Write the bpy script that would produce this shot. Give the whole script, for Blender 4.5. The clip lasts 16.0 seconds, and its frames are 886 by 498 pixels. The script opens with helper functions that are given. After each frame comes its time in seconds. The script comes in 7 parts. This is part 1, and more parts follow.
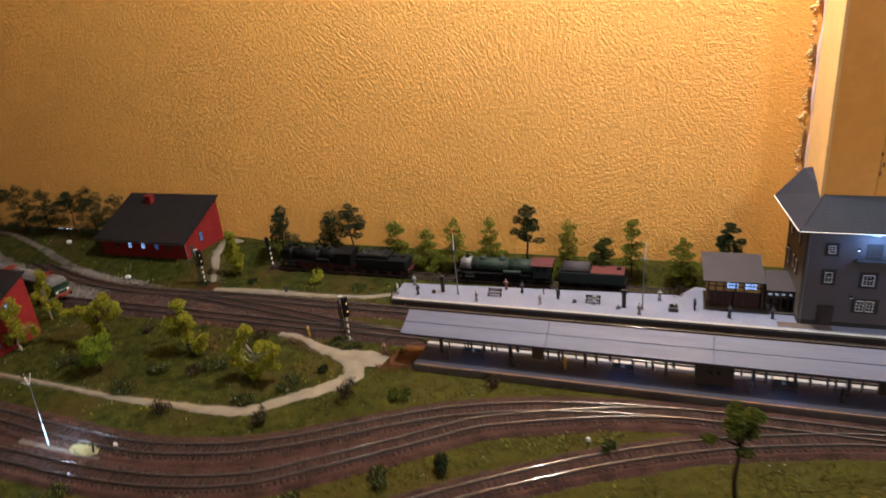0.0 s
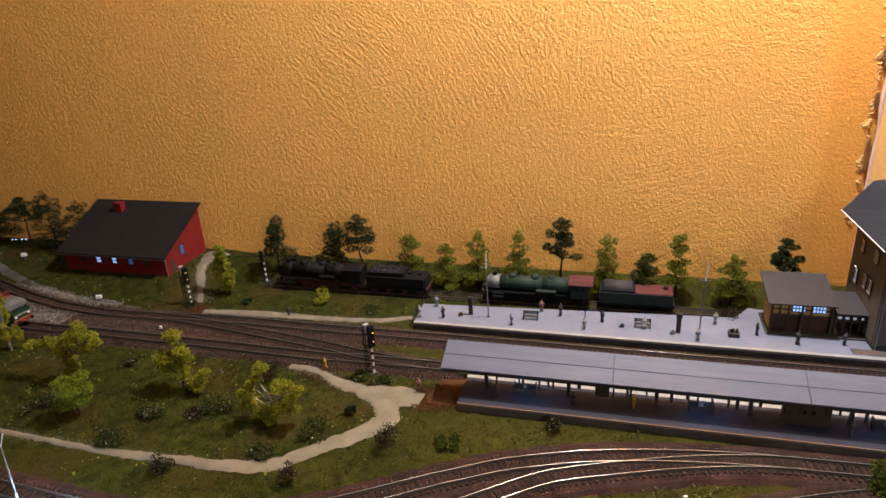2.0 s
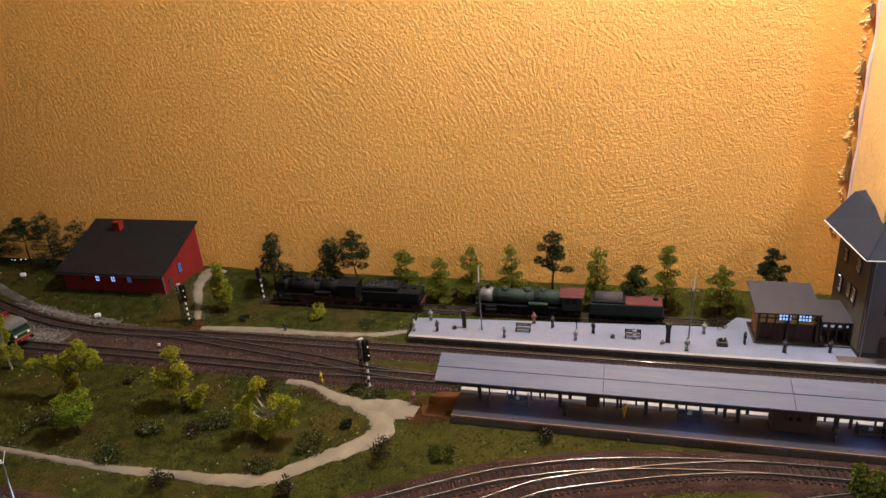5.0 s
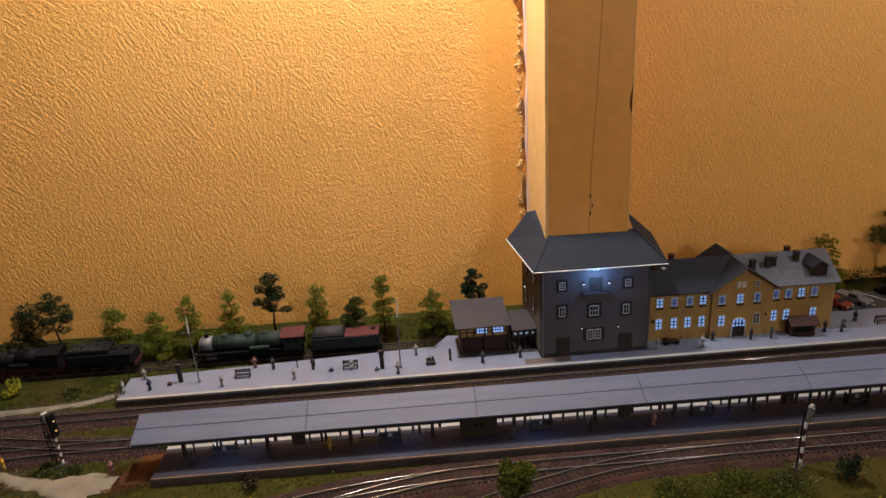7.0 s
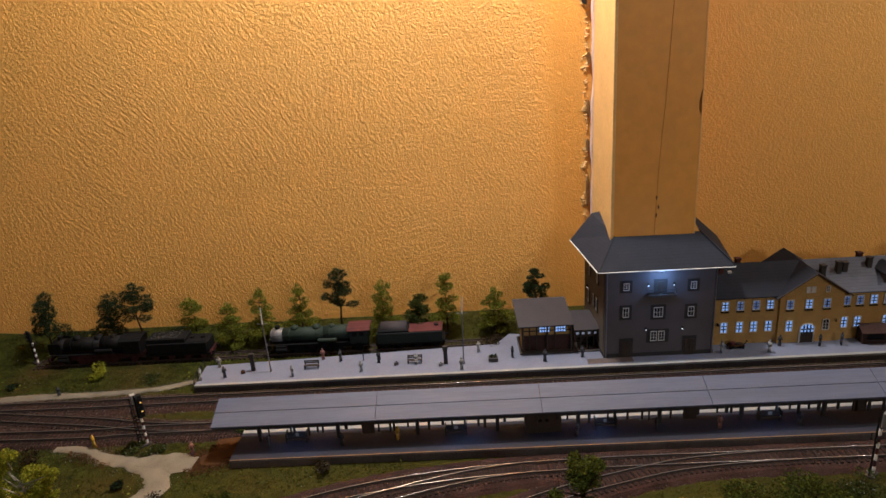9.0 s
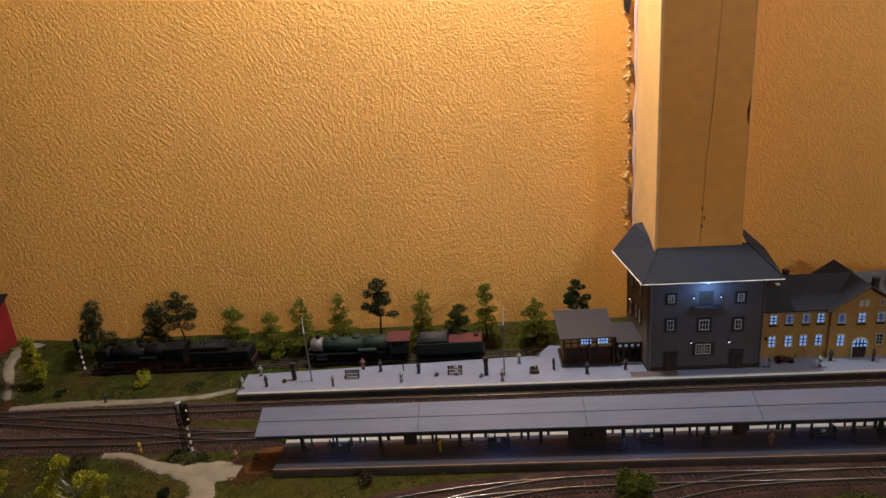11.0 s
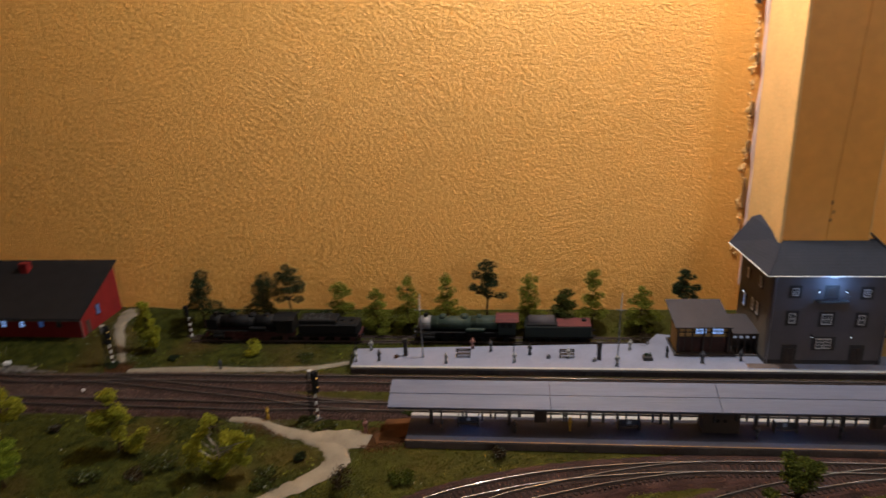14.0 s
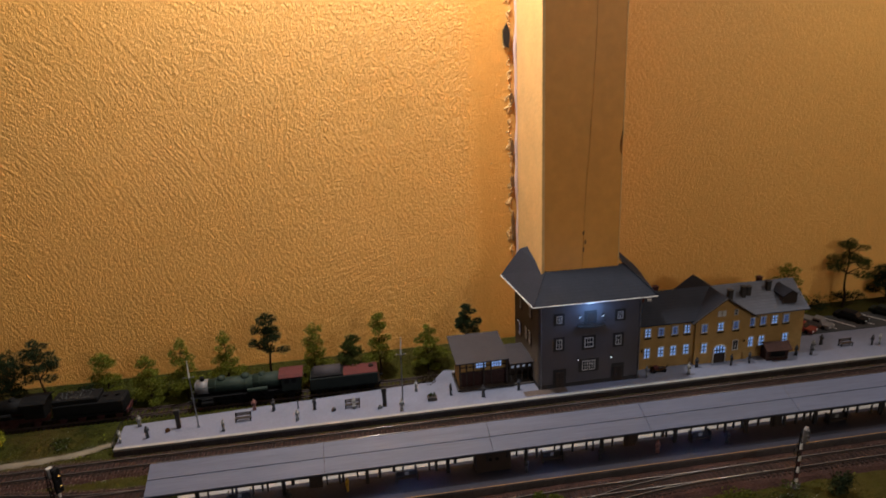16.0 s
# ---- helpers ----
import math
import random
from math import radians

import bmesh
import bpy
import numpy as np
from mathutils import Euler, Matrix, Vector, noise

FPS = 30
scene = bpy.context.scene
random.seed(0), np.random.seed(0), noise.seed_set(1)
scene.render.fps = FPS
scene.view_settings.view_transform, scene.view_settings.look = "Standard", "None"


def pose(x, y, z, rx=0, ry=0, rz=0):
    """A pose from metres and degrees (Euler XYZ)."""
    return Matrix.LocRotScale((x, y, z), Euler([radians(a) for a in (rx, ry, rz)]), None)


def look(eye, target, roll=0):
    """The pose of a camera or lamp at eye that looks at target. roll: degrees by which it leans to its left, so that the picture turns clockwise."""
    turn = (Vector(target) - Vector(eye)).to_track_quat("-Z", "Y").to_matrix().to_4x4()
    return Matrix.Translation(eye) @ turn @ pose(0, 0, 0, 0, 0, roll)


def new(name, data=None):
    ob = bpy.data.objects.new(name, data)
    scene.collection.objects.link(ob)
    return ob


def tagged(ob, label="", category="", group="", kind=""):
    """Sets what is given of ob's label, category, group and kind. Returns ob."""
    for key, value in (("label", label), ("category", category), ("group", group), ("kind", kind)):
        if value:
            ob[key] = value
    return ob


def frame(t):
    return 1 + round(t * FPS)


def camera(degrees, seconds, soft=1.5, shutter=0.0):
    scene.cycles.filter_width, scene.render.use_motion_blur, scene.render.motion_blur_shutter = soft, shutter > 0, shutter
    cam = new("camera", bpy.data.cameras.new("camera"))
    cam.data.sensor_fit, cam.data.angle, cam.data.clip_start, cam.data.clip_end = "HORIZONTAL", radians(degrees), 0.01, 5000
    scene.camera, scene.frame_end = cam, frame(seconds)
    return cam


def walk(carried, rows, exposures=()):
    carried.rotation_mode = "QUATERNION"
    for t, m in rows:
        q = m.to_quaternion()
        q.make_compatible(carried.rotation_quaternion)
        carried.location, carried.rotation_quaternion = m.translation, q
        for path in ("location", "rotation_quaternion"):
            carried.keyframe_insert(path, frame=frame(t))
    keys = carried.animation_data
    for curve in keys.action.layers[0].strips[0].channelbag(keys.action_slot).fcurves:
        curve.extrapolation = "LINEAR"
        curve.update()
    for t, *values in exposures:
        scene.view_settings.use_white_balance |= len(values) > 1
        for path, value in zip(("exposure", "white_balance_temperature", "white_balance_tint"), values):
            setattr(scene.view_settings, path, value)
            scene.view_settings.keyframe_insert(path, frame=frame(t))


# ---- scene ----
cam = camera(67.50, 16.0, shutter=0.5)
PATH = [
    (0, (0.0047, 0.0025, 1.3843), (-0.6692, 1.7277, 0.6294), -5.38),
    (0.5, (-0.0951, 0.0410, 1.3833), (-0.6509, 1.8198, 0.6574), -5.89),
    (1, (-0.1392, 0.0601, 1.3744), (-0.5843, 1.8516, 0.6046), -4.44),
    (1.5, (-0.1383, 0.0744, 1.3763), (-0.6187, 1.8573, 0.6079), -4.48),
    (2, (-0.1409, 0.0747, 1.3754), (-0.6636, 1.8449, 0.6054), -3.61),
    (2.5, (-0.1427, 0.0696, 1.3814), (-0.7004, 1.8364, 0.6281), -3.75),
    (3, (-0.1409, 0.0681, 1.3784), (-0.6796, 1.8341, 0.6094), -3.78),
    (3.2, (-0.1417, 0.0667, 1.3828), (-0.6885, 1.8384, 0.6330), -3.23),
    (5.5, (-0.1244, 0.0618, 1.3831), (-0.6368, 1.8522, 0.6538), -4.47),
    (6, (-0.1017, 0.0675, 1.3789), (-0.5269, 1.8839, 0.6579), -4.35),
    (6.5, (-0.0270, 0.0720, 1.3867), (-0.0616, 1.9445, 0.6849), -3.73),
    (7, (-0.0041, 0.0630, 1.3871), (0.0659, 1.9433, 0.7093), -3.49),
    (7.5, (-0.0106, 0.0571, 1.3876), (0.0375, 1.9475, 0.7363), -3.00),
    (8, (-0.0096, 0.0568, 1.3887), (0.0412, 1.9471, 0.7375), -3.17),
    (8.5, (-0.0199, 0.0498, 1.3866), (-0.0330, 1.9396, 0.7323), -3.48),
    (9, (-0.0291, 0.0433, 1.3895), (-0.1006, 1.9294, 0.7282), -3.87),
    (9.5, (-0.0373, 0.0391, 1.3861), (-0.1160, 1.9252, 0.7256), -3.42),
    (9.7, (-0.0360, 0.0381, 1.3885), (-0.1309, 1.9276, 0.7397), -3.82),
    (12, (-0.0516, 0.0512, 1.3966), (-0.3466, 1.9318, 0.7834), -3.66),
    (12.5, (-0.0390, 0.0369, 1.4047), (-0.5931, 1.8727, 0.8367), -3.74),
    (13, (-0.0658, 0.0150, 1.4011), (-0.8682, 1.7412, 0.7875), -5.13),
    (13.5, (-0.1180, 0.0031, 1.4026), (-0.7599, 1.7878, 0.7681), -3.71),
    (14, (-0.1842, 0.0221, 1.3856), (-0.3974, 1.9034, 0.7411), -2.56),
    (14.5, (-0.1805, 0.0530, 1.4014), (-0.3193, 1.9424, 0.7604), -3.73),
    (15, (-0.1754, 0.0695, 1.3940), (-0.2828, 1.9541, 0.7331), -3.26),
    (15.5, (-0.1312, 0.0806, 1.4062), (0.0708, 1.9490, 0.7218), -3.14),
    (16, (-0.0902, 0.0555, 1.4149), (0.1748, 1.9401, 0.8002), -2.61),
]
walk(cam, [(t, look(eye, target, roll)) for t, eye, target, roll in PATH],
     [(0.0, 0.18), (6.0, 0.12), (6.6, -0.26), (7.0, -0.28), (7.5, -0.50), (9.0, -0.43), (9.5, -0.46), (12.0, -0.52), (12.5, -0.68), (13.0, -0.48), (13.5, -0.18), (14.0, -0.46), (14.5, -0.42), (15.2, -0.44), (15.5, -0.46), (16.0, -0.72)])

# ---- light: lamps high along the wall, dim room ----
world = bpy.data.worlds.new("room_air")
scene.world = world
world.use_nodes = True
world.node_tree.nodes["Background"].inputs["Color"].default_value = (1.0, 0.85, 0.75, 1)
world.node_tree.nodes["Background"].inputs["Strength"].default_value = 0.01


def lamp(name, kind, power, colour, m, size=0.1, spot=None):
    data = bpy.data.lights.new(name, kind)
    data.energy, data.color = power, colour
    if kind == "AREA":
        data.size = size
    else:
        data.shadow_soft_size = size
    if spot:
        data.spot_size, data.spot_blend = radians(spot), 0.6
    ob = new(name, data)
    ob.matrix_world = m
    return ob


# two bare lamps close to the wall, over the steam engines and over the car park
lamp("wall_lamp_light", "POINT", 59.0, (1.0, 0.97, 0.97), pose(-0.06, 0.905, 1.95), 0.03)
lamp("side_lamp_light", "POINT", 20.0, (1.0, 0.97, 0.95), pose(0.95, 0.74, 2.02), 0.03)
# unseen fill from the room side, added to lift walls and house fronts
lamp("room_fill_light", "POINT", 30.0, (1.0, 0.97, 0.95), pose(1.00, -1.20, 1.75), 0.16)

# ---- materials ----
def material(name, base, rough=0.8, metal=0.0, spread=0.25, scale=40.0, fine=400.0, bump=0.3, dist=0.001, per_object=0.0, second=None, emit=None, strength=0.0, spec=0.5, per_island=0.0, courses=None, through_light=0.0, streak=1.0):
    """Two scales of noise over a base colour, with a fine relief; streak below 1 draws the noise out along x."""
    m = bpy.data.materials.new(name)
    m.use_nodes = True
    nt = m.node_tree
    nd, ln = nt.nodes, nt.links
    bs = nd["Principled BSDF"]
    tc = nd.new("ShaderNodeTexCoord")
    big = nd.new("ShaderNodeTexNoise"); big.inputs["Scale"].default_value = scale; big.inputs["Detail"].default_value = 6
    small = nd.new("ShaderNodeTexNoise"); small.inputs["Scale"].default_value = fine; small.inputs["Detail"].default_value = 4
    where = tc.outputs["Object"]
    if streak != 1.0:
        mp = nd.new("ShaderNodeMapping"); mp.inputs["Scale"].default_value = (streak, 1.0, 1.0); ln.new(where, mp.inputs["Vector"]); where = mp.outputs[0]
    ln.new(where, big.inputs["Vector"]); ln.new(where, small.inputs["Vector"])
    add = nd.new("ShaderNodeMath"); add.operation = "ADD"
    ln.new(big.outputs["Fac"], add.inputs[0]); ln.new(small.outputs["Fac"], add.inputs[1])
    ramp = nd.new("ShaderNodeMapRange")
    ramp.inputs["From Min"].default_value, ramp.inputs["From Max"].default_value = 0.7, 1.3
    ln.new(add.outputs[0], ramp.inputs["Value"])
    mix = nd.new("ShaderNodeMix"); mix.data_type = "RGBA"
    lo = tuple(c * (1 - spread) for c in base)
    hi = second if second else tuple(min(1.0, c * (1 + spread)) for c in base)
    mix.inputs[6].default_value = (*lo, 1); mix.inputs[7].default_value = (*hi, 1)
    ln.new(ramp.outputs[0], mix.inputs[0])
    out = mix.outputs[2]
    if per_object or per_island:
        if per_object:
            info = nd.new("ShaderNodeObjectInfo"); rnd = info.outputs["Random"]
        else:
            info = nd.new("ShaderNodeNewGeometry"); rnd = info.outputs["Random Per Island"]
        k = per_object or per_island
        mr = nd.new("ShaderNodeMapRange")
        mr.inputs["To Min"].default_value, mr.inputs["To Max"].default_value = 1 - k, 1 + k
        ln.new(rnd, mr.inputs["Value"])
        hsv = nd.new("ShaderNodeHueSaturation")
        ln.new(mr.outputs[0], hsv.inputs["Value"]); ln.new(out, hsv.inputs["Color"])
        out = hsv.outputs["Color"]
    if courses:
        sep = nd.new("ShaderNodeSeparateXYZ"); ln.new(tc.outputs["Object"], sep.inputs[0])
        su = nd.new("ShaderNodeMath"); su.operation = "ADD"; ln.new(sep.outputs[0], su.inputs[0]); ln.new(sep.outputs[1], su.inputs[1])
        com = nd.new("ShaderNodeCombineXYZ"); ln.new(su.outputs[0], com.inputs[0]); ln.new(sep.outputs[2], com.inputs[1])
        br = nd.new("ShaderNodeTexBrick"); ln.new(com.outputs[0], br.inputs["Vector"])
        br.inputs["Scale"].default_value = 1.0
        br.inputs["Brick Width"].default_value, br.inputs["Row Height"].default_value = courses
        br.inputs["Mortar Size"].default_value = courses[1] * 0.10
        br.inputs["Color1"].default_value, br.inputs["Color2"].default_value, br.inputs["Mortar"].default_value = (1, 1, 1, 1), (0.90, 0.90, 0.90, 1), (0.74, 0.74, 0.74, 1)
        mu = nd.new("ShaderNodeMix"); mu.data_type = "RGBA"; mu.blend_type = "MULTIPLY"; mu.inputs[0].default_value = 1.0
        ln.new(out, mu.inputs[6]); ln.new(br.outputs["Color"], mu.inputs[7])
        out = mu.outputs[2]
    ln.new(out, bs.inputs["Base Color"])
    bs.inputs["Roughness"].default_value, bs.inputs["Metallic"].default_value = rough, metal
    bs.inputs["Specular IOR Level"].default_value = spec
    if bump:
        b = nd.new("ShaderNodeBump"); b.inputs["Strength"].default_value = bump; b.inputs["Distance"].default_value = dist
        ln.new(add.outputs[0], b.inputs["Height"]); ln.new(b.outputs["Normal"], bs.inputs["Normal"])
    if through_light:
        tl = nd.new("ShaderNodeBsdfTranslucent"); ln.new(out, tl.inputs["Color"])
        ms = nd.new("ShaderNodeMixShader"); ms.inputs[0].default_value = through_light
        ln.new(bs.outputs[0], ms.inputs[1]); ln.new(tl.outputs[0], ms.inputs[2])
        ln.new(ms.outputs[0], nd["Material Output"].inputs["Surface"])
    if emit:
        bs.inputs["Emission Color"].default_value = (*emit, 1)
        bs.inputs["Emission Strength"].default_value = strength
    return m


def plaster_material():
    """Ochre painted rough plaster: sharp fine grain, with curved trowel strokes that run steeply in places and level in others."""
    m = material("ochre_plaster", (0.93, 0.470, 0.100), 0.60, spread=0.05, scale=4, fine=60, bump=0, spec=0.75)
    nt = m.node_tree; nd, ln = nt.nodes, nt.links
    bs = nd["Principled BSDF"]
    tc = nd.new("ShaderNodeTexCoord")

    def noise_of(vec, scale, detail, twist=0.0, turn=0.0, stretch=1.0):
        mp = nd.new("ShaderNodeMapping"); mp.vector_type = "TEXTURE"; mp.inputs["Rotation"].default_value = (0, radians(turn), 0); mp.inputs["Scale"].default_value = (1.0, 1.0, stretch)
        ln.new(vec, mp.inputs["Vector"])
        n = nd.new("ShaderNodeTexNoise"); n.inputs["Scale"].default_value = scale; n.inputs["Detail"].default_value = detail; n.inputs["Distortion"].default_value = twist
        ln.new(mp.outputs[0], n.inputs["Vector"])
        return n

    def math_of(kind, a, b, c=None):
        n = nd.new("ShaderNodeMath"); n.operation = kind
        for i, v in enumerate((a, b, c)):
            if v is None:
                continue
            if isinstance(v, (int, float)):
                n.inputs[i].default_value = v
            else:
                ln.new(v, n.inputs[i])
        return n.outputs[0]

    def ranged(v, f0, f1, t0, t1):
        n = nd.new("ShaderNodeMapRange")
        for key, val in (("From Min", f0), ("From Max", f1), ("To Min", t0), ("To Max", t1)):
            n.inputs[key].default_value = val
        ln.new(v, n.inputs["Value"])
        return n.outputs[0]

    here = tc.outputs["Object"]
    # bend the plane so that the strokes sweep in arcs
    sway = noise_of(here, 2.6, 1)
    bend = nd.new("ShaderNodeVectorMath"); bend.operation = "MULTIPLY_ADD"
    bend.inputs[1].default_value = (0.30, 0.0, 0.30)
    ln.new(sway.outputs["Color"], bend.inputs[0]); ln.new(here, bend.inputs[2])
    bent = bend.outputs[0]
    steep = noise_of(bent, 300, 2, 0.3, -24, 4.0).outputs["Fac"]
    level = noise_of(bent, 330, 2, 0.3, 72, 2.4).outputs["Fac"]
    grain = noise_of(here, 480, 2, 0.6).outputs["Fac"]
    coarse = noise_of(here, 230, 2, 0.4, -30, 2.0).outputs["Fac"]
    zone = noise_of(here, 3.2, 2).outputs["Fac"]
    patch = noise_of(here, 5.5, 3).outputs["Fac"]
    # steep strokes on one side, level ones nearer the post
    sx = nd.new("ShaderNodeSeparateXYZ"); ln.new(here, sx.inputs[0])
    pick = ranged(math_of("MULTIPLY_ADD", zone, 1.4, sx.outputs[0]), 0.32, 0.55, 0.0, 1.0)
    mix = nd.new("ShaderNodeMix"); ln.new(pick, mix.inputs[0]); ln.new(steep, mix.inputs[2]); ln.new(level, mix.inputs[3])
    strokes = math_of("MULTIPLY", mix.outputs[0], ranged(patch, 0.38, 0.60, 0.14, 0.40))
    relief = math_of("MULTIPLY_ADD", grain, 0.50, math_of("MULTIPLY_ADD", coarse, 0.45, strokes))
    # a smoother repaired strip beside the post, and less grain high up
    smoother = math_of("MAXIMUM", ranged(sx.outputs[0], 0.085, 0.110, 1.0, 0.35), ranged(sx.outputs[0], 0.27, 0.33, 0.0, 0.52))
    bp = nd.new("ShaderNodeBump"); bp.inputs["Strength"].default_value = 1.0; bp.inputs["Distance"].default_value = 0.0043
    worked = math_of("MULTIPLY", smoother, ranged(math_of("MULTIPLY_ADD", zone, 0.35, sx.outputs[2]), 1.42, 1.72, 1.0, 0.62))
    ln.new(math_of("MULTIPLY", relief, worked), bp.inputs["Height"]); ln.new(bp.outputs[0], bs.inputs["Normal"])
    return m


MAT = {}
MAT["plaster"] = plaster_material()


LAYOUT_DIM = 0.50  # darkens most layout colours, in place of less light, against the bright wall
UNDIMMED = ("yellow_brick", "window_frame", "grey_render", "brown_render", "post_wood", "post_lightened", "crumb", "cable", "dim_wall", "dim_ceiling", "floor_board", "sand", "white_plastic", "leaf_yellow", "leaf_lime", "leaf_green")


def add(key, name, base, **kw):
    k = 1.0 if key in UNDIMMED else LAYOUT_DIM
    if kw.get("second"):
        kw["second"] = tuple(c * k for c in kw["second"])
    MAT[key] = material(name, tuple(c * k for c in base), **kw)


add("post_wood", "ochre_painted_wood", (0.80, 0.365, 0.064), rough=0.5, spread=0.07, scale=9, fine=70, bump=0.35, dist=0.0012)
# the post's paint made paler for the side the wall lamp lights
add("post_lightened", "ochre_paint_lightened", (0.80, 0.51, 0.20), rough=0.6, spread=0.10, scale=26, fine=200, bump=0.45, dist=0.0012)
add("crumb", "broken_plaster", (0.86, 0.52, 0.20), rough=0.9, spread=0.12, scale=90, fine=600, bump=0.6, per_island=0.3)
add("crumb_dark", "torn_plaster", (0.40, 0.20, 0.06), rough=0.9, spread=0.5, scale=90, fine=600, bump=0.6, per_island=0.4)
add("cable", "pale_cable", (0.80, 0.58, 0.50), rough=0.45, spread=0.05, scale=30)
add("signal_white", "dull_white_paint", (0.62, 0.60, 0.57), rough=0.6, spread=0.15, scale=60)
# lamplight on the island deck's rear strip, put into the colour
add("lit_strip", "lamplit_deck_strip", (0.50, 0.49, 0.46), rough=0.7, spread=0.1, scale=60)
# walls and ceiling out of view, coloured dark to cut bounced light
add("dim_wall", "dark_unseen_wall", (0.20, 0.13, 0.08), rough=0.7, spread=0.2, scale=4)
add("dim_ceiling", "dark_unseen_ceiling", (0.30, 0.26, 0.22), rough=0.8, spread=0.15, scale=3)
add("floor_board", "brown_floor", (0.16, 0.10, 0.06), rough=0.5, spread=0.3, scale=4)
add("raw_wood", "raw_wood", (0.33, 0.22, 0.12), rough=0.7, spread=0.25, scale=8, fine=120)
add("ballast", "brown_ballast", (0.046, 0.024, 0.020), rough=0.95, spread=0.5, scale=45, fine=850, bump=1.0, dist=0.0022, second=(0.120, 0.062, 0.052), spec=0.12)
add("gravel", "grey_gravel", (0.120, 0.105, 0.090), rough=0.95, spread=0.6, scale=50, fine=700, bump=1.0, dist=0.0025, second=(0.33, 0.30, 0.26), spec=0.18)
add("sand", "sand_path", (0.158, 0.139, 0.106), rough=0.95, spread=0.25, scale=40, fine=900, bump=0.5, dist=0.0006, spec=0.12)
add("rust_sand", "rusty_earth", (0.135, 0.058, 0.021), rough=0.95, spread=0.4, scale=40, fine=700, bump=0.5, spec=0.12)
add("stain", "brown_stained_paving", (0.150, 0.105, 0.085), rough=0.85, spread=0.35, scale=50, fine=400, bump=0.15)
add("sleeper", "dark_sleeper", (0.042, 0.026, 0.022), rough=0.9, spread=0.4, scale=60, per_object=0.3, spec=0.12)
add("rail", "rusty_rail", (0.092, 0.058, 0.045), rough=0.7, metal=0.1, spread=0.15, scale=30, fine=200, bump=0)
add("platform", "pale_platform", (0.272, 0.296, 0.400), rough=0.75, spread=0.13, scale=28, fine=420, bump=0.12, spec=0.3)
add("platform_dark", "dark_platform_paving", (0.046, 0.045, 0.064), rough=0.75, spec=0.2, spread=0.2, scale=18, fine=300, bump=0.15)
add("cream", "cream_edge", (0.46, 0.45, 0.42), rough=0.75, spread=0.12, scale=60, fine=500, bump=0.15)
add("concrete", "grey_concrete_block", (0.105, 0.092, 0.086), rough=0.85, spread=0.3, scale=40, fine=500, bump=0.3, per_object=0.2, spec=0.18)
add("pale_concrete", "grey_concrete_facing", (0.150, 0.126, 0.118), rough=0.85, spread=0.3, scale=30, fine=500, bump=0.25, per_object=0.08, spec=0.18)
add("yellow_paint", "yellow_line", (0.29, 0.150, 0.048), rough=0.7, spread=0.25, scale=80)
add("canopy", "grey_roofing_felt", (0.132, 0.156, 0.246), rough=0.62, spread=0.16, scale=130, fine=700, bump=0.25, dist=0.0006, per_object=0.05, spec=0.35, streak=0.06)
add("dark", "dark_brown_paint", (0.030, 0.025, 0.024), rough=0.6, spread=0.3)
add("black", "black_paint", (0.0075, 0.0072, 0.0080), rough=0.7, spread=0.3, spec=0.18)
add("slate", "dark_grey_slate", (0.034, 0.040, 0.060), rough=0.8, spec=0.25, spread=0.18, scale=45, fine=600, bump=0.25, courses=(0.0045, 0.0030))
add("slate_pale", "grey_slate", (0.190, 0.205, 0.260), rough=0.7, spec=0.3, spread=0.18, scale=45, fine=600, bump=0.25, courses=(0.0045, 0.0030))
add("hut_roof", "brown_grey_roof", (0.066, 0.056, 0.062), rough=0.75, spec=0.3, spread=0.15, scale=50, fine=600, bump=0.25)
add("grey_render", "dark_grey_render", (0.090, 0.077, 0.078), rough=0.85, spread=0.15, scale=30, fine=700, bump=0.25)
add("brown_render", "brown_grey_render", (0.100, 0.080, 0.060), rough=0.85, spread=0.2, scale=30, fine=700, bump=0.25)
add("trim_dark", "dark_stone_trim", (0.060, 0.050, 0.044), rough=0.85, spread=0.2, scale=60)
add("yellow_brick", "ochre_brickwork", (0.48, 0.292, 0.100), rough=0.85, spread=0.16, scale=60, fine=1100, bump=0.3, courses=(0.0050, 0.0022), spec=0.18)
add("window_frame", "pale_window_frame", (0.58, 0.56, 0.52), rough=0.6, spread=0.08, scale=80)
add("red", "red_brick_paint", (0.280, 0.020, 0.020), rough=0.7, spread=0.2, scale=60, fine=1100, bump=0.3, spec=0.18)
add("tar", "black_tar_roof", (0.018, 0.016, 0.017), rough=0.85, spread=0.25, scale=45, fine=600, bump=0.3, spec=0.18)
add("chimney_red", "sooty_red_brick", (0.130, 0.050, 0.040), rough=0.85, spread=0.3, scale=80, spec=0.2)
add("kiosk_brown", "red_brown_stained_wood", (0.085, 0.040, 0.032), rough=0.75, spread=0.3, scale=60, spec=0.2)
add("timber", "dark_timber", (0.060, 0.035, 0.022), rough=0.75, spread=0.3, scale=60)
add("glass_dark", "dark_window_glass", (0.03, 0.035, 0.045), rough=0.1, spread=0.1, bump=0)
add("glass_blue", "window_lit_cold_white", (0.035, 0.06, 0.16), rough=0.3, emit=(0.29, 0.49, 1.0), strength=0.98, bump=0)
add("bar_dark", "navy_glazing_bar", (0.020, 0.026, 0.055), rough=0.5, spread=0.2, bump=0)
add("glass_navy", "window_navy_glass", (0.03, 0.045, 0.10), rough=0.25, emit=(0.26, 0.38, 0.8), strength=0.42, bump=0)
add("glass_dim", "window_dimly_lit", (0.10, 0.14, 0.25), rough=0.3, emit=(0.10, 0.26, 0.8), strength=0.22, bump=0)
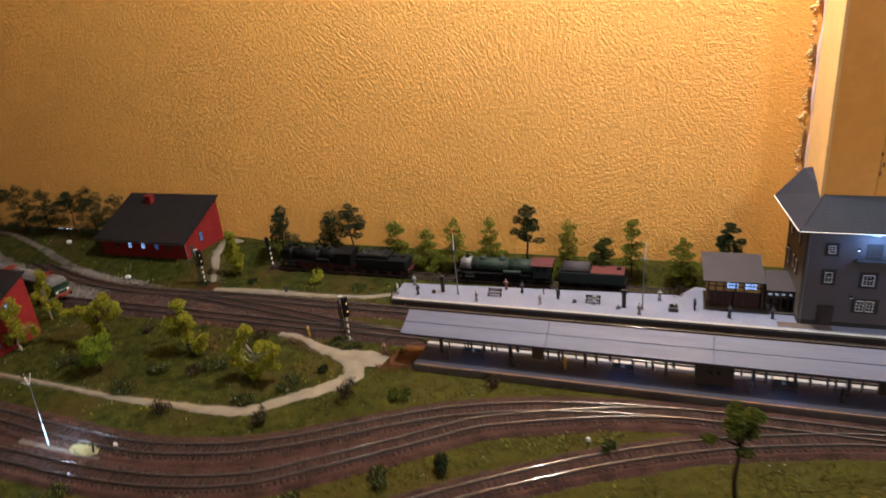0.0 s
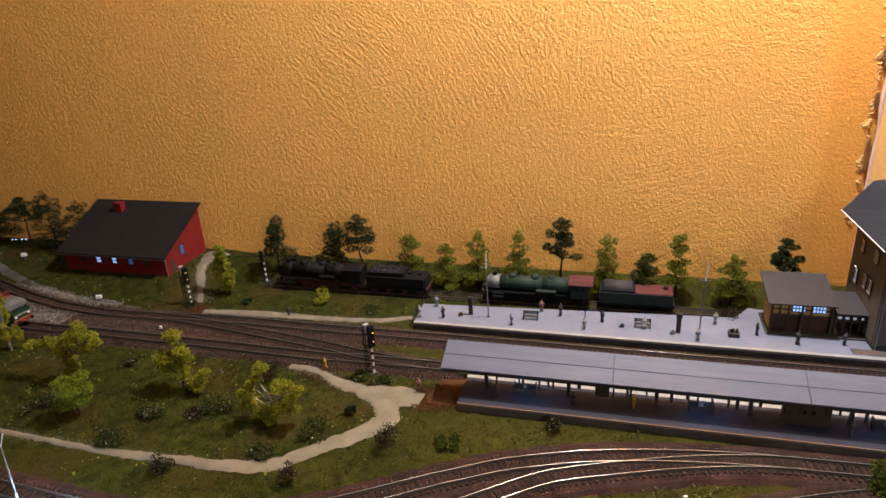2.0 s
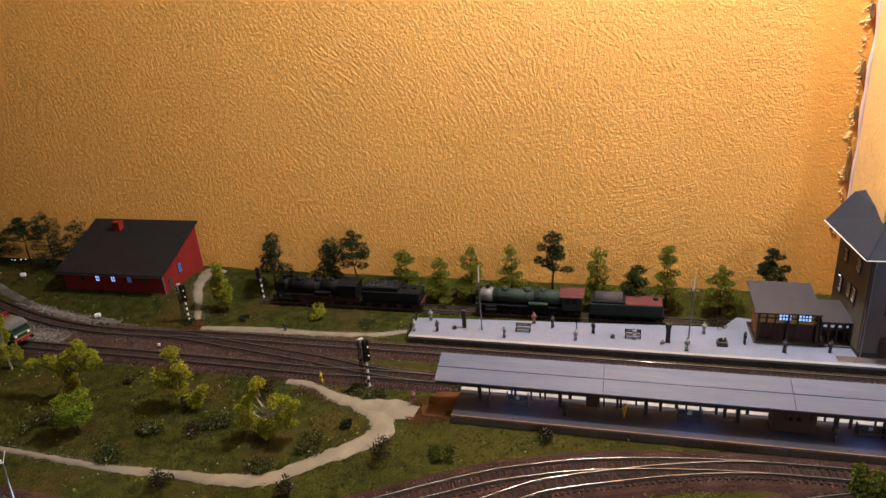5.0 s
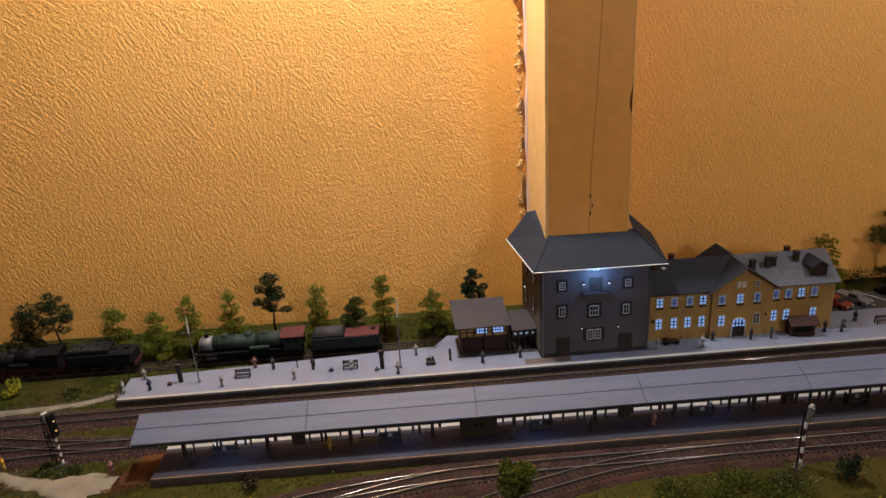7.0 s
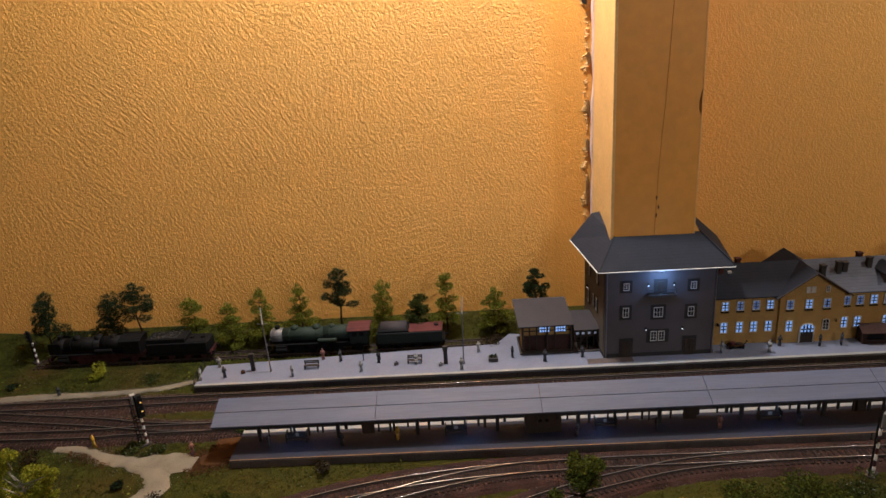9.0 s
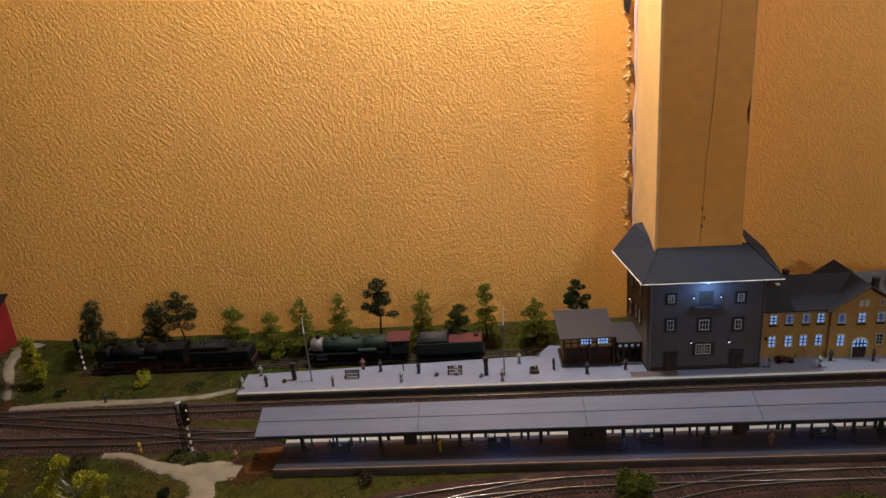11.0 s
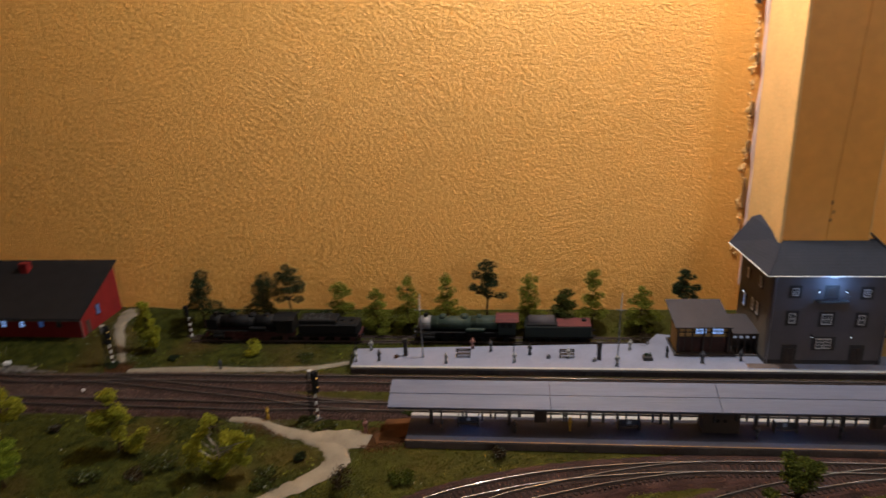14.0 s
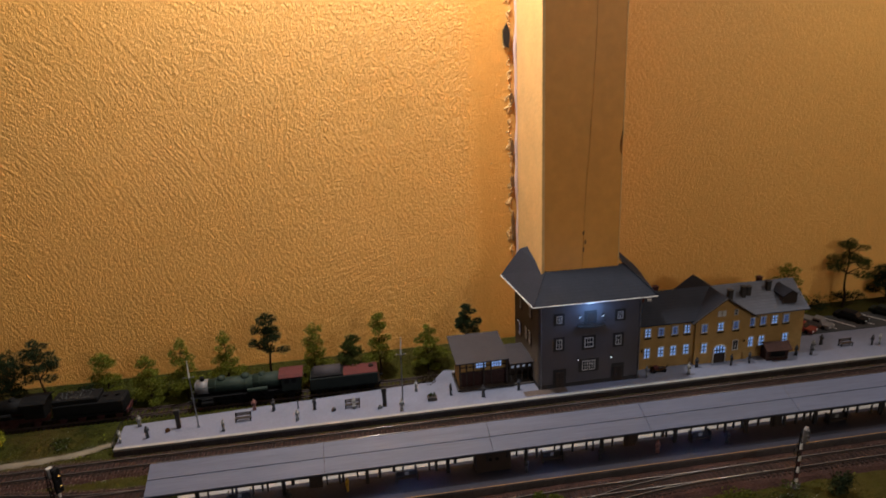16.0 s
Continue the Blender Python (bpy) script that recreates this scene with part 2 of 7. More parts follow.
add("glass_white", "window_lit_bright", (0.2, 0.3, 0.5), rough=0.4, emit=(0.30, 0.50, 1.0), strength=1.15, bump=0)
add("glass_pale", "window_grey_lit", (0.3, 0.33, 0.4), rough=0.4, emit=(0.55, 0.62, 0.85), strength=0.35, bump=0)
add("led", "led_bulb", (0.8, 0.9, 1.0), rough=0.4, emit=(0.75, 0.87, 1.0), strength=4.0, bump=0)
add("rail_head", "polished_rail_head", (0.44, 0.41, 0.40), rough=0.13, metal=0.65, spread=0.12, scale=30, fine=200, bump=0)
add("metal_grey", "galvanised_metal", (0.42, 0.42, 0.44), rough=0.4, metal=0.6, spread=0.15)
add("white_plastic", "white_plastic", (0.70, 0.69, 0.66), rough=0.5, spread=0.1)
add("sig_amber", "signal_amber_lens", (0.9, 0.5, 0.08), rough=0.3, emit=(1.0, 0.60, 0.16), strength=1.1, bump=0)
add("loco_green", "dark_green_loco", (0.007, 0.016, 0.010), rough=0.6, spec=0.3, spread=0.25, scale=60)
add("boiler_green", "grey_green_boiler", (0.024, 0.045, 0.030), rough=0.7, spec=0.3, spread=0.2, scale=50)
add("loco_red", "dull_red_paint", (0.15, 0.034, 0.032), rough=0.8, spec=0.3, spread=0.2, scale=60)
add("wheel_red", "red_running_gear", (0.085, 0.012, 0.012), rough=0.6, spread=0.3, scale=60)
add("grey_paint", "light_grey_paint", (0.26, 0.25, 0.25), rough=0.5, spread=0.15, scale=50)
add("eloco_green", "fresh_green_paint", (0.011, 0.055, 0.027), rough=0.4, spread=0.15, scale=50)
add("eloco_roof", "silver_grey_roof", (0.18, 0.185, 0.20), rough=0.4, spread=0.12, scale=50)
add("orange_red", "signal_red_paint", (0.32, 0.040, 0.025), rough=0.4, spread=0.1)
add("coal", "coal_heap", (0.012, 0.012, 0.013), rough=0.5, spread=0.5, scale=200, fine=900, bump=1.0)
add("bark", "brown_bark", (0.06, 0.035, 0.02), rough=0.95, spread=0.4, scale=80, fine=700, bump=0.8, spec=0.12)
add("bark_pale", "birch_bark", (0.5, 0.45, 0.37), rough=0.9, spread=0.4, scale=120, fine=700, bump=0.4)
add("leaf_yellow", "yellow_green_foliage", (0.235, 0.238, 0.024), rough=0.9, spread=0.3, scale=40, fine=600, bump=0, per_island=0.45, through_light=0.4, spec=0.08)
add("leaf_green", "fresh_green_foliage", (0.140, 0.152, 0.022), rough=0.9, spread=0.35, scale=40, fine=600, bump=0, per_island=0.45, through_light=0.4, spec=0.08)
add("leaf_lime", "lime_green_foliage", (0.150, 0.200, 0.020), rough=0.9, spread=0.3, scale=40, fine=600, bump=0, per_island=0.45, through_light=0.4, spec=0.08)
add("leaf_dark", "dark_pine_foliage", (0.046, 0.068, 0.030), rough=0.95, spread=0.35, scale=40, fine=600, bump=0, per_island=0.5, through_light=0.35, spec=0.08)
add("leaf_mid", "mid_green_foliage", (0.092, 0.112, 0.028), rough=0.95, spread=0.35, scale=40, fine=600, bump=0, per_island=0.5, through_light=0.35, spec=0.08)
add("leaf_brown", "brown_twigs", (0.075, 0.055, 0.03), rough=0.95, spread=0.4, scale=40, fine=600, bump=0, per_island=0.5, through_light=0.35, spec=0.08)
add("leaf_fresh", "dull_fresh_foliage", (0.120, 0.150, 0.026), rough=0.95, spread=0.35, scale=40, fine=600, bump=0, per_island=0.5, through_light=0.4, spec=0.08)
add("herb_pale", "pale_yellow_herbs", (0.27, 0.28, 0.07), rough=0.95, spread=0.35, scale=40, fine=600, bump=0, per_island=0.5, through_light=0.4, spec=0.08)
add("tuft", "grass_tufts", (0.100, 0.104, 0.020), rough=0.95, spread=0.5, scale=12, fine=300, bump=0, per_island=0.25, through_light=0.5, spec=0.08)
add("flower", "pale_blossom", (0.50, 0.52, 0.38), rough=0.9, spread=0.3, bump=0, per_island=0.3)
add("asphalt", "grey_asphalt", (0.055, 0.055, 0.058), rough=0.85, spread=0.25, scale=40, fine=900, bump=0.3)
add("cloth_dark", "dark_painted_figure", (0.045, 0.045, 0.055), rough=0.7, per_object=0.7, spread=0.5, scale=150, fine=600)
add("cloth_pale", "pale_painted_figure", (0.45, 0.44, 0.42), rough=0.7, per_object=0.2, spread=0.5, scale=150, fine=600)
add("cloth_red", "red_painted_figure", (0.40, 0.17, 0.14), rough=0.7, spread=0.6, scale=150, fine=600)
add("cloth_yellow", "yellow_painted_figure", (0.70, 0.42, 0.03), rough=0.7, spread=0.2, scale=150, fine=600)


def grass_material():
    """Static grass: green, olive and brown in patches, with blades too fine to see singly."""
    m = material("static_grass", spec=0.06, base=(0.0140, 0.0185, 0.0042), rough=0.95, spread=0.45, scale=70, fine=900, bump=0.9, dist=0.003, second=(0.054, 0.060, 0.0105))
    nt = m.node_tree; nd, ln = nt.nodes, nt.links
    bs = nd["Principled BSDF"]
    src = bs.inputs["Base Color"].links[0].from_socket
    tc = nd.new("ShaderNodeTexCoord")
    n = nd.new("ShaderNodeTexNoise"); n.inputs["Scale"].default_value = 9; n.inputs["Detail"].default_value = 5
    ln.new(tc.outputs["Object"], n.inputs["Vector"])
    r = nd.new("ShaderNodeMapRange"); r.inputs["From Min"].default_value = 0.50; r.inputs["From Max"].default_value = 0.72
    ln.new(n.outputs["Fac"], r.inputs["Value"])
    mix = nd.new("ShaderNodeMix"); mix.data_type = "RGBA"
    mix.inputs[7].default_value = (0.057, 0.039, 0.012, 1)
    ln.new(r.outputs[0], mix.inputs[0]); ln.new(src, mix.inputs[6])
    # drier, yellower grass towards the platforms
    sp = nd.new("ShaderNodeSeparateXYZ"); ln.new(tc.outputs["Object"], sp.inputs[0])
    wob = nd.new("ShaderNodeMath"); wob.operation = "MULTIPLY_ADD"; wob.inputs[1].default_value = 0.5; ln.new(n.outputs["Fac"], wob.inputs[0]); ln.new(sp.outputs[0], wob.inputs[2])
    dry = nd.new("ShaderNodeMapRange"); dry.inputs["From Min"].default_value = -0.24; dry.inputs["From Max"].default_value = -0.06; dry.inputs["To Max"].default_value = 0.5; ln.new(wob.outputs[0], dry.inputs["Value"])
    m2 = nd.new("ShaderNodeMix"); m2.data_type = "RGBA"; m2.inputs[7].default_value = (0.052, 0.044, 0.009, 1)
    ln.new(dry.outputs[0], m2.inputs[0]); ln.new(mix.outputs[2], m2.inputs[6]); ln.new(m2.outputs[2], bs.inputs["Base Color"])
    return m


MAT["grass"] = grass_material()

# ---- building tools ----
def mesh_of(name, bm, mat, smooth=False):
    me = bpy.data.meshes.new(name)
    bmesh.ops.recalc_face_normals(bm, faces=bm.faces)
    bm.to_mesh(me)
    bm.free()
    me.materials.append(MAT[mat] if isinstance(mat, str) else mat)
    if smooth:
        for p in me.polygons:
            p.use_smooth = True
    return me


def part(name, bm, mat, parent=None, label="", smooth=False):
    ob = new(name, bm if isinstance(bm, bpy.types.Mesh) else mesh_of(name, bm, mat, smooth))
    if parent:
        ob.parent = parent
    if label:
        ob["label"] = label
    return ob


def empty(name, m, label, category, group=""):
    ob = new(name)
    ob.empty_display_size = 0.01
    ob.matrix_basis = m
    return tagged(ob, label, category, group)


def box(bm, x0, x1, y0, y1, z0, z1, bev=0.0, m=None):
    r = bmesh.ops.create_cube(bm, size=1.0)
    vs = r["verts"]
    for v in vs:
        v.co = Vector(((x0 + x1) / 2 + v.co.x * (x1 - x0), (y0 + y1) / 2 + v.co.y * (y1 - y0), (z0 + z1) / 2 + v.co.z * (z1 - z0)))
    if bev:
        es = list({e for v in vs for e in v.link_edges})
        r2 = bmesh.ops.bevel(bm, geom=es, offset=bev, segments=1, affect="EDGES")
        vs = list({v for v in r2["verts"]} | {v for v in vs if v.is_valid})
    if m:
        bmesh.ops.transform(bm, matrix=m, verts=vs)
    return vs


def cyl(bm, p, q, r0, r1=None, seg=10, caps=True):
    p, q = Vector(p), Vector(q)
    d = q - p
    m = Matrix.Translation((p + q) / 2) @ d.to_track_quat("Z", "Y").to_matrix().to_4x4()
    return bmesh.ops.create_cone(bm, cap_ends=caps, segments=seg, radius1=r0, radius2=r0 if r1 is None else r1, depth=d.length, matrix=m)["verts"]


def ball(bm, c, r, sub=1, squash=(1, 1, 1)):
    return bmesh.ops.create_icosphere(bm, subdivisions=sub, radius=1.0, matrix=Matrix.Translation(c) @ Matrix.Diagonal((r * squash[0], r * squash[1], r * squash[2], 1)))["verts"]


def poly(bm, pts):
    return bm.faces.new([bm.verts.new(p) for p in pts])


def prism(bm, pts, y0, y1):
    """A closed outline in x and z, drawn out along y."""
    a = [bm.verts.new((x, y0, z)) for x, z in pts]
    b = [bm.verts.new((x, y1, z)) for x, z in pts]
    bm.faces.new(a)
    bm.faces.new(b[::-1])
    n = len(pts)
    for i in range(n):
        bm.faces.new((a[i], b[i], b[(i + 1) % n], a[(i + 1) % n]))


def slab(bm, pts, z0, z1):
    """A closed outline in x and y, drawn out along z."""
    a = [bm.verts.new((x, y, z0)) for x, y in pts]
    b = [bm.verts.new((x, y, z1)) for x, y in pts]
    bm.faces.new(a[::-1])
    bm.faces.new(b)
    n = len(pts)
    for i in range(n):
        bm.faces.new((a[i], a[(i + 1) % n], b[(i + 1) % n], b[i]))


def BM():
    return bmesh.new()

# ---- levels of the layout ----
G, PL, RAIL = 0.920, 0.930, 0.926
WALL_Y = 1.035
X0, X1, Y0 = -1.95, 1.35, 0.22


def smooth(t):
    t = min(1.0, max(0.0, t))
    return t * t * (3 - 2 * t)


def ground_z(x, y):
    """Flat yard, rising in a bank towards the wall, earlier at the far left."""
    s = smooth((-0.76 - x) / 0.08)
    y0 = 0.962 - 0.105 * s
    r = smooth((x + 0.02) / 0.06)
    return G + (0.013 + 0.004 * s) * max(smooth((y - y0) / (0.99 - 0.06 * s - y0)), 0.5 * r * smooth((y - 0.865) / 0.02) * (1 - smooth((y - 0.95) / 0.03)))


# ---- the room ----
def room():
    bm = BM(); box(bm, -3.2, 2.6, WALL_Y, WALL_Y + 0.25, 0, 2.6)
    tagged(part("wall_north", bm, "plaster"), "rough ochre-painted plaster wall behind the model railway", "wall", kind="structure")
    # the other walls and the ceiling are unseen; dark colours hold bounce down
    bm = BM(); box(bm, -3.2, 2.6, -2.3, -2.1, 0, 2.6)
    tagged(part("wall_south", bm, "dim_wall"), "unseen room wall behind the viewer, dark brown to limit bounce light", "wall", kind="structure")
    bm = BM(); box(bm, -3.4, -3.2, -2.3, WALL_Y + 0.25, 0, 2.6)
    tagged(part("wall_west", bm, "dim_wall"), "unseen side wall of the room, dark brown to limit bounce light", "wall", kind="structure")
    bm = BM(); box(bm, 2.6, 2.8, -2.3, WALL_Y + 0.25, 0, 2.6)
    tagged(part("wall_east", bm, "dim_wall"), "unseen side wall of the room, dark brown to limit bounce light", "wall", kind="structure")
    bm = BM(); box(bm, -3.4, 2.8, -2.3, WALL_Y + 0.25, 2.6, 2.75)
    tagged(part("ceiling", bm, "dim_ceiling"), "unseen grey-brown ceiling of the room, dark to limit bounce light", "ceiling", kind="structure")
    bm = BM(); box(bm, -3.4, 2.8, -2.3, WALL_Y + 0.25, -0.1, 0.0)
    tagged(part("floor", bm, "floor_board"), "plain brown floor of the room", "floor", kind="structure")


room()


def corner_post():
    """A boxed timber post, painted like the wall, leaning a little, with two boards on its front."""
    post = empty("timber_post", Matrix.Translation((0.169, 0.015, 1.1)), "ochre-painted boxed timber post standing out from the wall", "post")
    H0, H1 = -0.18, 1.5
    bm = BM(); box(bm, 0.001, 0.109, 0.892, WALL_Y - 0.016, H0, H1); part("core", bm, "post_wood", post)
    # the joint between the two front boards wanders and steps
    joint = [(0.0515, H0), (0.0545, 0.0), (0.0566, 0.085), (0.0588, 0.130), (0.0618, 0.175), (0.0640, 0.230), (0.0668, 0.300), (0.0690, 0.5), (0.0700, H1)]
    bm = BM(); prism(bm, [(0.0, H0)] + [(x - 0.0003, z) for x, z in joint] + [(0.0, H1)], 0.880, 0.8915); part("board", bm, "post_wood", post)
    bm = BM(); prism(bm, [(0.107, H0), (0.107, 0.150), (0.1040, 0.158), (0.1035, 0.168), (0.107, 0.186), (0.107, H1)] + [(x + 0.0003, z) for x, z in joint[::-1]], 0.880, 0.8915); part("board", bm, "post_wood", post)
    # lit side: a paler copy of the front boards' paint
    bm = BM(); box(bm, -0.004, -0.0001, 0.8798, WALL_Y - 0.03, H0, H1, 0.0004); part("side_board", bm, "post_lightened", post, "side board of the post, its lamplight put into a paler colour")
    rnd = random.Random(77)
    # a thin pale strip of slightly varying width down the right edge
    bm = BM(); z = H0
    last = None
    while z < H1:
        wide = 0.0011 + 0.0005 * math.sin(z * 31) * math.sin(z * 83 + 1)
        ring = [bm.verts.new((x, y, z)) for x, y in ((0.1072, 0.8797), (0.1072 + wide, 0.8797), (0.1072 + wide, 0.8915), (0.1072, 0.8915))]
        if last:
            for i in range(4):
                bm.faces.new((last[i], last[(i + 1) % 4], ring[(i + 1) % 4], ring[i]))
        last = ring
        z += 0.006
    part("worn_edge", bm, "post_lightened", post, "thin pale right edge of the post")
    for kx, kz in ((0.0560, 0.022), (0.0585, 0.033), (0.0555, 0.046)):
        bm = BM(); ball(bm, (kx, 0.8798, kz), 0.0011, 1, (1, 0.25, 3.2)); part("nail_hole", bm, "dark", post)
    return post


corner_post()


def corner_crack():
    """Broken plaster, torn edges and a pale cable in the corner between wall and post."""
    rnd = random.Random(5)
    crack = empty("broken_plaster", pose(0, 0, 0), "ragged broken plaster edge with exposed white filler in the wall corner", "broken plaster")
    for side, (xa, xb, ph) in enumerate(((0.1475, 0.1600, 1.0), (0.1700, 0.1765, 7.0))):
        bm = BM()
        rows = []
        for k in range(330):
            z = 1.02 + k * 0.0019
            wide = 0.5 + 1.1 * noise.noise((ph, 0, z * 34)) + 0.8 * noise.noise((ph, 3, z * 120))
            ragged = 0.0035 * noise.noise((ph, 9, z * 260))
            edge = xa + (xb - xa) * (1 - min(1.0, max(0.05, wide))) if side == 0 else xb
            inner = xb if side == 0 else xa + (xb - xa) * (1 - min(1.0, max(0.05, wide)))
            row = []
            for q in range(6):
                f = q / 5
                x = edge + ragged + (inner - edge) * f
                lift = 0.0 if q in (0, 5) else 0.0014 + 0.0016 * noise.noise((x * 300, ph, z * 300)) + 0.0022 * noise.noise((x * 90, ph, z * 90))
                row.append(bm.verts.new((x, WALL_Y + 0.0008 - max(0.0, lift), z + 0.0006 * rnd.uniform(-1, 1))))
            rows.append(row)
        for a, b in zip(rows, rows[1:]):
            for q in range(5):
                bm.faces.new((a[q], a[q + 1], b[q + 1], b[q]))
        part("torn_edge", bm, "crumb", crack)
    for k, (x, z0, z1) in enumerate(((0.1605, 1.100, 1.150), (0.1600, 1.185, 1.205), (0.1600, 1.236, 1.262), (0.1718, 1.125, 1.165), (0.1600, 1.31, 1.33))):
        bm = BM()
        n = 9
        ring = []
        for q in range(n):
            a = math.tau * q / n
            ring.append((x + 0.0028 * math.cos(a) * rnd.uniform(0.6, 1.2), (z0 + z1) / 2 + (z1 - z0) / 2 * math.sin(a) * rnd.uniform(0.85, 1.1)))
        prism(bm, ring, WALL_Y - 0.0052, WALL_Y); part("gouge", bm, "crumb_dark", crack, "dark gouge in the plaster")
    bm = BM()
    ring = [(0.1535 + 0.0052 * math.cos(a) * rnd.uniform(0.7, 1.15), 1.408 + 0.017 * math.sin(a) * rnd.uniform(0.8, 1.1)) for a in (math.tau * q / 12 for q in range(12))]
    prism(bm, ring, WALL_Y - 0.0056, WALL_Y); part("hole", bm, "dark", crack, "dark hole in the plaster")
    bm = BM()
    for x, z, s in ((0.110, 1.150, 0.0028), (0.132, 1.17, 0.0022), (0.098, 1.092, 0.0016), (0.128, 1.225, 0.0018), (0.120, 1.30, 0.002), (0.138, 1.34, 0.002), (0.141, 1.125, 0.0024)):
        s *= 0.6
        vs = ball(bm, (x, WALL_Y, z), s, 1, (0.8, 0.5, 1.6))
        for v in vs:
            v.co += Vector((rnd.uniform(-1, 1), rnd.uniform(-1, 1), rnd.uniform(-1, 1))) * s * 0.3
    tagged(part("plaster_crumb", bm, "crumb", crack), kind="stuff")
    cable = BM()
    rings = []
    for i in range(140):
        z = 0.98 + i * 0.0049
        cx = 0.1665 + 0.0010 * math.sin(z * 40) + 0.0008 * math.sin(z * 93 + 1)
        rings.append([cable.verts.new((cx + 0.0034 * math.cos(a), WALL_Y - 0.0085 + 0.0034 * math.sin(a), z)) for a in (math.tau * q / 10 for q in range(10))])
    for a, b in zip(rings, rings[1:]):
        for q in range(10):
            cable.faces.new((a[q], a[(q + 1) % 10], b[(q + 1) % 10], b[q]))
    tagged(part("cable", cable, "cable", None, "", True), "pale pinkish cable running up the wall corner", "cable")


corner_crack()


def table():
    base = empty("layout_table", pose(0, 0, 0), "wooden table frame carrying the model railway", "table")
    bm = BM(); box(bm, X0, X1, Y0, WALL_Y - 0.002, 0.885, 0.912); part("board", bm, "raw_wood", base)
    bm = BM(); box(bm, X0, X1, Y0, Y0 + 0.02, 0.80, 0.885); part("apron", bm, "raw_wood", base)
    for x in (X0 + 0.05, -0.3, X1 - 0.1):
        for y in (Y0 + 0.03, WALL_Y - 0.09):
            bm = BM(); box(bm, x, x + 0.06, y, y + 0.06, 0.0, 0.885, 0.002); part("leg", bm, "raw_wood", base)


table()


def ground():
    nx, ny = 520, 136
    bm = BM()
    grid = []
    for j in range(ny + 1):
        y = Y0 + (WALL_Y - 0.0015 - Y0) * j / ny
        row = []
        for i in range(nx + 1):
            x = X0 + (X1 - X0) * i / nx
            n = noise.noise((x * 60, y * 60, 0)) * 0.0006 + noise.noise((x * 14, y * 14, 3)) * 0.0008 - 0.0008
            row.append(bm.verts.new((x, y, ground_z(x, y) + n)))
        grid.append(row)
    for a, b in zip(grid, grid[1:]):
        for i in range(nx):
            bm.faces.new((a[i], a[i + 1], b[i + 1], b[i]))
    tagged(part("ground", bm, "grass", smooth=True), "static-grass ground of the model landscape, green with brown patches", "ground", kind="structure")


ground()


def spline(pts, step):
    """Points at even steps along a smooth line through pts, with their headings."""
    p = [Vector((*q, 0)) for q in pts]
    p = [2 * p[0] - p[1]] + p + [2 * p[-1] - p[-2]]
    raw = []
    for a, b, c, d in zip(p, p[1:], p[2:], p[3:]):
        for k in range(40):
            t = k / 40
            raw.append(0.5 * ((2 * b) + (c - a) * t + (2 * a - 5 * b + 4 * c - d) * t * t + (3 * b - a - 3 * c + d) * t ** 3))
    raw.append(p[-2])
    out, left = [], 0.0
    for a, b in zip(raw, raw[1:]):
        n = (b - a).length
        while left <= n and n > 0:
            q = a + (b - a) * (left / n)
            out.append((q.x, q.y, math.atan2(b.y - a.y, b.x - a.x)))
            left += step
        left -= n
    return out


def sweep(bm, line, offs):
    """Draw a cross-section of (sideways, height) points along a line."""
    rows = []
    for x, y, a in line:
        nx, ny = -math.sin(a), math.cos(a)
        rows.append([bm.verts.new((x + nx * o, y + ny * o, z)) for o, z in offs])
    for a, b in zip(rows, rows[1:]):
        for i in range(len(offs) - 1):
            bm.faces.new((a[i], b[i], b[i + 1], a[i + 1]))
    return rows


SLEEPER = None


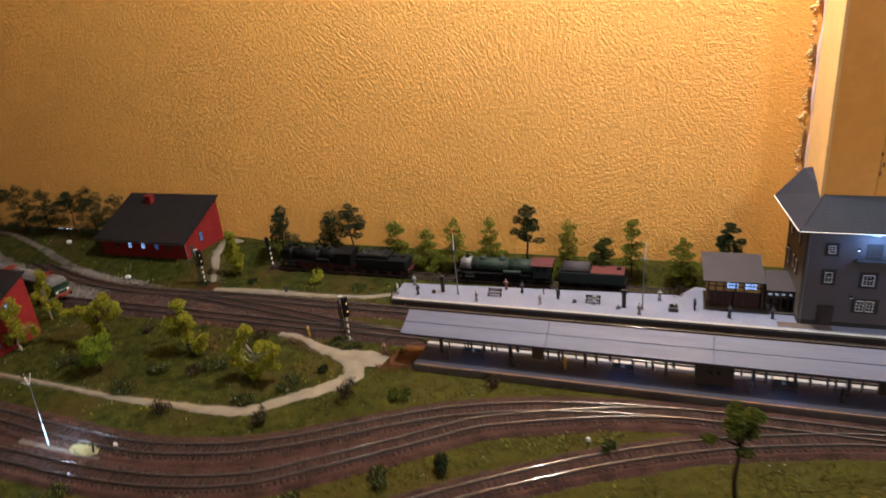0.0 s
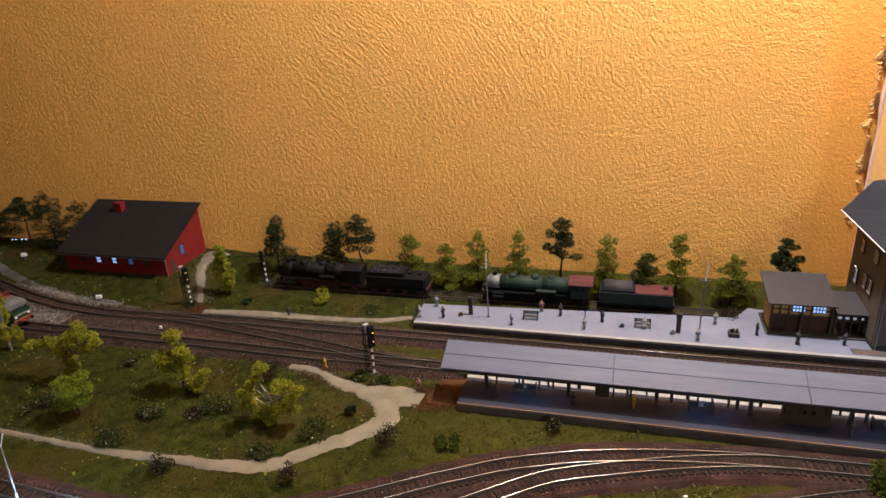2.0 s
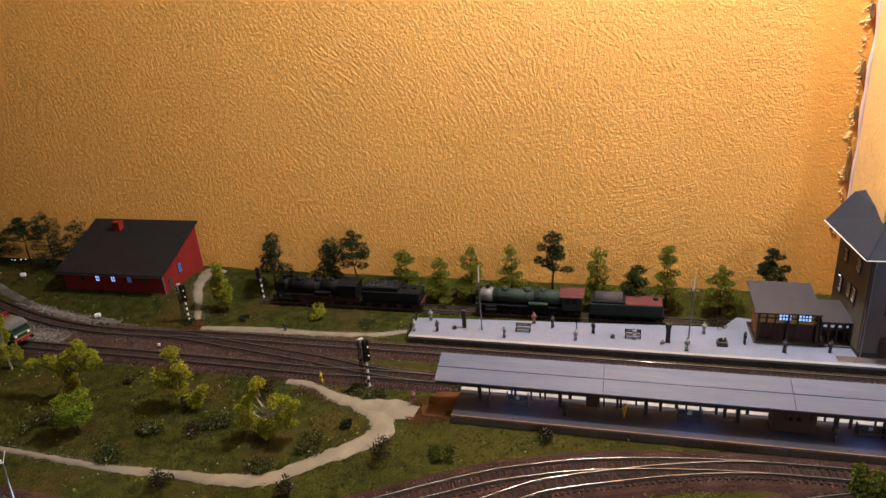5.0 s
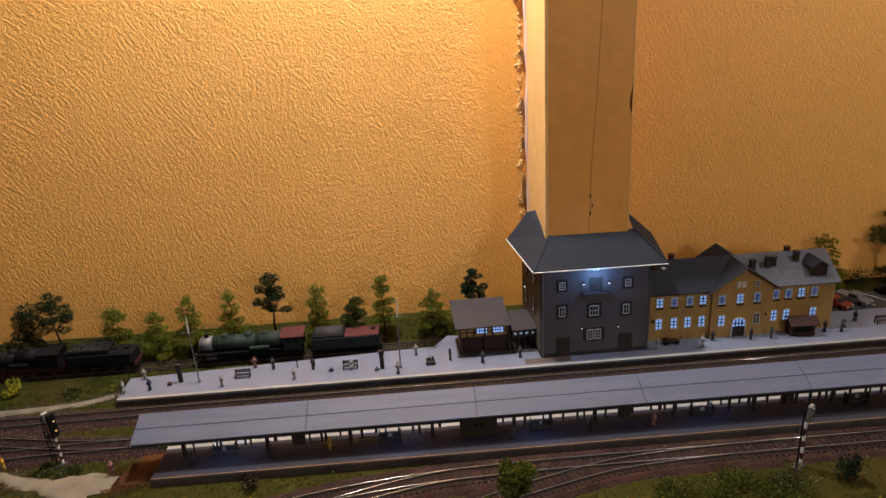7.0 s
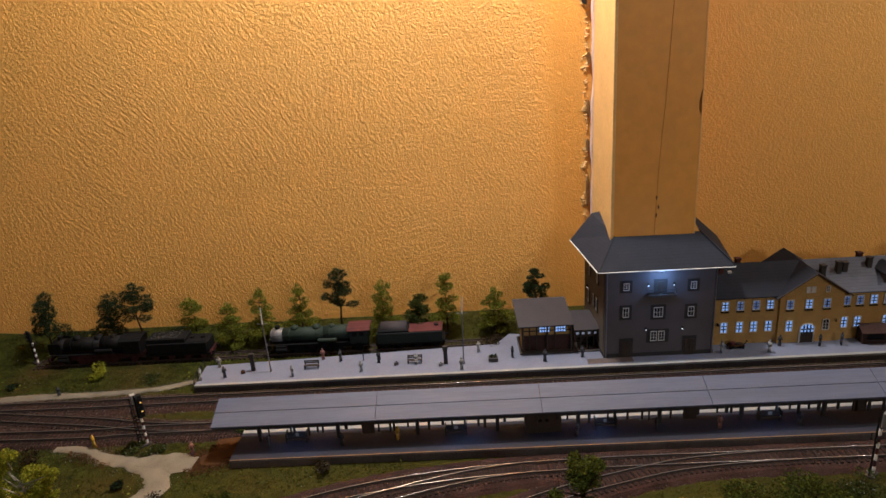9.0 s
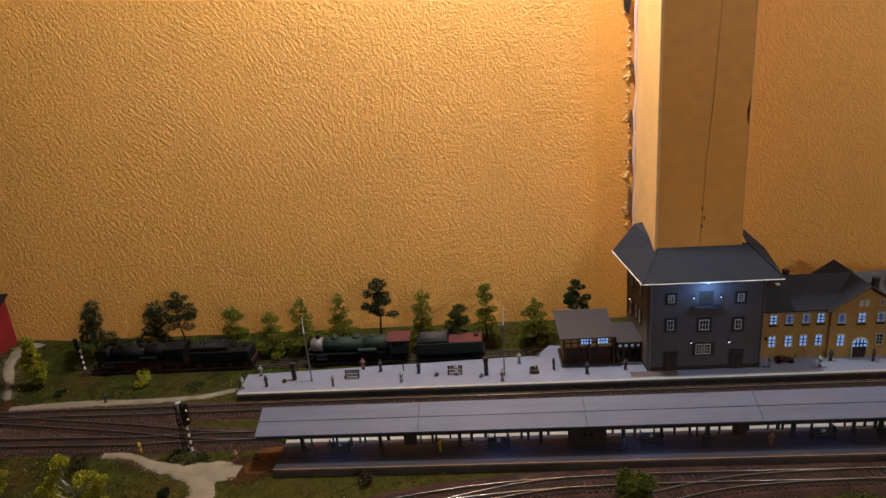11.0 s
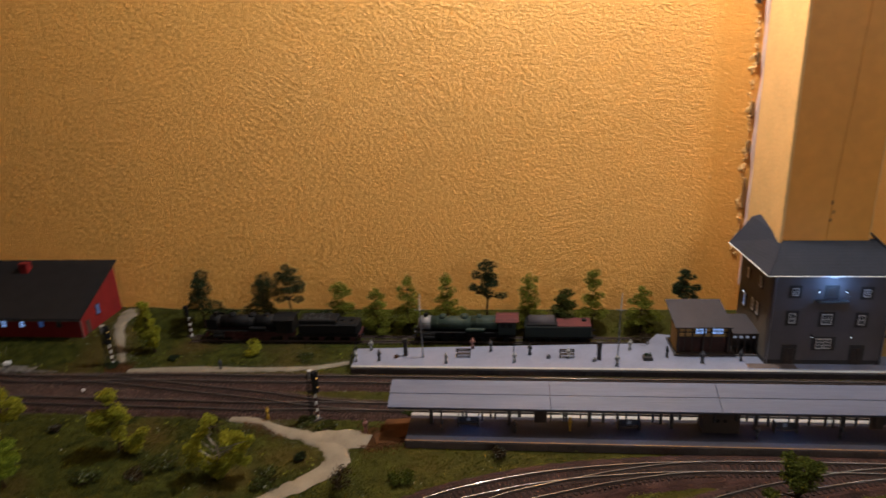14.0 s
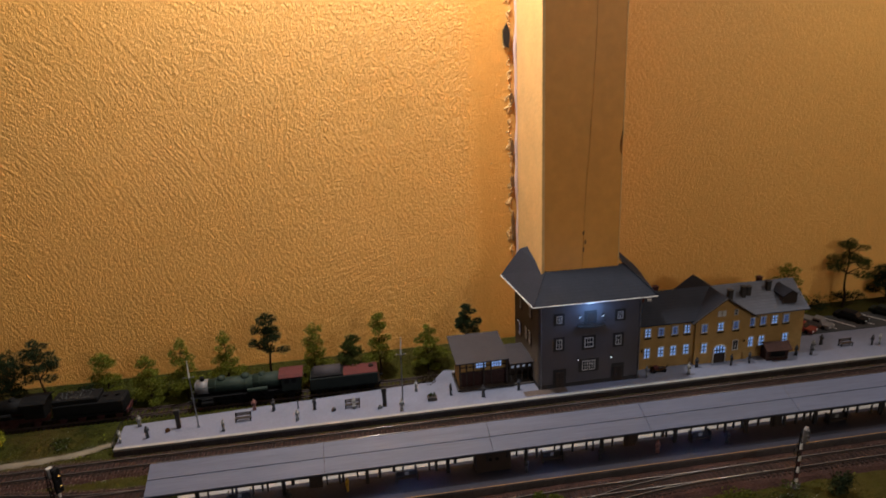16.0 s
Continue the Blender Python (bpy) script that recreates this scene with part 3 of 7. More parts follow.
def track(pts, label, level=0.0, bed="ballast", sleepers="objects", wide=0.024, dull=False):
    """A H0 track: ballast bed with stones, sleepers, two rails."""
    global SLEEPER
    rnd = random.Random(int(pts[0][0] * 1000) + int(level * 1e6))
    th = empty("railway_track", pose(0, 0, 0), label, "railway track", "railway tracks of the yard")
    line = spline(pts, 0.0065)
    bm = BM()
    rows = sweep(bm, line, [(-wide, G - 0.002), (-wide * 0.72, G + 0.0016 + level), (-0.009, G + 0.0020 + level), (0, G + 0.0021 + level), (0.009, G + 0.0020 + level), (wide * 0.72, G + 0.0016 + level), (wide, G - 0.002)])
    for r in rows:
        for v in r:
            v.co.z += rnd.uniform(-0.0002, 0.0003)
        for v in (r[0], r[-1]):
            v.co.x += rnd.uniform(-0.002, 0.002); v.co.y += rnd.uniform(-0.002, 0.002)
    part("ballast_bed", bm, bed, th)
    if SLEEPER is None:
        b = BM(); box(b, -0.00135, 0.00135, -0.0145, 0.0145, -0.0012, 0.0008)
        SLEEPER = mesh_of("sleeper", b, "sleeper")
    z = G + (0.0026 if sleepers == "objects" else 0.0018) + level * 0.4
    # single sleepers along the nearest stretch, the far rest joined
    near = [q for q in line if -1.05 < q[0] < 0.72][:300] if sleepers == "objects" else []
    for x, y, a in near:
        o = new("sleeper", SLEEPER); o.parent = th
        o.matrix_basis = pose(x, y, z, 0, 0, math.degrees(a) + rnd.uniform(-1, 1))
    rest = [q for q in line if q not in near]
    if rest:
        vs, fs = [], []
        for x, y, a in rest:
            m = pose(x, y, z, 0, 0, math.degrees(a))
            k = len(vs)
            vs += [m @ Vector((sx * 0.00135, sy * 0.0145, sz)) for sx in (-1, 1) for sy in (-1, 1) for sz in (-0.0012, 0.0008)]
            fs += [[k + i for i in f] for f in ((0, 1, 3, 2), (4, 6, 7, 5), (0, 4, 5, 1), (2, 3, 7, 6), (1, 5, 7, 3))]
        me = bpy.data.meshes.new("sleeper_run"); me.from_pydata([tuple(v) for v in vs], [], fs); me.materials.append(MAT["sleeper"])
        tagged(part("sleeper_run", me, "sleeper", th), kind="stuff")
    fine = spline(pts, 0.004)
    for s in (-1, 1):
        bm = BM()
        o = s * 0.00825
        sweep(bm, fine, [(o - 0.0011, RAIL - 0.0027), (o - 0.0004, RAIL - 0.0021), (o - 0.0005, RAIL - 0.0004), (o + 0.0005, RAIL - 0.0004), (o + 0.0004, RAIL - 0.0021), (o + 0.0011, RAIL - 0.0027)])
        rl = part("rail", bm, "rail", th)
        bm = BM()
        sweep(bm, fine, [(o - 0.00058, RAIL - 0.0005), (o - 0.0005, RAIL - 0.00015), (o - 0.0002, RAIL), (o + 0.0002, RAIL), (o + 0.0005, RAIL - 0.00015), (o + 0.00058, RAIL - 0.0005)])
        part("running_surface", bm, "rail" if dull else "rail_head", rl, "" if dull else "polished rail head", True)
    return th


TRACK_P1 = [(1.32, 0.814), (0.60, 0.814), (-0.10, 0.814), (-0.42, 0.814), (-0.55, 0.813), (-0.68, 0.814), (-0.78, 0.809), (-0.87, 0.804), (-0.955, 0.809), (-1.05, 0.827), (-1.15, 0.858), (-1.28, 0.907), (-1.42, 0.952), (-1.6, 0.972), (-1.92, 0.975)]
TRACK_P2 = [(1.32, 0.7465), (0.40, 0.7465), (-0.38, 0.7465), (-0.51, 0.743), (-0.64, 0.7455), (-0.83, 0.748), (-0.97, 0.747), (-1.06, 0.752), (-1.18, 0.774), (-1.30, 0.808), (-1.44, 0.845), (-1.6, 0.86), (-1.92, 0.86)]
TRACK_X = [(-0.36, 0.7465), (-0.44, 0.753), (-0.525, 0.7695), (-0.66, 0.790), (-0.75, 0.803), (-0.83, 0.8065)]
TRACK_SIDING = [(0.025, 0.938), (-0.30, 0.938), (-0.698, 0.938)]
NEAR_OUTER = [(1.32, 0.6445), (0.60, 0.6445), (0.30, 0.6445), (0.12, 0.6445), (0.037, 0.642), (-0.014, 0.639), (-0.067, 0.633), (-0.121, 0.624), (-0.175, 0.611), (-0.229, 0.592), (-0.254, 0.581), (-0.305, 0.553), (-0.353, 0.524), (-0.40, 0.497), (-0.455, 0.473), (-0.52, 0.457), (-0.581, 0.450), (-0.68, 0.453), (-0.80, 0.460), (-1.0, 0.470), (-1.92, 0.48)]
NEAR_INNER = [(0.03, 0.6425), (-0.019, 0.636), (-0.073, 0.623), (-0.126, 0.606), (-0.178, 0.587), (-0.205, 0.574), (-0.239, 0.550), (-0.278, 0.521), (-0.347, 0.473), (-0.408, 0.435), (-0.492, 0.411), (-0.59, 0.401), (-0.713, 0.402), (-0.95, 0.41), (-1.5, 0.41)]
NEAR_BRANCH = [(0.32, 0.6445), (0.245, 0.6415), (0.178, 0.634), (0.108, 0.616), (0.060, 0.601), (0.008, 0.580), (-0.045, 0.555), (-0.097, 0.526), (-0.18, 0.474), (-0.27, 0.41), (-0.38, 0.34), (-0.55, 0.28)]

track(TRACK_P1, "model railway track with brown ballast alongside the pale platform", 0.0, sleepers="joined")
track(TRACK_P2, "model railway track with brown ballast behind the canopy platform", 0.0003, sleepers="joined")
track(TRACK_X, "crossover track joining the two station tracks", 0.0006)
track(TRACK_SIDING, "overgrown siding on which the steam engines stand", 0.0, "grass", dull=True)
track(NEAR_OUTER, "curved outer track sweeping past the canopy platform", 0.0, wide=0.030)
track(NEAR_INNER, "curved inner track meeting the outer one at a turnout", 0.0004, wide=0.030)
track(NEAR_BRANCH, "branch track curving towards the front of the layout", 0.0008, wide=0.026)


def strip(name, pts, widths, mat, label, category, z=0.0008):
    """A path of changing width laid on the ground."""
    line = spline(pts, 0.006)
    rnd = random.Random(11)
    bm = BM()
    rows, n = [], len(line) - 1
    for i, (x, y, a) in enumerate(line):
        f = i / n * (len(widths) - 1)
        k = min(int(f), len(widths) - 2)
        w = widths[k] + (widths[k + 1] - widths[k]) * (f - k)
        nx, ny = -math.sin(a), math.cos(a)
        r = []
        for s in (-1, -0.6, 0, 0.6, 1):
            ww = w * 0.5 * s * (1 + 0.35 * noise.noise((x * 45, y * 45, s * 3))) + (rnd.uniform(-0.0016, 0.0016) if abs(s) == 1 else 0)
            px, py = x + nx * ww, y + ny * ww
            r.append(bm.verts.new((px, py, ground_z(px, py) + (z if abs(s) < 1 else -0.0006))))
        rows.append(r)
    for a, b in zip(rows, rows[1:]):
        for i in range(4):
            bm.faces.new((a[i], b[i], b[i + 1], a[i + 1]))
    return tagged(part(name, bm, mat, smooth=True), label, category, kind="structure")


strip("sand_path", [(-0.545, 0.720), (-0.51, 0.717), (-0.470, 0.698), (-0.43, 0.684), (-0.397, 0.664), (-0.388, 0.636), (-0.415, 0.601), (-0.440, 0.580), (-0.475, 0.548), (-0.515, 0.5365), (-0.59, 0.533), (-0.67, 0.530), (-0.75, 0.533), (-0.82, 0.536), (-0.90, 0.537), (-0.98, 0.525), (-1.2, 0.51)],
      [0.012, 0.015, 0.024, 0.030, 0.022, 0.019, 0.0150, 0.0115, 0.0085, 0.0072, 0.0068, 0.0068, 0.0068, 0.0065, 0.0065, 0.0065, 0.0065], "sand", "pale sandy footpath curving round the meadow", "path", 0.0012)
strip("sand_path", [(-0.356, 0.681), (-0.385, 0.684), (-0.43, 0.686)], [0.028, 0.038, 0.022], "sand", "pale sandy fork of the footpath by the platform", "path", 0.0017)
strip("sand_path", [(-0.312, 0.698), (-0.335, 0.690), (-0.356, 0.681)], [0.030, 0.036, 0.022], "rust_sand", "rusty brown trodden earth at the platform ramp", "path", 0.0014)
strip("sand_path", [(-0.425, 0.870), (-0.48, 0.853), (-0.56, 0.8465), (-0.64, 0.8455), (-0.752, 0.838)], [0.010, 0.012, 0.013, 0.020, 0.012], "sand", "pale sandy footpath behind the station tracks", "path", 0.0012)
strip("sand_path", [(-0.775, 0.862), (-0.800, 0.900), (-0.825, 0.945), (-0.838, 0.985), (-0.835, 1.022)], [0.011, 0.011, 0.014, 0.026, 0.046], "sand", "pale sandy footpath leading up to the red house", "path", 0.0012)
strip("ballast_strip", [(-0.575, 0.778), (-0.64, 0.777), (-0.72, 0.776), (-0.80, 0.777), (-0.90, 0.776), (-0.985, 0.779)], [0.012, 0.030, 0.048, 0.052, 0.046, 0.036], "ballast", "reddish-brown ballast filling between the station tracks", "ballast", 0.0013)
# pale patch added to show the ground that the yard lamp lights
strip("gravel_strip", [(-0.722, 0.4285), (-0.66, 0.4285), (-0.594, 0.4290)], [0.018, 0.024, 0.018], "gravel", "pale grey patch marking the ground lit by the yard lamp", "gravel", 0.0014)
strip("gravel_strip", [(-0.86, 0.832), (-0.96, 0.838), (-1.06, 0.858), (-1.16, 0.889), (-1.29, 0.937), (-1.42, 0.984), (-1.6, 1.0)], [0.003, 0.012, 0.014, 0.014, 0.013, 0.013, 0.012], "gravel", "pale grey gravel beside the curving track", "gravel", 0.0012)
strip("gravel_strip", [(-0.95, 0.778), (-1.05, 0.788), (-1.16, 0.816), (-1.28, 0.858), (-1.42, 0.898), (-1.6, 0.916)], [0.026, 0.034, 0.038, 0.040, 0.04, 0.04], "gravel", "pale grey gravel between the diverging tracks", "gravel", 0.0014)


def platforms():
    p1 = empty("station_platform", pose(0, 0, 0), "pale grey model platform with a cream edge beside the station", "platform")
    bm = BM(); slab(bm, [(-0.416, 0.8445), (1.30, 0.8445), (1.30, 0.930), (0.60, 0.930), (0.05, 0.945), (0.028, 0.950), (0.006, 0.919), (-0.418, 0.895)], G - 0.004, PL)
    part("deck", bm, "platform", p1)
    bm = BM(); box(bm, -0.416, 1.30, 0.8385, 0.844, PL - 0.0030, PL + 0.0005, 0.0004); part("edge", bm, "cream", p1, "cream painted edge")
    rnd = random.Random(2)
    x = -0.416
    while x < 0.86:
        w = 0.0235
        bm = BM(); box(bm, x, x + w - 0.0004, 0.8387, 0.8445, G - 0.002, PL - 0.0032, 0.0001); part("edge_block", bm, "pale_concrete", p1)
        x += w
    bm = BM(); box(bm, x, 1.30, 0.8395, 0.8445, G - 0.002, PL - 0.0032); part("edge_wall", bm, "concrete", p1)
    bm = BM(); box(bm, 0.128, 0.190, 0.8475, 0.8605, PL, PL + 0.0004); part("paving", bm, "stain", p1, "brown stained paving before the station")

    p2 = empty("island_platform", pose(0, 0, 0), "dark grey island platform with a yellow safety line under the canopy", "platform")
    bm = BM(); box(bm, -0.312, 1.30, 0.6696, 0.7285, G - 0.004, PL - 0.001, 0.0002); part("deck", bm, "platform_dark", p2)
    bm = BM(); box(bm, -0.312, 1.30, 0.6700, 0.6714, PL - 0.001, PL - 0.0007); part("safety_line", bm, "yellow_paint", p2, "yellow painted safety line")
    # white stands for the lamp light that falls behind the canopy
    bm = BM(); box(bm, -0.312, 1.30, 0.7220, 0.7282, PL - 0.001, PL - 0.0006); part("back_edge", bm, "lit_strip", p2, "rear strip of the deck, coloured white for the lamplight on it")
    x = -0.312
    while x < 0.62:
        w = 0.0235
        bm = BM(); box(bm, x, x + w - 0.0004, 0.6692, 0.6716, G - 0.003, PL - 0.0020, 0.0001); part("edge_block", bm, "pale_concrete", p2)
        x += w
    bm = BM(); box(bm, x, 1.30, 0.6692, 0.6716, G - 0.003, PL - 0.0020); part("edge_wall", bm, "pale_concrete", p2)
    bm = BM(); prism(bm, [(-0.345, G), (-0.3125, PL - 0.0072), (-0.3125, G - 0.001)], 0.686, 0.726); part("ramp", bm, "rust_sand", p2, "rusty brown ramp")


platforms()


def canopy():
    """A long flat platform roof in five-bay panels on paired posts."""
    th = empty("platform_canopy", pose(0, 0, 0), "long grey felt-roofed platform canopy on dark posts", "canopy")
    zf, zb, yf, yb = 0.9605, 0.9755, 0.688, 0.7255
    def zz(y):
        return zf + (zb - zf) * (y - yf) / (yb - yf)
    x = -0.334
    k = 0
    while x < 1.25:
        x2 = x + 0.190
        for ya, yc in ((yf, 0.7062), (0.7070, yb)):
            bm = BM()
            v = [bm.verts.new(p) for p in ((x + 0.0003, ya, zz(ya)), (x2 - 0.0003, ya, zz(ya)), (x2 - 0.0003, yc, zz(yc)), (x + 0.0003, yc, zz(yc)))]
            f = bm.faces.new(v)
            r = bmesh.ops.extrude_face_region(bm, geom=[f])
            for q in r["geom"]:
                if isinstance(q, bmesh.types.BMVert):
                    q.co.z += 0.0016
            part("roof_panel", bm, "canopy", th)
        x, k = x2, k + 1
    bm = BM(); box(bm, -0.3325, x - 0.001, 0.7047, 0.7085, zz(0.7066) - 0.003, zz(0.7066) + 0.0003); part("seam_batten", bm, "dark", th)
    bm = BM(); box(bm, -0.3325, x - 0.001, yf + 0.001, yf + 0.0030, zf - 0.0022, zf + 0.0002); part("front_beam", bm, "dark", th)
    bm = BM(); box(bm, -0.3325, x - 0.001, yb - 0.0030, yb - 0.001, zb - 0.0022, zb + 0.0002); part("rear_beam", bm, "dark", th)
    px, i = -0.285, 0
    while px < 1.24:
        y = 0.706
        bm = BM(); box(bm, px - 0.002, px + 0.002, y - 0.002, y + 0.002, PL - 0.001, zz(y) + 0.0004, 0.0003)
        for d in (-1, 1):
            cyl(bm, (px, y, PL + 0.017), (px, y + d * 0.012, zz(y + d * 0.012)), 0.0009, seg=6)
        part("post", bm, "dark", th)
        bm = BM(); cyl(bm, (px, yf + 0.002, zz(yf + 0.002) - 0.0005), (px, yb - 0.002, zz(yb - 0.002) - 0.0005), 0.0012, seg=6); part("cross_beam", bm, "dark", th)
        bm = BM(); box(bm, px + 0.030, px + 0.034, 0.7185, 0.720, zz(0.719) - 0.014, zz(0.719) + 0.0004); part("hanger", bm, "dark", th)
        bm = BM(); box(bm, px + 0.043, px + 0.046, 0.7185, 0.720, zz(0.719) - 0.010, zz(0.719) + 0.0004); part("hanger", bm, "dark", th)
        rnd = random.Random(40 + i)
        for u in (0.013, 0.034, 0.045, 0.058, 0.070, 0.081):
            dx = u + rnd.uniform(-0.005, 0.005)
            dy = rnd.choice((0.6960, 0.6990, 0.7020))
            w = rnd.uniform(0.0009, 0.0019)
            bm = BM(); box(bm, px + dx - w, px + dx + w, dy, dy + 0.0016, rnd.uniform(0.9385, 0.9470) - 0.69 * (dy - 0.6960), zz(dy) + 0.0004, 0.0003); part("hanger", bm, "dark", th)
        px += 0.0935; i += 1
    for x in (-0.155, 0.215, 0.405):
        bm = BM(); box(bm, x - 0.0075, x + 0.0075, 0.6990, 0.7015, 0.9370, zz(0.700) + 0.0002, 0.0004); part("sign_box", bm, "timber", th, "dark hanging sign box")
    return th


canopy()

# ---- buildings ----
def window(parent, x, y, z, w, h, pane="glass_blue", cols=2, rows=3, arch=False, turn=0, sill="", frame="window_frame"):
    """A framed window with bars and a pane, facing -y (turn 0) or +x (turn 90)."""
    m = pose(x, y, z, 0, 0, turn)
    t = 0.0013 if pane in ("glass_blue", "glass_navy") else 0.0008
    bm = BM()
    box(bm, -w / 2 - t, -w / 2, -0.0009, 0.0004, -h / 2 - t, h / 2 + t); box(bm, w / 2, w / 2 + t, -0.0009, 0.0004, -h / 2 - t, h / 2 + t)
    box(bm, -w / 2, w / 2, -0.0009, 0.0004, -h / 2 - t, -h / 2)
    if arch:
        for k in range(6):
            a0, a1 = math.pi * k / 6, math.pi * (k + 1) / 6
            cyl(bm, (w / 2 * math.cos(a0), -0.0003, h / 2 + 0.0016 * math.sin(a0)), (w / 2 * math.cos(a1), -0.0003, h / 2 + 0.0016 * math.sin(a1)), 0.0006, seg=5)
    else:
        box(bm, -w / 2, w / 2, -0.0009, 0.0004, h / 2, h / 2 + t)
    b = 0.0014 if pane in ("glass_blue", "glass_navy") else 0.0012 if pane == "glass_white" else 0.0006
    wd = part("window", bm, frame, parent)
    wd.matrix_basis = m
    bar = "bar_dark" if pane in ("glass_blue", "glass_white", "glass_navy") else frame
    for i in range(1, cols):
        u = -w / 2 + w * i / cols
        bm = BM(); box(bm, u - b / 2, u + b / 2, -0.0006, 0.0, -h / 2, h / 2); part("glazing_bar", bm, bar, wd)
    for i in range(1, rows):
        v = -h / 2 + h * i / rows
        bm = BM(); box(bm, -w / 2, w / 2, -0.00055, 0.0, v - b / 2, v + b / 2); part("glazing_bar", bm, bar, wd)
    bm = BM(); box(bm, -w / 2 + 0.0001, w / 2 - 0.0001, -0.0003, 0.0005, -h / 2 + 0.0001, h / 2 - 0.0001); part("pane", bm, pane, wd)
    if sill:
        bm = BM(); box(bm, -w / 2 - 0.0012, w / 2 + 0.0012, -0.0030, 0.0004, -h / 2 - 0.0032, -h / 2 - 0.0011, 0.0003); part("flower_box", bm, sill, wd)
    return wd


def sheet(name, pts, mat, parent, thick=0.0016, label=""):
    """A flat roof plane with thickness below it."""
    bm = BM()
    f = poly(bm, pts)
    r = bmesh.ops.extrude_face_region(bm, geom=[f])
    for q in r["geom"]:
        if isinstance(q, bmesh.types.BMVert):
            q.co.z -= thick
    return part(name, bm, mat, parent, label)


def wall_lamp(parent, x, y, z, r=0.0009, bulb="led"):
    bm = BM(); cyl(bm, (x, y, z + 0.002), (x, y - 0.004, z + 0.0035), 0.0003, seg=6); cyl(bm, (x, y - 0.004, z + 0.0036), (x, y - 0.004, z + 0.0008), 0.0006, 0.0016, 8)
    lm = part("wall_lamp", bm, "black", parent)
    bm = BM(); ball(bm, (x, y - 0.004, z), r, 1); part("bulb", bm, bulb, lm)


def grey_station():
    th = empty("station_building", pose(0.2265, 0.862, PL), "three-storey dark grey station building with a slate roof and lit balcony", "building")
    ox, oy = 0.221, 0.862
    bm = BM(); slab(bm, [(0.147 - ox, 0), (0.294 - ox, 0), (0.298 - ox, 0.100), (0.139 - ox, 0.100)], -0.002, 0.1315); part("wall", bm, "grey_render", th)
    bm = BM(); slab(bm, [(0.1463 - ox, -0.0007), (0.2947 - ox, -0.0007), (0.2987 - ox, 0.1), (0.138 - ox, 0.1)], -0.002, 0.006); part("plinth", bm, "trim_dark", th)
    def P(x, y, z):
        return (x - ox, y - oy, z - PL)
    sheet("roof", [P(0.136, 0.853, 1.0615), P(0.312, 0.853, 1.0605), P(0.279, 0.8975, 1.0955), P(0.167, 0.8975, 1.0965)], "slate", th)
    sheet("roof", [P(0.1355, 0.8532, 1.0615), P(0.1665, 0.8977, 1.0966), P(0.1685, 0.968, 1.1115), P(0.148, 0.968, 1.1075), P(0.1165, 0.958, 1.073)], "slate", th)
    sheet("roof", [P(0.3125, 0.8532, 1.0605), P(0.327, 0.958, 1.066), P(0.292, 0.968, 1.099), P(0.2795, 0.8977, 1.0956)], "slate", th)
    bm = BM(); cyl(bm, P(0.1355, 0.8522, 1.0602), P(0.3125, 0.8522, 1.0592), 0.0007, seg=6); part("gutter", bm, "white_plastic", th, "white eaves gutter")
    bm = BM(); cyl(bm, P(0.1345, 0.853, 1.0602), P(0.1155, 0.958, 1.0718), 0.0007, seg=6); part("gutter", bm, "white_plastic", th)
    for x0, x1 in ((0.1665, 0.136), (0.2795, 0.312)):
        bm = BM(); cyl(bm, P(x1, 0.853, 1.0618), P(x0, 0.8975, 1.0968), 0.0008, seg=6); part("hip_cap", bm, "slate", th)
    for x in (0.1485, 0.2925):
        bm = BM(); cyl(bm, P(x, 0.8605, 0.931), P(x, 0.8605, 1.055), 0.0009, seg=8); cyl(bm, P(x, 0.8605, 1.055), P(x, 0.8535, 1.060), 0.0009, seg=8); part("downpipe", bm, "metal_grey", th)
    def trim(x, z, w, h):
        bm = BM(); box(bm, x - ox - w / 2, x - ox + w / 2, -0.0005, 0.001, z - PL - h / 2, z - PL + h / 2); part("stone_trim", bm, "trim_dark", th)
    for x, z, w, h, c, r in ((0.1745, 1.035, 0.0062, 0.0088, 2, 3), (0.263, 1.033, 0.0062, 0.0088, 2, 3), (0.1745, 0.9975, 0.0066, 0.0125, 2, 2), (0.2180, 0.9960, 0.0108, 0.0130, 3, 2), (0.2615, 0.9950, 0.0066, 0.0125, 2, 2)):
        trim(x, z, w + 0.0095, h + 0.009)
        window(th, x - ox, -0.0007, z - PL, w, h, "glass_dark", c, r)
    trim(0.2185, 0.9605, 0.030, 0.020)
    for x in (0.2130, 0.2235):
        window(th, x - ox, -0.0007, 0.9605 - PL, 0.0068, 0.0130, "glass_dark", 2, 3)
    trim(0.2195, 1.033, 0.018, 0.022)
    bm = BM(); box(bm, 0.2195 - ox - 0.0045, 0.2195 - ox + 0.0045, -0.0012, 0, 1.0245 - PL, 1.0405 - PL); part("balcony_door", bm, "timber", th)
    for x in (0.176, 0.262):
        trim(x, 0.944, 0.019, 0.029)
        bm = BM(); box(bm, x - ox - 0.0065, x - ox - 0.0001, -0.0014, 0, -0.001, 0.0235, 0.0003); box(bm, x - ox + 0.0001, x - ox + 0.0065, -0.0014, 0, -0.001, 0.0235, 0.0003); part("door", bm, "timber", th, "dark wooden double door")
    bal = BM(); box(bal, 0.2195 - ox - 0.019, 0.2195 - ox + 0.019, -0.0095, 0, 1.0225 - PL, 1.0242 - PL, 0.0003)
    bal = part("balcony", bal, "trim_dark", th, "balcony with thin railings")
    bm = BM()
    for k in range(15):
        u = -0.0185 + 0.037 * k / 14
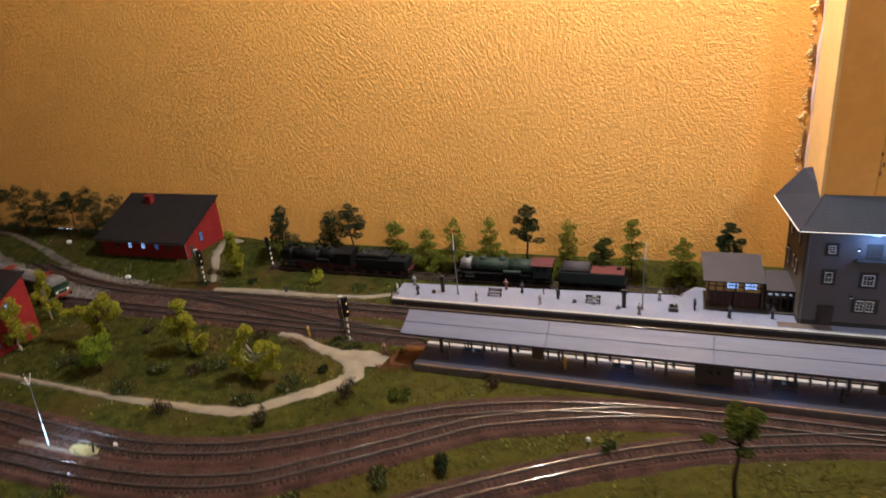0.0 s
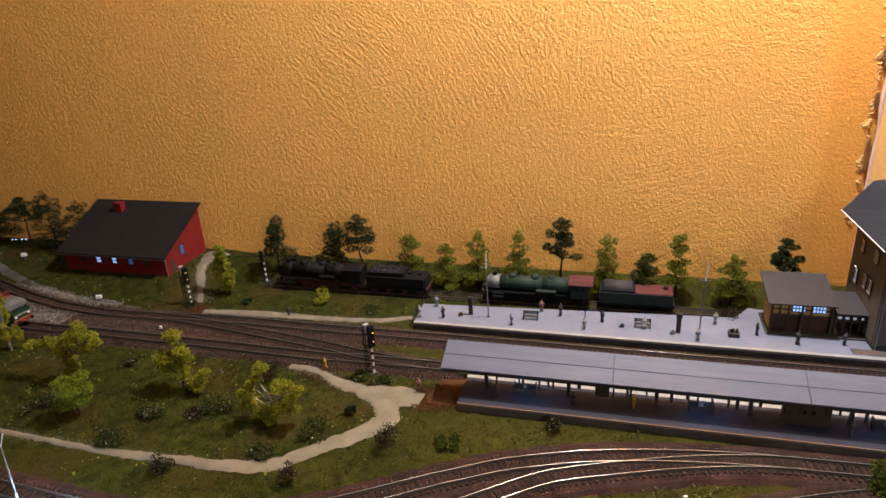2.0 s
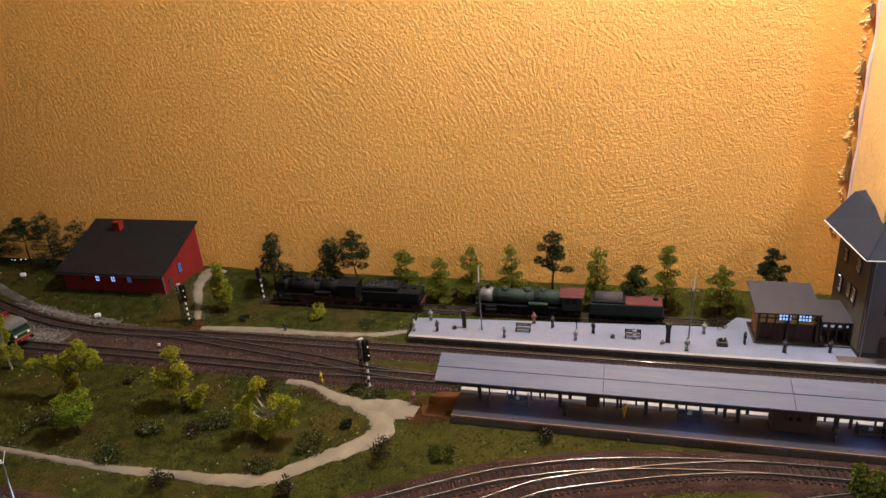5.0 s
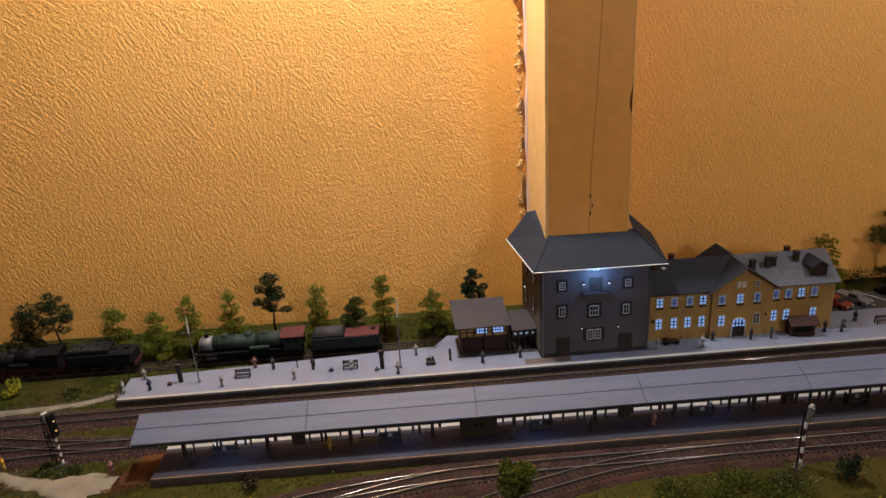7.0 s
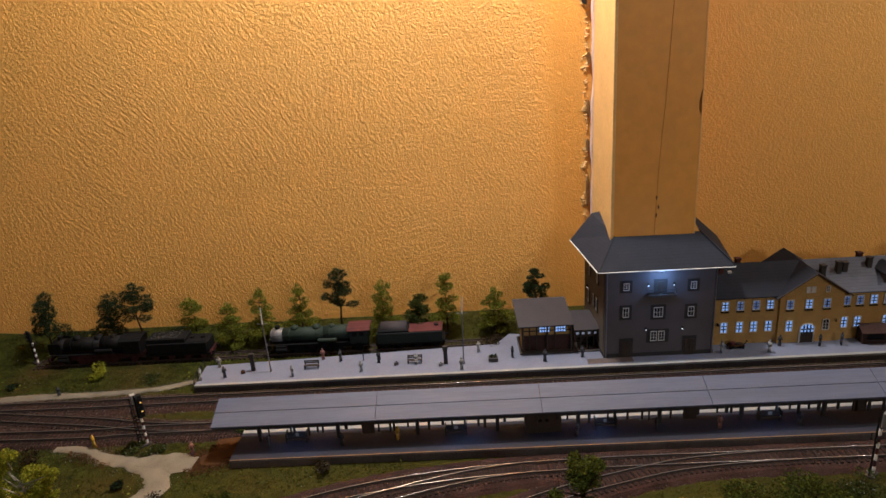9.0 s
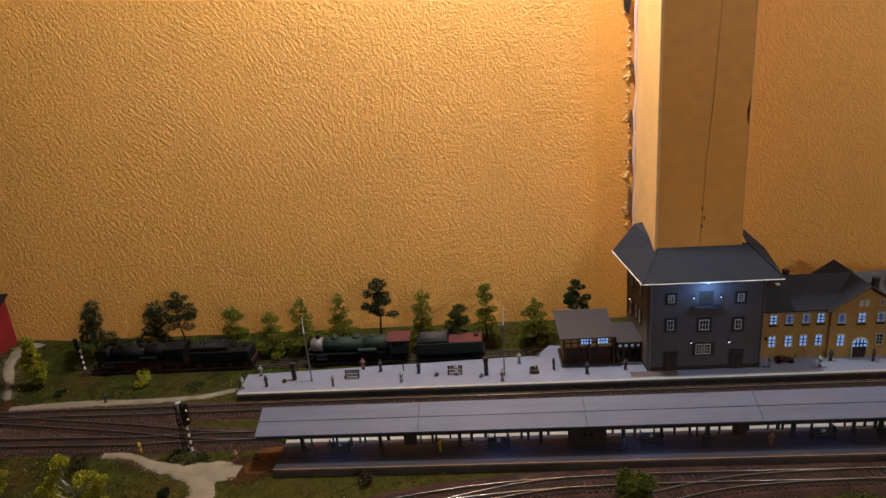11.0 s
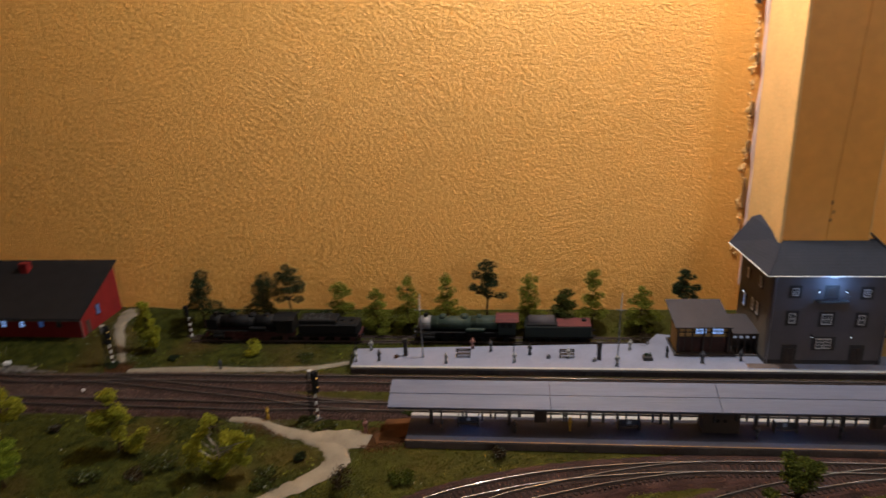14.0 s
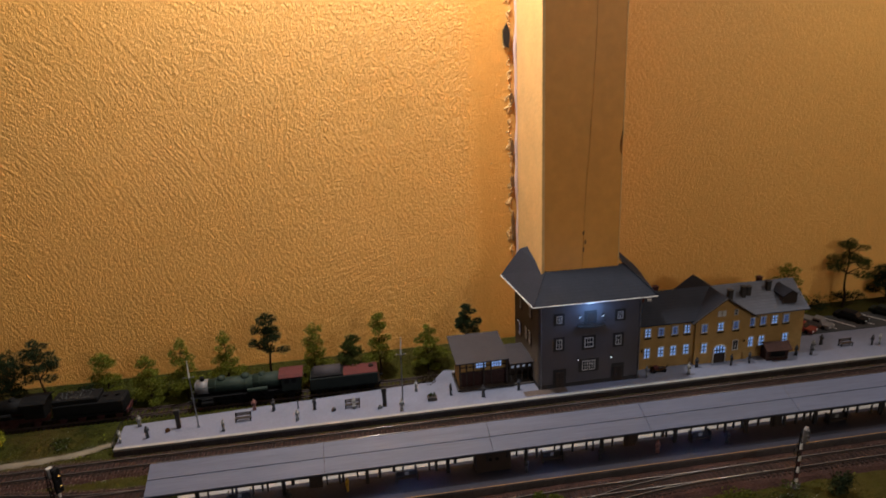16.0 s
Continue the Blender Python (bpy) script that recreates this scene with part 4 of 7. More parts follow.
        cyl(bm, (0.2195 - ox + u, -0.0092, 1.0242 - PL), (0.2195 - ox + u, -0.0092, 1.0315 - PL), 0.00022, seg=5)
    cyl(bm, (0.2195 - ox - 0.019, -0.0092, 1.0315 - PL), (0.2195 - ox + 0.019, -0.0092, 1.0315 - PL), 0.0004, seg=6)
    for s in (-1, 1):
        cyl(bm, (0.2195 - ox + s * 0.019, -0.0092, 1.0315 - PL), (0.2195 - ox + s * 0.019, 0, 1.0315 - PL), 0.0004, seg=6)
    part("railing", bm, "dark", bal)
    for x, z in ((0.2025, 1.0365), (0.2365, 1.0360), (0.2015, 0.972), (0.2505, 0.971)):
        wall_lamp(th, x - ox, 0, z - PL)
    bm = BM(); box(bm, 0.2195 - ox - 0.0060, 0.2195 - ox + 0.0060, -0.0014, 0, 1.0535 - PL, 1.0562 - PL, 0.0002)
    sign = part("name_sign", bm, "black", th, "dark name board under the eaves")
    bm = BM()
    for k in range(7):
        u = 0.2195 - ox - 0.0046 + k * 0.00135
        box(bm, u, u + 0.0009, -0.00165, -0.0014, 1.0543 - PL, 1.0555 - PL)
    part("lettering_bar", bm, "white_plastic", sign)
    # windows of the brown side wall
    for y, z, w, h, pane in ((0.035, 0.106, 0.0085, 0.012, "glass_dark"), (0.075, 0.104, 0.0085, 0.012, "glass_dark"), (0.038, 0.066, 0.009, 0.015, "glass_dark"), (0.052, 0.066, 0.006, 0.015, "glass_dark"), (0.080, 0.062, 0.009, 0.016, "glass_blue"), (0.085, 0.020, 0.009, 0.018, "glass_blue")):
        x = 0.147 - ox - 0.008 * y / 0.1
        bm = BM(); box(bm, -w * 0.7 - 0.003, w * 0.7 + 0.003, -0.0004, 0.0004, -h / 2 - 0.003, h / 2 + 0.003)
        tr = part("stone_trim", bm, "trim_dark", th); tr.matrix_basis = pose(x - 0.0006, y, z, 0, 0, -90 - 4.6)
        window(th, x - 0.0011, y, z, w * 1.35, h, pane, 2, 3, turn=-90 - 4.6)
    bm = BM(); slab(bm, [(0.1464 - ox, 0.004), (0.1385 - ox, 0.0995), (0.1379 - ox, 0.0995), (0.1458 - ox, 0.004)], 0.006, 0.130); part("side_wall", bm, "brown_render", th, "brown rendered side wall")
    wall_lamp(th, 0.138 - ox, 0.085, 0.073)
    lamp("balcony_light", "POINT", 0.10, (0.20, 0.44, 1.0), pose(0.2250, 0.8445, 1.0480), 0.010)


grey_station()


def yellow_station():
    ox, oy = 0.434, 0.884
    th = empty("station_house", pose(ox + 0.0055, oy, PL), "long ochre-yellow station house with lit blue-white windows and slate roofs", "building")
    def X(x):
        return x - ox
    bm = BM(); slab(bm, [(X(0.303), 0), (X(0.389), 0), (X(0.389), -0.004), (X(0.475), -0.004), (X(0.475), 0), (X(0.565), 0), (X(0.565), 0.080), (X(0.303), 0.080)], -0.002, 0.0735); part("wall", bm, "yellow_brick", th)
    bm = BM(); prism(bm, [(X(0.3895), 0.0735), (X(0.4745), 0.0735), (X(0.432), 0.101)], -0.004, 0.03); part("gable_wall", bm, "yellow_brick", th)
    bm = BM(); prism(bm, [(X(0.3035), 0.0735), (X(0.5645), 0.0735), (X(0.5645), 0.0736), (X(0.3035), 0.0736)], 0.0, 0.08); part("cornice", bm, "cream", th)
    ze, zr, yr = 0.0725, 0.1055, 0.041
    sheet("roof", [(X(0.300), -0.006, ze), (X(0.3880), -0.006, ze), (X(0.432), yr, zr), (X(0.300), yr, zr)], "slate", th)
    # this front slope is a paler grey than the roof's other planes
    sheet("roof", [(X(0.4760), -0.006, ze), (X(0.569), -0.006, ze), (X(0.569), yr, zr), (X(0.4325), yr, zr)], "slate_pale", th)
    sheet("roof", [(X(0.300), yr, zr), (X(0.569), yr, zr), (X(0.569), 0.086, ze), (X(0.300), 0.086, ze)], "slate", th)
    zg = 0.1045
    sheet("gable_roof", [(X(0.381), -0.0095, 0.0700), (X(0.432), -0.0095, zg), (X(0.432), 0.090, zg + 0.002), (X(0.381), 0.090, 0.0715)], "slate", th)
    sheet("gable_roof", [(X(0.432), -0.0095, zg), (X(0.483), -0.0095, 0.0700), (X(0.483), 0.090, 0.0715), (X(0.432), 0.090, zg + 0.002)], "slate", th)
    for s in (-1, 1):
        bm = BM(); cyl(bm, (X(0.432), -0.0100, zg - 0.0006), (X(0.432 + s * 0.051), -0.0100, 0.0692), 0.0011, seg=6); part("bargeboard", bm, "timber", th)
    bm = BM(); prism(bm, [(X(0.5652), 0.0735), (X(0.5665), 0.0735), (X(0.5665), 0.0736), (X(0.5652), 0.0736)], 0.0, 0.08); part("verge", bm, "dark", th)
    # right-hand gable end under the roof
    bm = BM()
    pts = [(0.0, 0.0735), (0.080, 0.0735), (yr, 0.103)]
    va = [bm.verts.new((X(0.558), y, z)) for y, z in pts]; vb = [bm.verts.new((X(0.565), y, z)) for y, z in pts]
    bm.faces.new(va); bm.faces.new(vb[::-1])
    for i in range(3):
        bm.faces.new((va[i], vb[i], vb[(i + 1) % 3], va[(i + 1) % 3]))
    part("end_gable", bm, "yellow_brick", th)
    ups = [0.316, 0.3365, 0.358, 0.377, 0.480, 0.498, 0.5165, 0.535]
    for i, x in enumerate(ups):
        window(th, X(x), -0.0006, 0.0585, 0.0078, 0.0122, "glass_blue" if i in (0, 3, 6) else "glass_navy", 2, 3, sill="leaf_brown")
    for x in (0.316, 0.3375, 0.357, 0.377, 0.480, 0.498, 0.5365):
        window(th, X(x), -0.0006, 0.0258, 0.0076, 0.0142, "glass_blue", 2, 3, True)
    for i, x in enumerate((0.402, 0.4275, 0.4515)):
        window(th, X(x), -0.0046, 0.0582, 0.0078, 0.0122, "glass_blue" if i == 1 else "glass_navy", 2, 3, sill="leaf_brown")
    window(th, X(0.4035), -0.0046, 0.0258, 0.0076, 0.0142, "glass_blue", 2, 3, True)
    window(th, X(0.4535), -0.0046, 0.0254, 0.0076, 0.0142, "glass_dark", 2, 3, True)
    for x, pane in ((0.4245, "white_plastic"), (0.4315, "white_plastic"), (0.4505, "glass_dark")):
        window(th, X(x), -0.0046, 0.0790, 0.0040, 0.0075, pane, 2, 2)
    dx = X(0.4287)
    dr = BM(); box(dr, dx - 0.0088, dx - 0.0002, -0.0056, -0.003, -0.001, 0.0140); box(dr, dx + 0.0002, dx + 0.0088, -0.0056, -0.003, -0.001, 0.0140)
    dr = part("door", dr, "timber", th, "dark double door under a lit arched fanlight")
    arch = [(dx + 0.0088 * math.cos(math.pi * k / 8), 0.0235 + 0.0050 * math.sin(math.pi * k / 8)) for k in range(9)]
    bm = BM(); prism(bm, [(dx - 0.0088, 0.0142), (dx + 0.0088, 0.0142)] + arch, -0.0054, -0.0035); part("fanlight", bm, "glass_blue", dr, "blue-lit arched fanlight")
    for u in (-0.0045, 0.0, 0.0045):
        bm = BM(); box(bm, dx + u - 0.0009, dx + u + 0.0009, -0.0060, -0.0050, 0.0142, 0.0280 if u == 0 else 0.0262); part("glazing_bar", bm, "bar_dark", dr)
    for z in (0.0142, 0.0195):
        bm = BM(); box(bm, dx - 0.0088, dx + 0.0088, -0.0061, -0.0050, z, z + 0.0016); part("glazing_bar", bm, "bar_dark", dr)
    bm = BM()
    for p, q in zip(arch, arch[1:]):
        cyl(bm, (p[0], -0.0052, p[1]), (q[0], -0.0052, q[1]), 0.0010, seg=6)
    for s in (-1, 1):
        box(bm, dx + s * 0.0096 - 0.0008, dx + s * 0.0096 + 0.0008, -0.0062, -0.003, 0, 0.0240)
    part("door_frame", bm, "window_frame", dr)
    def chimney(x, y, z0, z1, w=0.0066):
        z1 -= 0.006
        bm = BM(); box(bm, X(x) - w / 2, X(x) + w / 2, y - w / 2, y + w / 2, z0, z1, 0.0002); box(bm, X(x) - w / 2 - 0.0008, X(x) + w / 2 + 0.0008, y - w / 2 - 0.0008, y + w / 2 + 0.0008, z1, z1 + 0.0018, 0.0003)
        part("chimney", bm, "chimney_red" if (x < 0.40 or y > 0.04) else "trim_dark", th)
    for x, y, z0, z1 in ((0.318, 0.030, 0.085, 0.112), (0.349, 0.050, 0.085, 0.114), (0.4535, 0.020, 0.08, 0.109), (0.476, 0.022, 0.08, 0.112), (0.485, 0.024, 0.08, 0.110), (0.515, 0.044, 0.09, 0.1155), (0.520, 0.028, 0.085, 0.114)):
        chimney(x, y, z0, z1)
    dm = BM(); prism(dm, [(X(0.530), 0.080), (X(0.553), 0.080), (X(0.553), 0.0945), (X(0.5415), 0.101), (X(0.530), 0.0945)], 0.004, 0.030)
    dm = part("dormer", dm, "timber", th, "dark roof dormer")
    sheet("dormer_roof", [(X(0.527), 0.000, 0.0935), (X(0.5415), 0.000, 0.1025), (X(0.5415), 0.034, 0.1035), (X(0.527), 0.034, 0.0945)], "slate", dm, 0.001)
    sheet("dormer_roof", [(X(0.5415), 0.000, 0.1025), (X(0.556), 0.000, 0.0935), (X(0.556), 0.034, 0.0945), (X(0.5415), 0.034, 0.1035)], "slate", dm, 0.001)
    bm = BM(); box(bm, X(0.330) - 0.0026, X(0.330) + 0.0026, 0.0265, 0.0305, 0.0960, 0.0988); part("skylight", bm, "window_frame", th)
    wall_lamp(th, X(0.3065), 0, 0.031, 0.0013, "black")
    wall_lamp(th, X(0.4655), -0.004, 0.031, 0.0009, "black")


yellow_station()


def kiosk(x, y, label):
    th = empty("kiosk", pose(x, y, PL, 0, 0, -4), label, "kiosk")
    bm = BM(); box(bm, -0.0165, 0.0165, 0, 0.019, -0.0005, 0.0185, 0.0003); part("wall", bm, "kiosk_brown", th)
    sheet("roof", [(-0.0200, -0.005, 0.0180), (0.0200, -0.005, 0.0180), (0.0200, 0.009, 0.0270), (-0.0200, 0.009, 0.0270)], "kiosk_brown", th, 0.001)
    sheet("roof", [(-0.0200, 0.009, 0.0270), (0.0200, 0.009, 0.0270), (0.0200, 0.0225, 0.0180), (-0.0200, 0.0225, 0.0180)], "kiosk_brown", th, 0.001)
    for s in (-1, 1):
        bm = BM(); prism(bm, [(0.001, 0.0180), (0.018, 0.0180), (0.009, 0.0255)], -0.0165, -0.0155)
        g = part("gable", bm, "kiosk_brown", th); g.matrix_basis = pose(s * 0.0160 - 0.0160, 0, 0, 0, 0, 90)
    bm = BM(); box(bm, -0.011, 0.011, -0.0007, 0.001, 0.007, 0.0145); part("hatch", bm, "black", th)
    bm = BM(); box(bm, -0.013, 0.013, -0.0028, -0.0002, 0.0055, 0.0066); part("counter", bm, "timber", th)
    for k in range(8):
        bm = BM(); box(bm, -0.0162 + k * 0.0041, -0.0126 + k * 0.0041, -0.0005, 0.0005, 0.0, 0.0055); part("plank", bm, "kiosk_brown", th)


kiosk(0.5205, 0.8650, "red-brown wooden kiosk in front of the yellow station house")


def platform_kiosk():
    th = empty("platform_kiosk", pose(0.048, 0.697, PL - 0.001), "plain brown platform kiosk under the canopy roof", "kiosk")
    bm = BM(); box(bm, -0.0205, 0.0205, 0, 0.020, 0, 0.0290, 0.0004); part("wall", bm, "timber", th)
    for x in (-0.004, 0.004):
        bm = BM(); cyl(bm, (x, -0.0005, 0.0165), (x, 0.001, 0.0165), 0.0022, seg=12); part("porthole", bm, "black", th)
    bm = BM(); box(bm, -0.0205, 0.0205, -0.0008, 0.0208, 0.026, 0.0285); part("fascia", bm, "dark", th)


platform_kiosk()


def waiting_hut():
    ox, oy = 0.042, 0.886
    th = empty("waiting_hut", pose(ox, oy, PL), "half-timbered open waiting hut with two lit windows and a grey roof", "hut")
    bm = BM(); box(bm, -0.004, 0.112, -0.005, 0.050, 0.0, 0.0022, 0.0003); part("floor_slab", bm, "concrete", th)
    bm = BM(); box(bm, 0.0, 0.070, 0.0045, 0.0065, 0.002, 0.045); part("front_wall", bm, "yellow_brick", th)
    bm = BM()
    va = [(0.0, 0.002), (0.040, 0.002), (0.040, 0.056), (0.0, 0.043)]
    a = [bm.verts.new((0.0, y, z)) for y, z in va]; b = [bm.verts.new((0.0025, y, z)) for y, z in va]
    bm.faces.new(a); bm.faces.new(b[::-1])
    for i in range(4):
        bm.faces.new((a[i], b[i], b[(i + 1) % 4], a[(i + 1) % 4]))
    part("side_wall", bm, "yellow_brick", th, "ochre side wall")
    bm = BM(); box(bm, 0.0, 0.070, 0.0038, 0.0046, 0.002, 0.0245); part("dado", bm, "kiosk_brown", th, "brown boarded dado")
    for x in (0.0005, 0.010, 0.020, 0.046, 0.0685):
        bm = BM(); box(bm, x, x + 0.0018, 0.0030, 0.0040, 0.0022, 0.044); part("timber_post", bm, "timber", th)
    for z in (0.0242, 0.0320, 0.0405):
        bm = BM(); box(bm, 0.002, 0.0685, 0.0031, 0.0039, z, z + 0.0015); part("timber_rail", bm, "timber", th)
    for x in (0.0318, 0.0545):
        window(th, x, 0.0028, 0.0350, 0.0138, 0.0086, "glass_white", 4, 2, frame="timber")
    for x in (0.001, 0.0355, 0.069):
        bm = BM(); box(bm, x - 0.0012, x + 0.0012, -0.001, 0.0014, 0.002, 0.0435); part("post", bm, "timber", th)
    bm = BM(); box(bm, -0.001, 0.071, -0.0008, 0.0010, 0.0415, 0.0435); part("front_beam", bm, "timber", th)
    sheet("roof", [(-0.0055, -0.007, 0.0445), (0.0715, -0.007, 0.0450), (0.067, 0.047, 0.0645), (-0.0095, 0.047, 0.0645)], "hut_roof", th)
    bm = BM(); box(bm, 0.0725, 0.110, 0.022, 0.0245, 0.0022, 0.033); part("annex_wall", bm, "timber", th)
    for x in (0.0785, 0.0865, 0.0945, 0.1025):
        bm = BM(); box(bm, x - 0.0020, x + 0.0020, 0.0030, 0.0042, 0.0242, 0.0272); part("lit_pane", bm, "glass_pale", th)
    bm = BM(); box(bm, 0.0735, 0.1095, 0.0036, 0.0052, 0.0200, 0.0300); part("window_band", bm, "timber", th)
    for x in (0.074, 0.083, 0.092, 0.101, 0.109):
        bm = BM(); box(bm, x - 0.0006, x + 0.0006, 0.0022, 0.0046, 0.0022, 0.0325); part("front_post", bm, "timber", th)
        bm = BM(); box(bm, x - 0.0007, x + 0.0007, 0.0206, 0.0224, 0.0022, 0.033); part("annex_post", bm, "timber", th)
    sheet("annex_roof", [(0.0735, -0.002, 0.0335), (0.1095, -0.002, 0.0335), (0.1015, 0.040, 0.0445), (0.0735, 0.040, 0.0445)], "hut_roof", th)


waiting_hut()


def red_house(x0, x1, y0, y1, zb, ze, zt, label, front, gable, lit):
    """A red brick shed with one long roof slope rising to the back."""
    ox, oy = x1, y0
    th = empty("red_house", pose(ox, oy, zb), label, "house")
    w, d, he, ht = x1 - x0, y1 - y0, ze - zb, zt - zb
    pts = [(0, -0.004), (d, -0.004), (d, ht), (0, he)]
    bm = BM()
    a = [bm.verts.new((-w, y, z)) for y, z in pts]; b = [bm.verts.new((0, y, z)) for y, z in pts]
    bm.faces.new(a); bm.faces.new(b[::-1])
    for i in range(4):
        bm.faces.new((a[i], b[i], b[(i + 1) % 4], a[(i + 1) % 4]))
    part("wall", bm, "red", th)
    k = (ht - he) / d
    sheet("roof", [(-w - 0.006, -0.010, he - 0.010 * k + 0.002), (0.007, -0.010, he - 0.010 * k + 0.002), (0.007, d + 0.002, ht + 0.0022), (-w - 0.006, d + 0.002, ht + 0.0022)], "tar", th, 0.002)
    bm = BM(); cyl(bm, (-w - 0.006, -0.0112, he - 0.010 * k - 0.0006), (0.007, -0.0112, he - 0.010 * k - 0.0006), 0.0011, seg=6); part("gutter", bm, "dark", th)
    bm = BM(); cyl(bm, (0.0006, -0.002, 0), (0.0006, -0.002, he - 0.003), 0.0008, seg=6); cyl(bm, (0.0006, -0.002, he - 0.003), (0.0, -0.0105, he - 0.010 * k), 0.0008, seg=6); part("downpipe", bm, "metal_grey", th)
    for i, x in enumerate(front):
        window(th, x - ox, -0.0006, he * 0.67, 0.0078, 0.0150, "glass_white" if i in lit else "glass_dim" if i == 3 else "glass_dark", 2, 3, True, frame="timber")
    for y, z, pane in gable:
        window(th, 0.0006, y, z, 0.0090, 0.0160, pane, 2, 3, True, turn=90, frame="dark")
    bm = BM(); box(bm, 0.0, 0.0012, 0.010, 0.020, 0, 0.024, 0.0003); part("door", bm, "timber", th, "narrow dark door")
    cx, cy = -w * 0.70, d * 0.80
    bm = BM(); box(bm, cx - 0.007, cx + 0.007, cy - 0.006, cy + 0.006, he + k * cy - 0.006, ht + 0.004, 0.0003); box(bm, cx - 0.008, cx + 0.008, cy - 0.007, cy + 0.007, ht + 0.004, ht + 0.006, 0.0003)
    part("chimney", bm, "red", th, "red brick chimney")
    return th


red_house(-1.074, -0.868, 0.917, 1.026, 0.934, 0.9735, 1.0245, "red brick house with a black tarred roof near the wall", (-1.032, -1.001, -0.969, -0.936, -0.906), [(0.045, 0.030, "glass_dim")], (1, 2))
red_house(-1.165, -0.942, 0.529, 0.650, 0.920, 0.9670, 1.0250, "red brick house with lit windows beside the sandy path", (-1.13, -1.10, -1.075, -1.05), [(0.045, 0.050, "glass_white"), (0.082, 0.062, "glass_white"), (0.048, 0.022, "glass_blue"), (0.086, 0.030, "glass_dark")], (0, 2))

# ---- rolling stock ----
def wheel(bm, x, y, z, r, w=0.0022):
    cyl(bm, (x, y - w / 2, z), (x, y + w / 2, z), r, seg=20)
    cyl(bm, (x, y - w / 2 - 0.0006, z), (x, y + w / 2 + 0.0006, z), r * 0.35, seg=10)


def wheelset(parent, x, r, mat, label=""):
    for s in (-1, 1):
        bm = BM(); wheel(bm, x, s * 0.0083, r, r)
        for k in range(8):
            a = math.tau * k / 8
            cyl(bm, (x, s * 0.0096, r), (x + r * 0.85 * math.cos(a), s * 0.0096, r + r * 0.85 * math.sin(a)), r * 0.07, seg=4)
        part("wheel", bm, mat, parent, label)


def buffers(parent, x, d, z=0.012, mat="black"):
    for s in (-1, 1):
        bm = BM(); cyl(bm, (x, s * 0.010, z), (x + d * 0.004, s * 0.010, z), 0.0011, seg=8); cyl(bm, (x + d * 0.004, s * 0.010, z), (x + d * 0.0048, s * 0.010, z), 0.0026, seg=12); part("buffer", bm, mat, parent)


